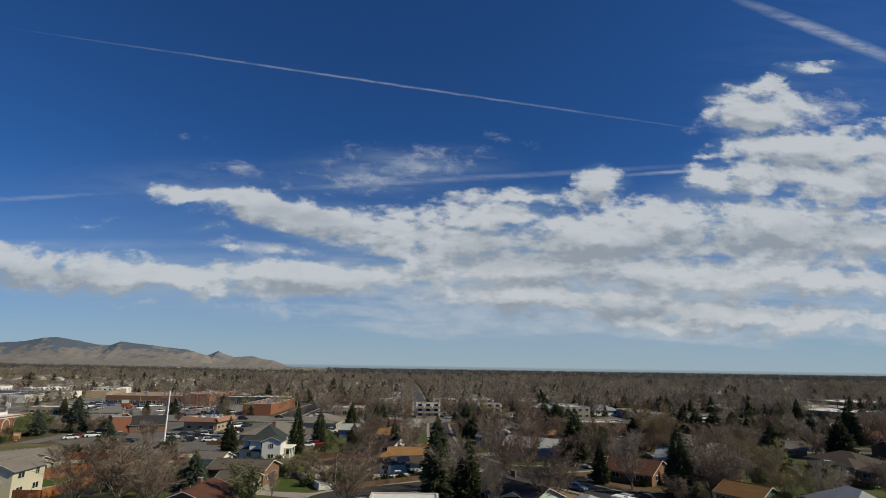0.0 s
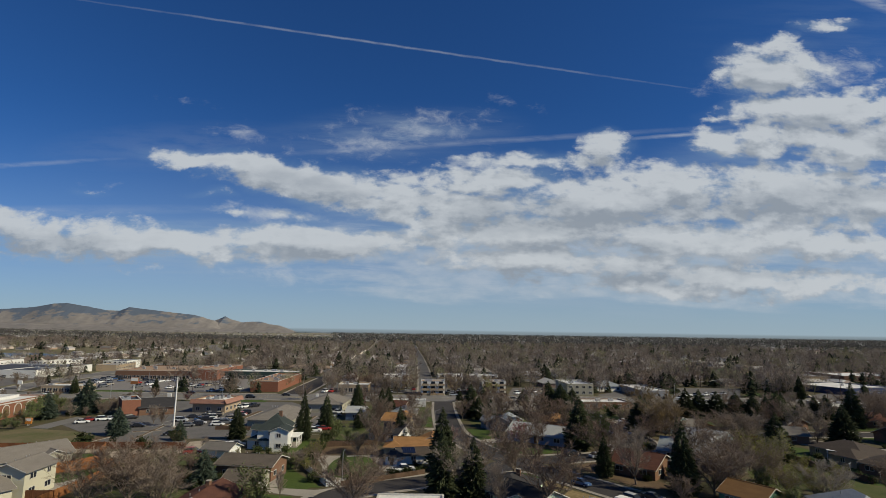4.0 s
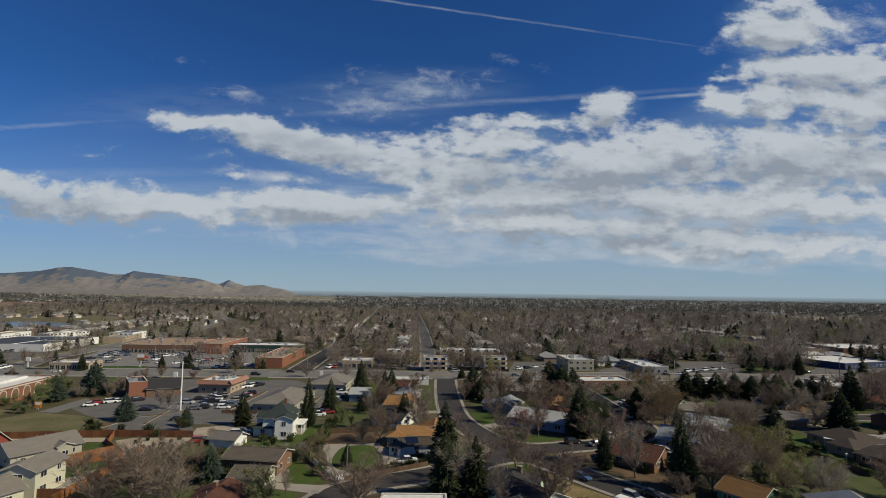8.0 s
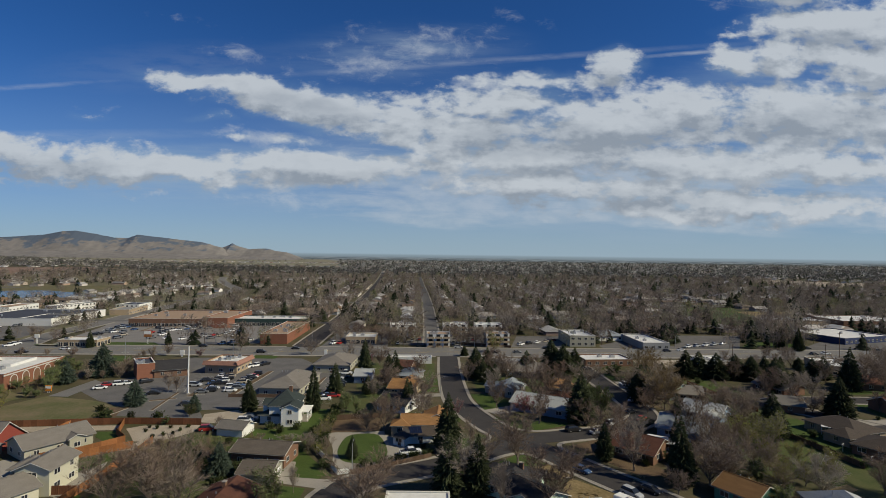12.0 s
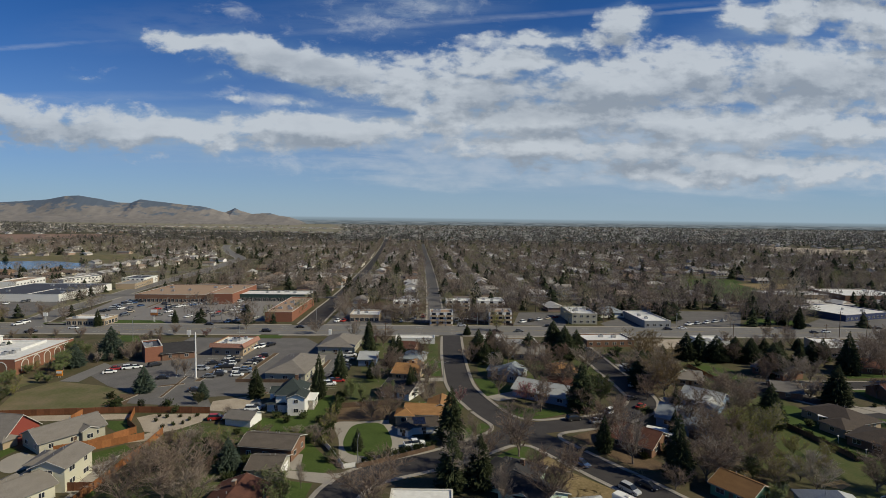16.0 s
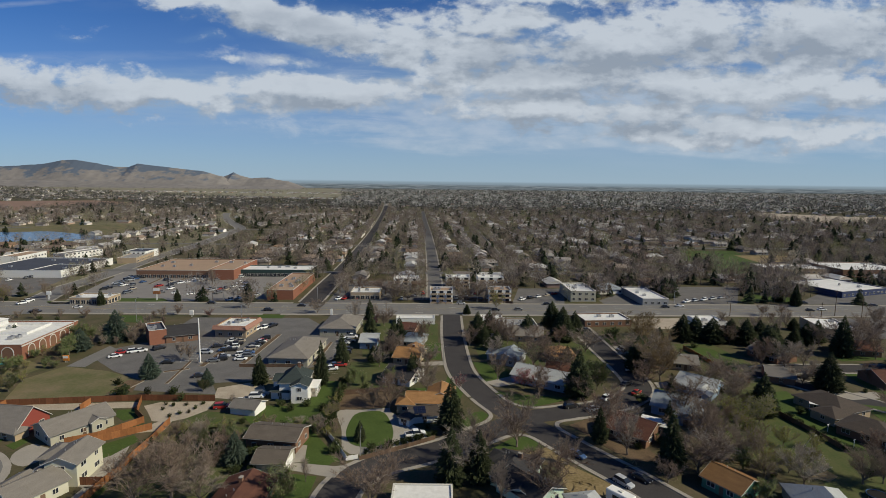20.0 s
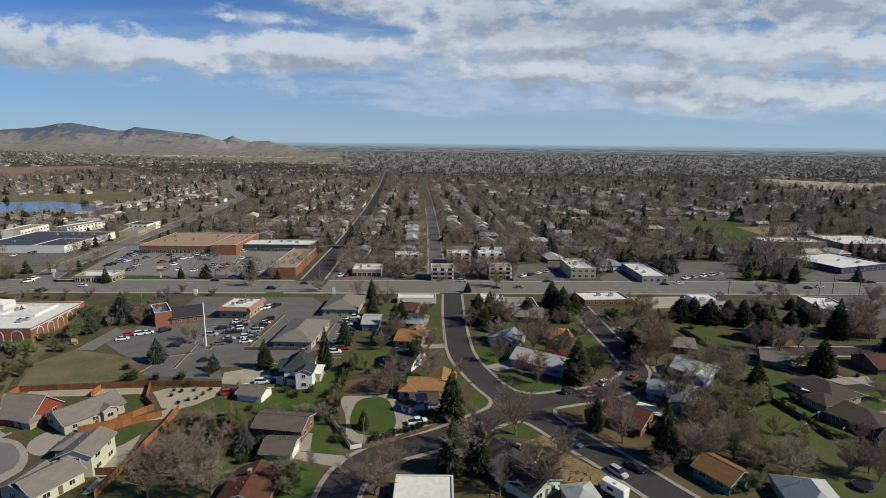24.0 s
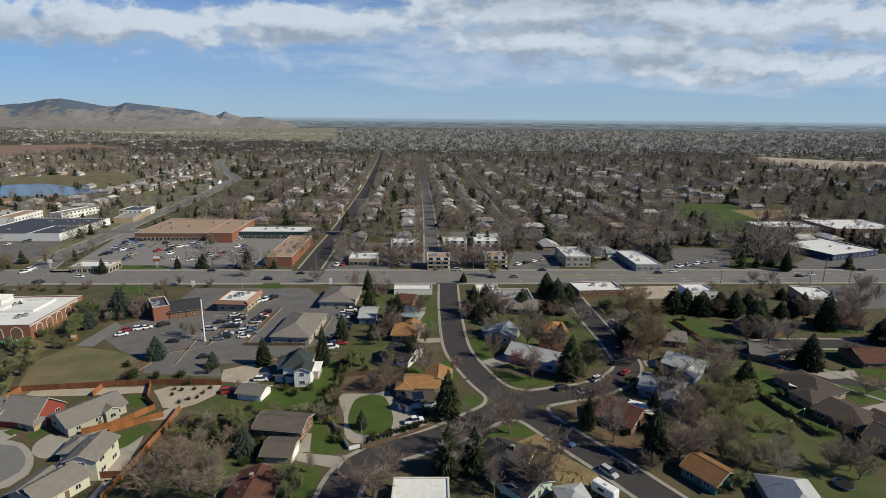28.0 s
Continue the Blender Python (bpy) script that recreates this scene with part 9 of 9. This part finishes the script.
# ---- woods between and beyond the houses ----
def tuft(seed, n, kind, fat=1.0, reach=1.0):
    """A small template tree of loose twigs or needles: height 1, radius about a third."""
    r = np.random.RandomState(seed)
    v = []
    if kind == "bare":
        v += [(-0.02, 0, 0), (0.02, 0, 0), (0.0, 0.01, 0.55), (0, -0.02, 0), (0, 0.02, 0), (0.01, 0.0, 0.55)]
        for i in range(n):
            th, z = r.uniform(0, 6.28), r.uniform(0.25, 0.98)
            rad = 0.36 * math.sqrt(max(0.02, 1 - ((z - 0.6) / 0.42) ** 2)) * math.sqrt(r.uniform(0.05, 1))
            p = np.array((rad * math.cos(th), rad * math.sin(th), z))
            d = np.array((math.cos(th) * 0.6, math.sin(th) * 0.6, 1.0)) + r.normal(0, 0.6, 3)
            d = d / np.linalg.norm(d) * r.uniform(0.07, 0.16) * reach
            s = np.cross(d, r.normal(0, 1, 3))
            s = s / np.linalg.norm(s) * r.uniform(0.009, 0.024) * fat
            v += [tuple(p - s), tuple(p + s), tuple(p + d)]
    else:
        for i in range(n):
            z = r.uniform(0.05, 0.9)
            th = r.uniform(0, 6.28)
            rad = r.uniform(0.24, 0.4) * (1 - z) ** 0.75 + 0.02
            c, s = math.cos(th), math.sin(th)
            w = rad * 0.55
            v += [(0, 0, z + 0.1), (c * rad - s * w, s * rad + c * w, z - 0.05), (c * rad + s * w, s * rad - c * w, z - 0.07)]
    return np.array(v, dtype=np.float32)


def wood(name, spots, templates, mat, label, parent=None):
    """Joins a tuft at each (x, y, height) into one mesh."""
    r = np.random.RandomState(len(spots))
    out, tints = [], []
    for i, (x, y, h) in enumerate(spots):
        t = templates[i % len(templates)]
        a = r.uniform(0, 6.28)
        c, s = math.cos(a), math.sin(a)
        w = h * r.uniform(0.85, 1.2)
        q = np.empty_like(t)
        q[:, 0], q[:, 1], q[:, 2] = (t[:, 0] * c - t[:, 1] * s) * w + x, (t[:, 0] * s + t[:, 1] * c) * w + y, t[:, 2] * h
        out.append(q)
        tints.append(np.full(len(q), r.uniform(0, 1), dtype=np.float32))
    pts = np.concatenate(out)
    n = len(pts)
    me = bpy.data.meshes.new(name)
    me.vertices.add(n)
    me.vertices.foreach_set("co", pts.ravel())
    me.loops.add(n)
    me.loops.foreach_set("vertex_index", np.arange(n, dtype=np.int32))
    me.polygons.add(n // 3)
    me.polygons.foreach_set("loop_start", np.arange(0, n, 3, dtype=np.int32))
    me.materials.append(mat)
    me.update(calc_edges=True)
    me.attributes.new("tint", "FLOAT", "POINT").data.foreach_set("value", np.concatenate(tints))
    return tagged(new(name, me), label, "woods", kind="stuff")


WOOD_BARE = let_through(tint_material("bare_wood", [(0.17, 0.135, 0.112), (0.24, 0.203, 0.17), (0.132, 0.103, 0.089), (0.3, 0.262, 0.22), (0.192, 0.146, 0.125), (0.215, 0.18, 0.147)]))
WOOD_PALE = let_through(tint_material("pale_wood", [(0.29, 0.245, 0.195), (0.36, 0.32, 0.26), (0.27, 0.245, 0.15), (0.19, 0.195, 0.09), (0.32, 0.275, 0.22)]))
WOOD_PINE = let_through(tint_material("pine_wood", [(0.036, 0.046, 0.024), (0.022, 0.032, 0.018), (0.05, 0.06, 0.033), (0.033, 0.04, 0.024)]))

near_bare = []
for i in range(900):
    y = rnd.uniform(100, 262)
    x = rnd.uniform(-0.92, 0.92) * y * 1.0
    if x < -30 and y > 130 and x > -150 and rnd.random() < 0.75:
        continue
    if (x < -55 and y < 152) or not clear(x, y, 1.2):
        continue
    near_bare.append((x, y))
kinds = ["bare"] * 7 + ["leaf", "conifer", "poplar", "shrub", "shrub"]
for x, y in near_bare[:20]:
    k = rnd.choice(kinds)
    h = {"bare": rnd.uniform(5, 9), "leaf": rnd.uniform(4, 7), "conifer": rnd.uniform(5, 10), "poplar": rnd.uniform(6, 10), "shrub": rnd.uniform(1.2, 2.2)}[k]
    tree(k, x, y, h, rnd.uniform(0.9, 1.25))
mid_b, mid_p, mid_l = [], [], []
for i in range(8800):
    y = 292 + 900 * rnd.random() ** 1.25
    x = rnd.uniform(-0.95, 0.95) * y
    if not clear(x, y, 2.2 if abs(x + 30) < 110 else 1.4):
        continue
    q = rnd.random()
    low = 0.65 if x < -190 and y < 720 else 1.0
    (mid_p if q < 0.23 else mid_l if q < 0.38 else mid_b).append((x, y, low * (rnd.triangular(6, 17.5, 9.5) if q > 0.23 else rnd.uniform(6, 14))))
for line, half in ((ST_B, 9.5), (ST_C, 7.5), (ST_A, 12.0)):
    for c in smooth_line(line, 7.0)[8:]:
        for s in (-1, 1):
            if rnd.random() < (0.42 if c.y < 640 else 0.75):
                (mid_b if rnd.random() < 0.6 else mid_l).append((c.x + s * half * (1.0 if c.y < 700 else 0.82) + rnd.gauss(0, 0.8), c.y + rnd.uniform(-3, 3), rnd.uniform(7, 11)))
TB = [tuft(s, 130, "bare", 0.85, 1.3) for s in range(6)]
TN = [tuft(s + 40, 165, "bare", 0.7, 1.35) for s in range(6)]
NEAR_Y = 470
TP = [tuft(s, 55, "pine") for s in range(4)]
wood("bare_trees", [q for q in mid_b if q[1] < NEAR_Y], TN, WOOD_BARE, "leafless grey-brown garden trees past the wide road")
wood("pale_trees", [q for q in mid_l if q[1] < NEAR_Y], TN, WOOD_PALE, "budding tan garden trees past the wide road")
wood("bare_trees", [q for q in mid_b if q[1] >= NEAR_Y], TB, WOOD_BARE, "dense leafless grey-brown street and garden trees")
wood("pale_trees", [q for q in mid_l if q[1] >= NEAR_Y], TB, WOOD_PALE, "pale tan and budding garden trees among houses")
wood("dark_conifers", mid_p, TP, WOOD_PINE, "dark green conifers scattered among houses")
far_b, far_p, far_l = [], [], []
for i in range(15000):
    y = 1150 + 3650 * rnd.random() ** 1.25
    x = rnd.uniform(-0.95, 0.95) * y
    if x < -0.16 * y and y > 1750 + 0.9 * abs(x + 0.16 * y) and rnd.random() < 0.96:
        continue
    if not clear(x, y, 2.0):
        continue
    q = rnd.random()
    (far_p if q < 0.28 else far_l if q < 0.45 else far_b).append((x, y, rnd.uniform(8, 15)))
FB = [tuft(s + 20, 34, "bare", 1.9, 1.2) for s in range(5)]
for t in FB:
    t[:, 0] *= 2.1
    t[:, 1] *= 2.1
FP = [tuft(s + 20, 14, "pine") for s in range(4)]
# far twigs greyed, so the haze of distance sits in their colour
WOOD_HAZED = let_through(tint_material("hazed_bare_wood", [(0.095, 0.091, 0.085), (0.125, 0.12, 0.112), (0.08, 0.078, 0.075), (0.14, 0.132, 0.122)]))
wood("far_woods", far_b, FB, WOOD_HAZED, "far leafless brown woods reaching the horizon")
wood("far_pale_woods", far_l, FB, WOOD_HAZED, "far tan woods reaching the horizon")
wood("far_conifers", far_p, FP, WOOD_PINE, "far dark conifers among the woods")

# ---- masts and signs ----
mast = empty("flagpole", -83.2, 191.9, 0, 0, "tall white tapered pole standing in the car park", "pole")
bm = bmesh.new()
bmesh.ops.create_cone(bm, segments=10, radius1=0.3, radius2=0.2, depth=16.6, cap_ends=True, matrix=Matrix.Translation((0, 0, 8.5)))
part("shaft", bm, MAT["white_paint"], mast)
bm = bmesh.new()
bmesh.ops.create_cone(bm, segments=12, radius1=0.8, radius2=0.7, depth=0.3, cap_ends=True, matrix=Matrix.Translation((0, 0, 0.15)))
part("footing", bm, MAT["concrete"], mast)
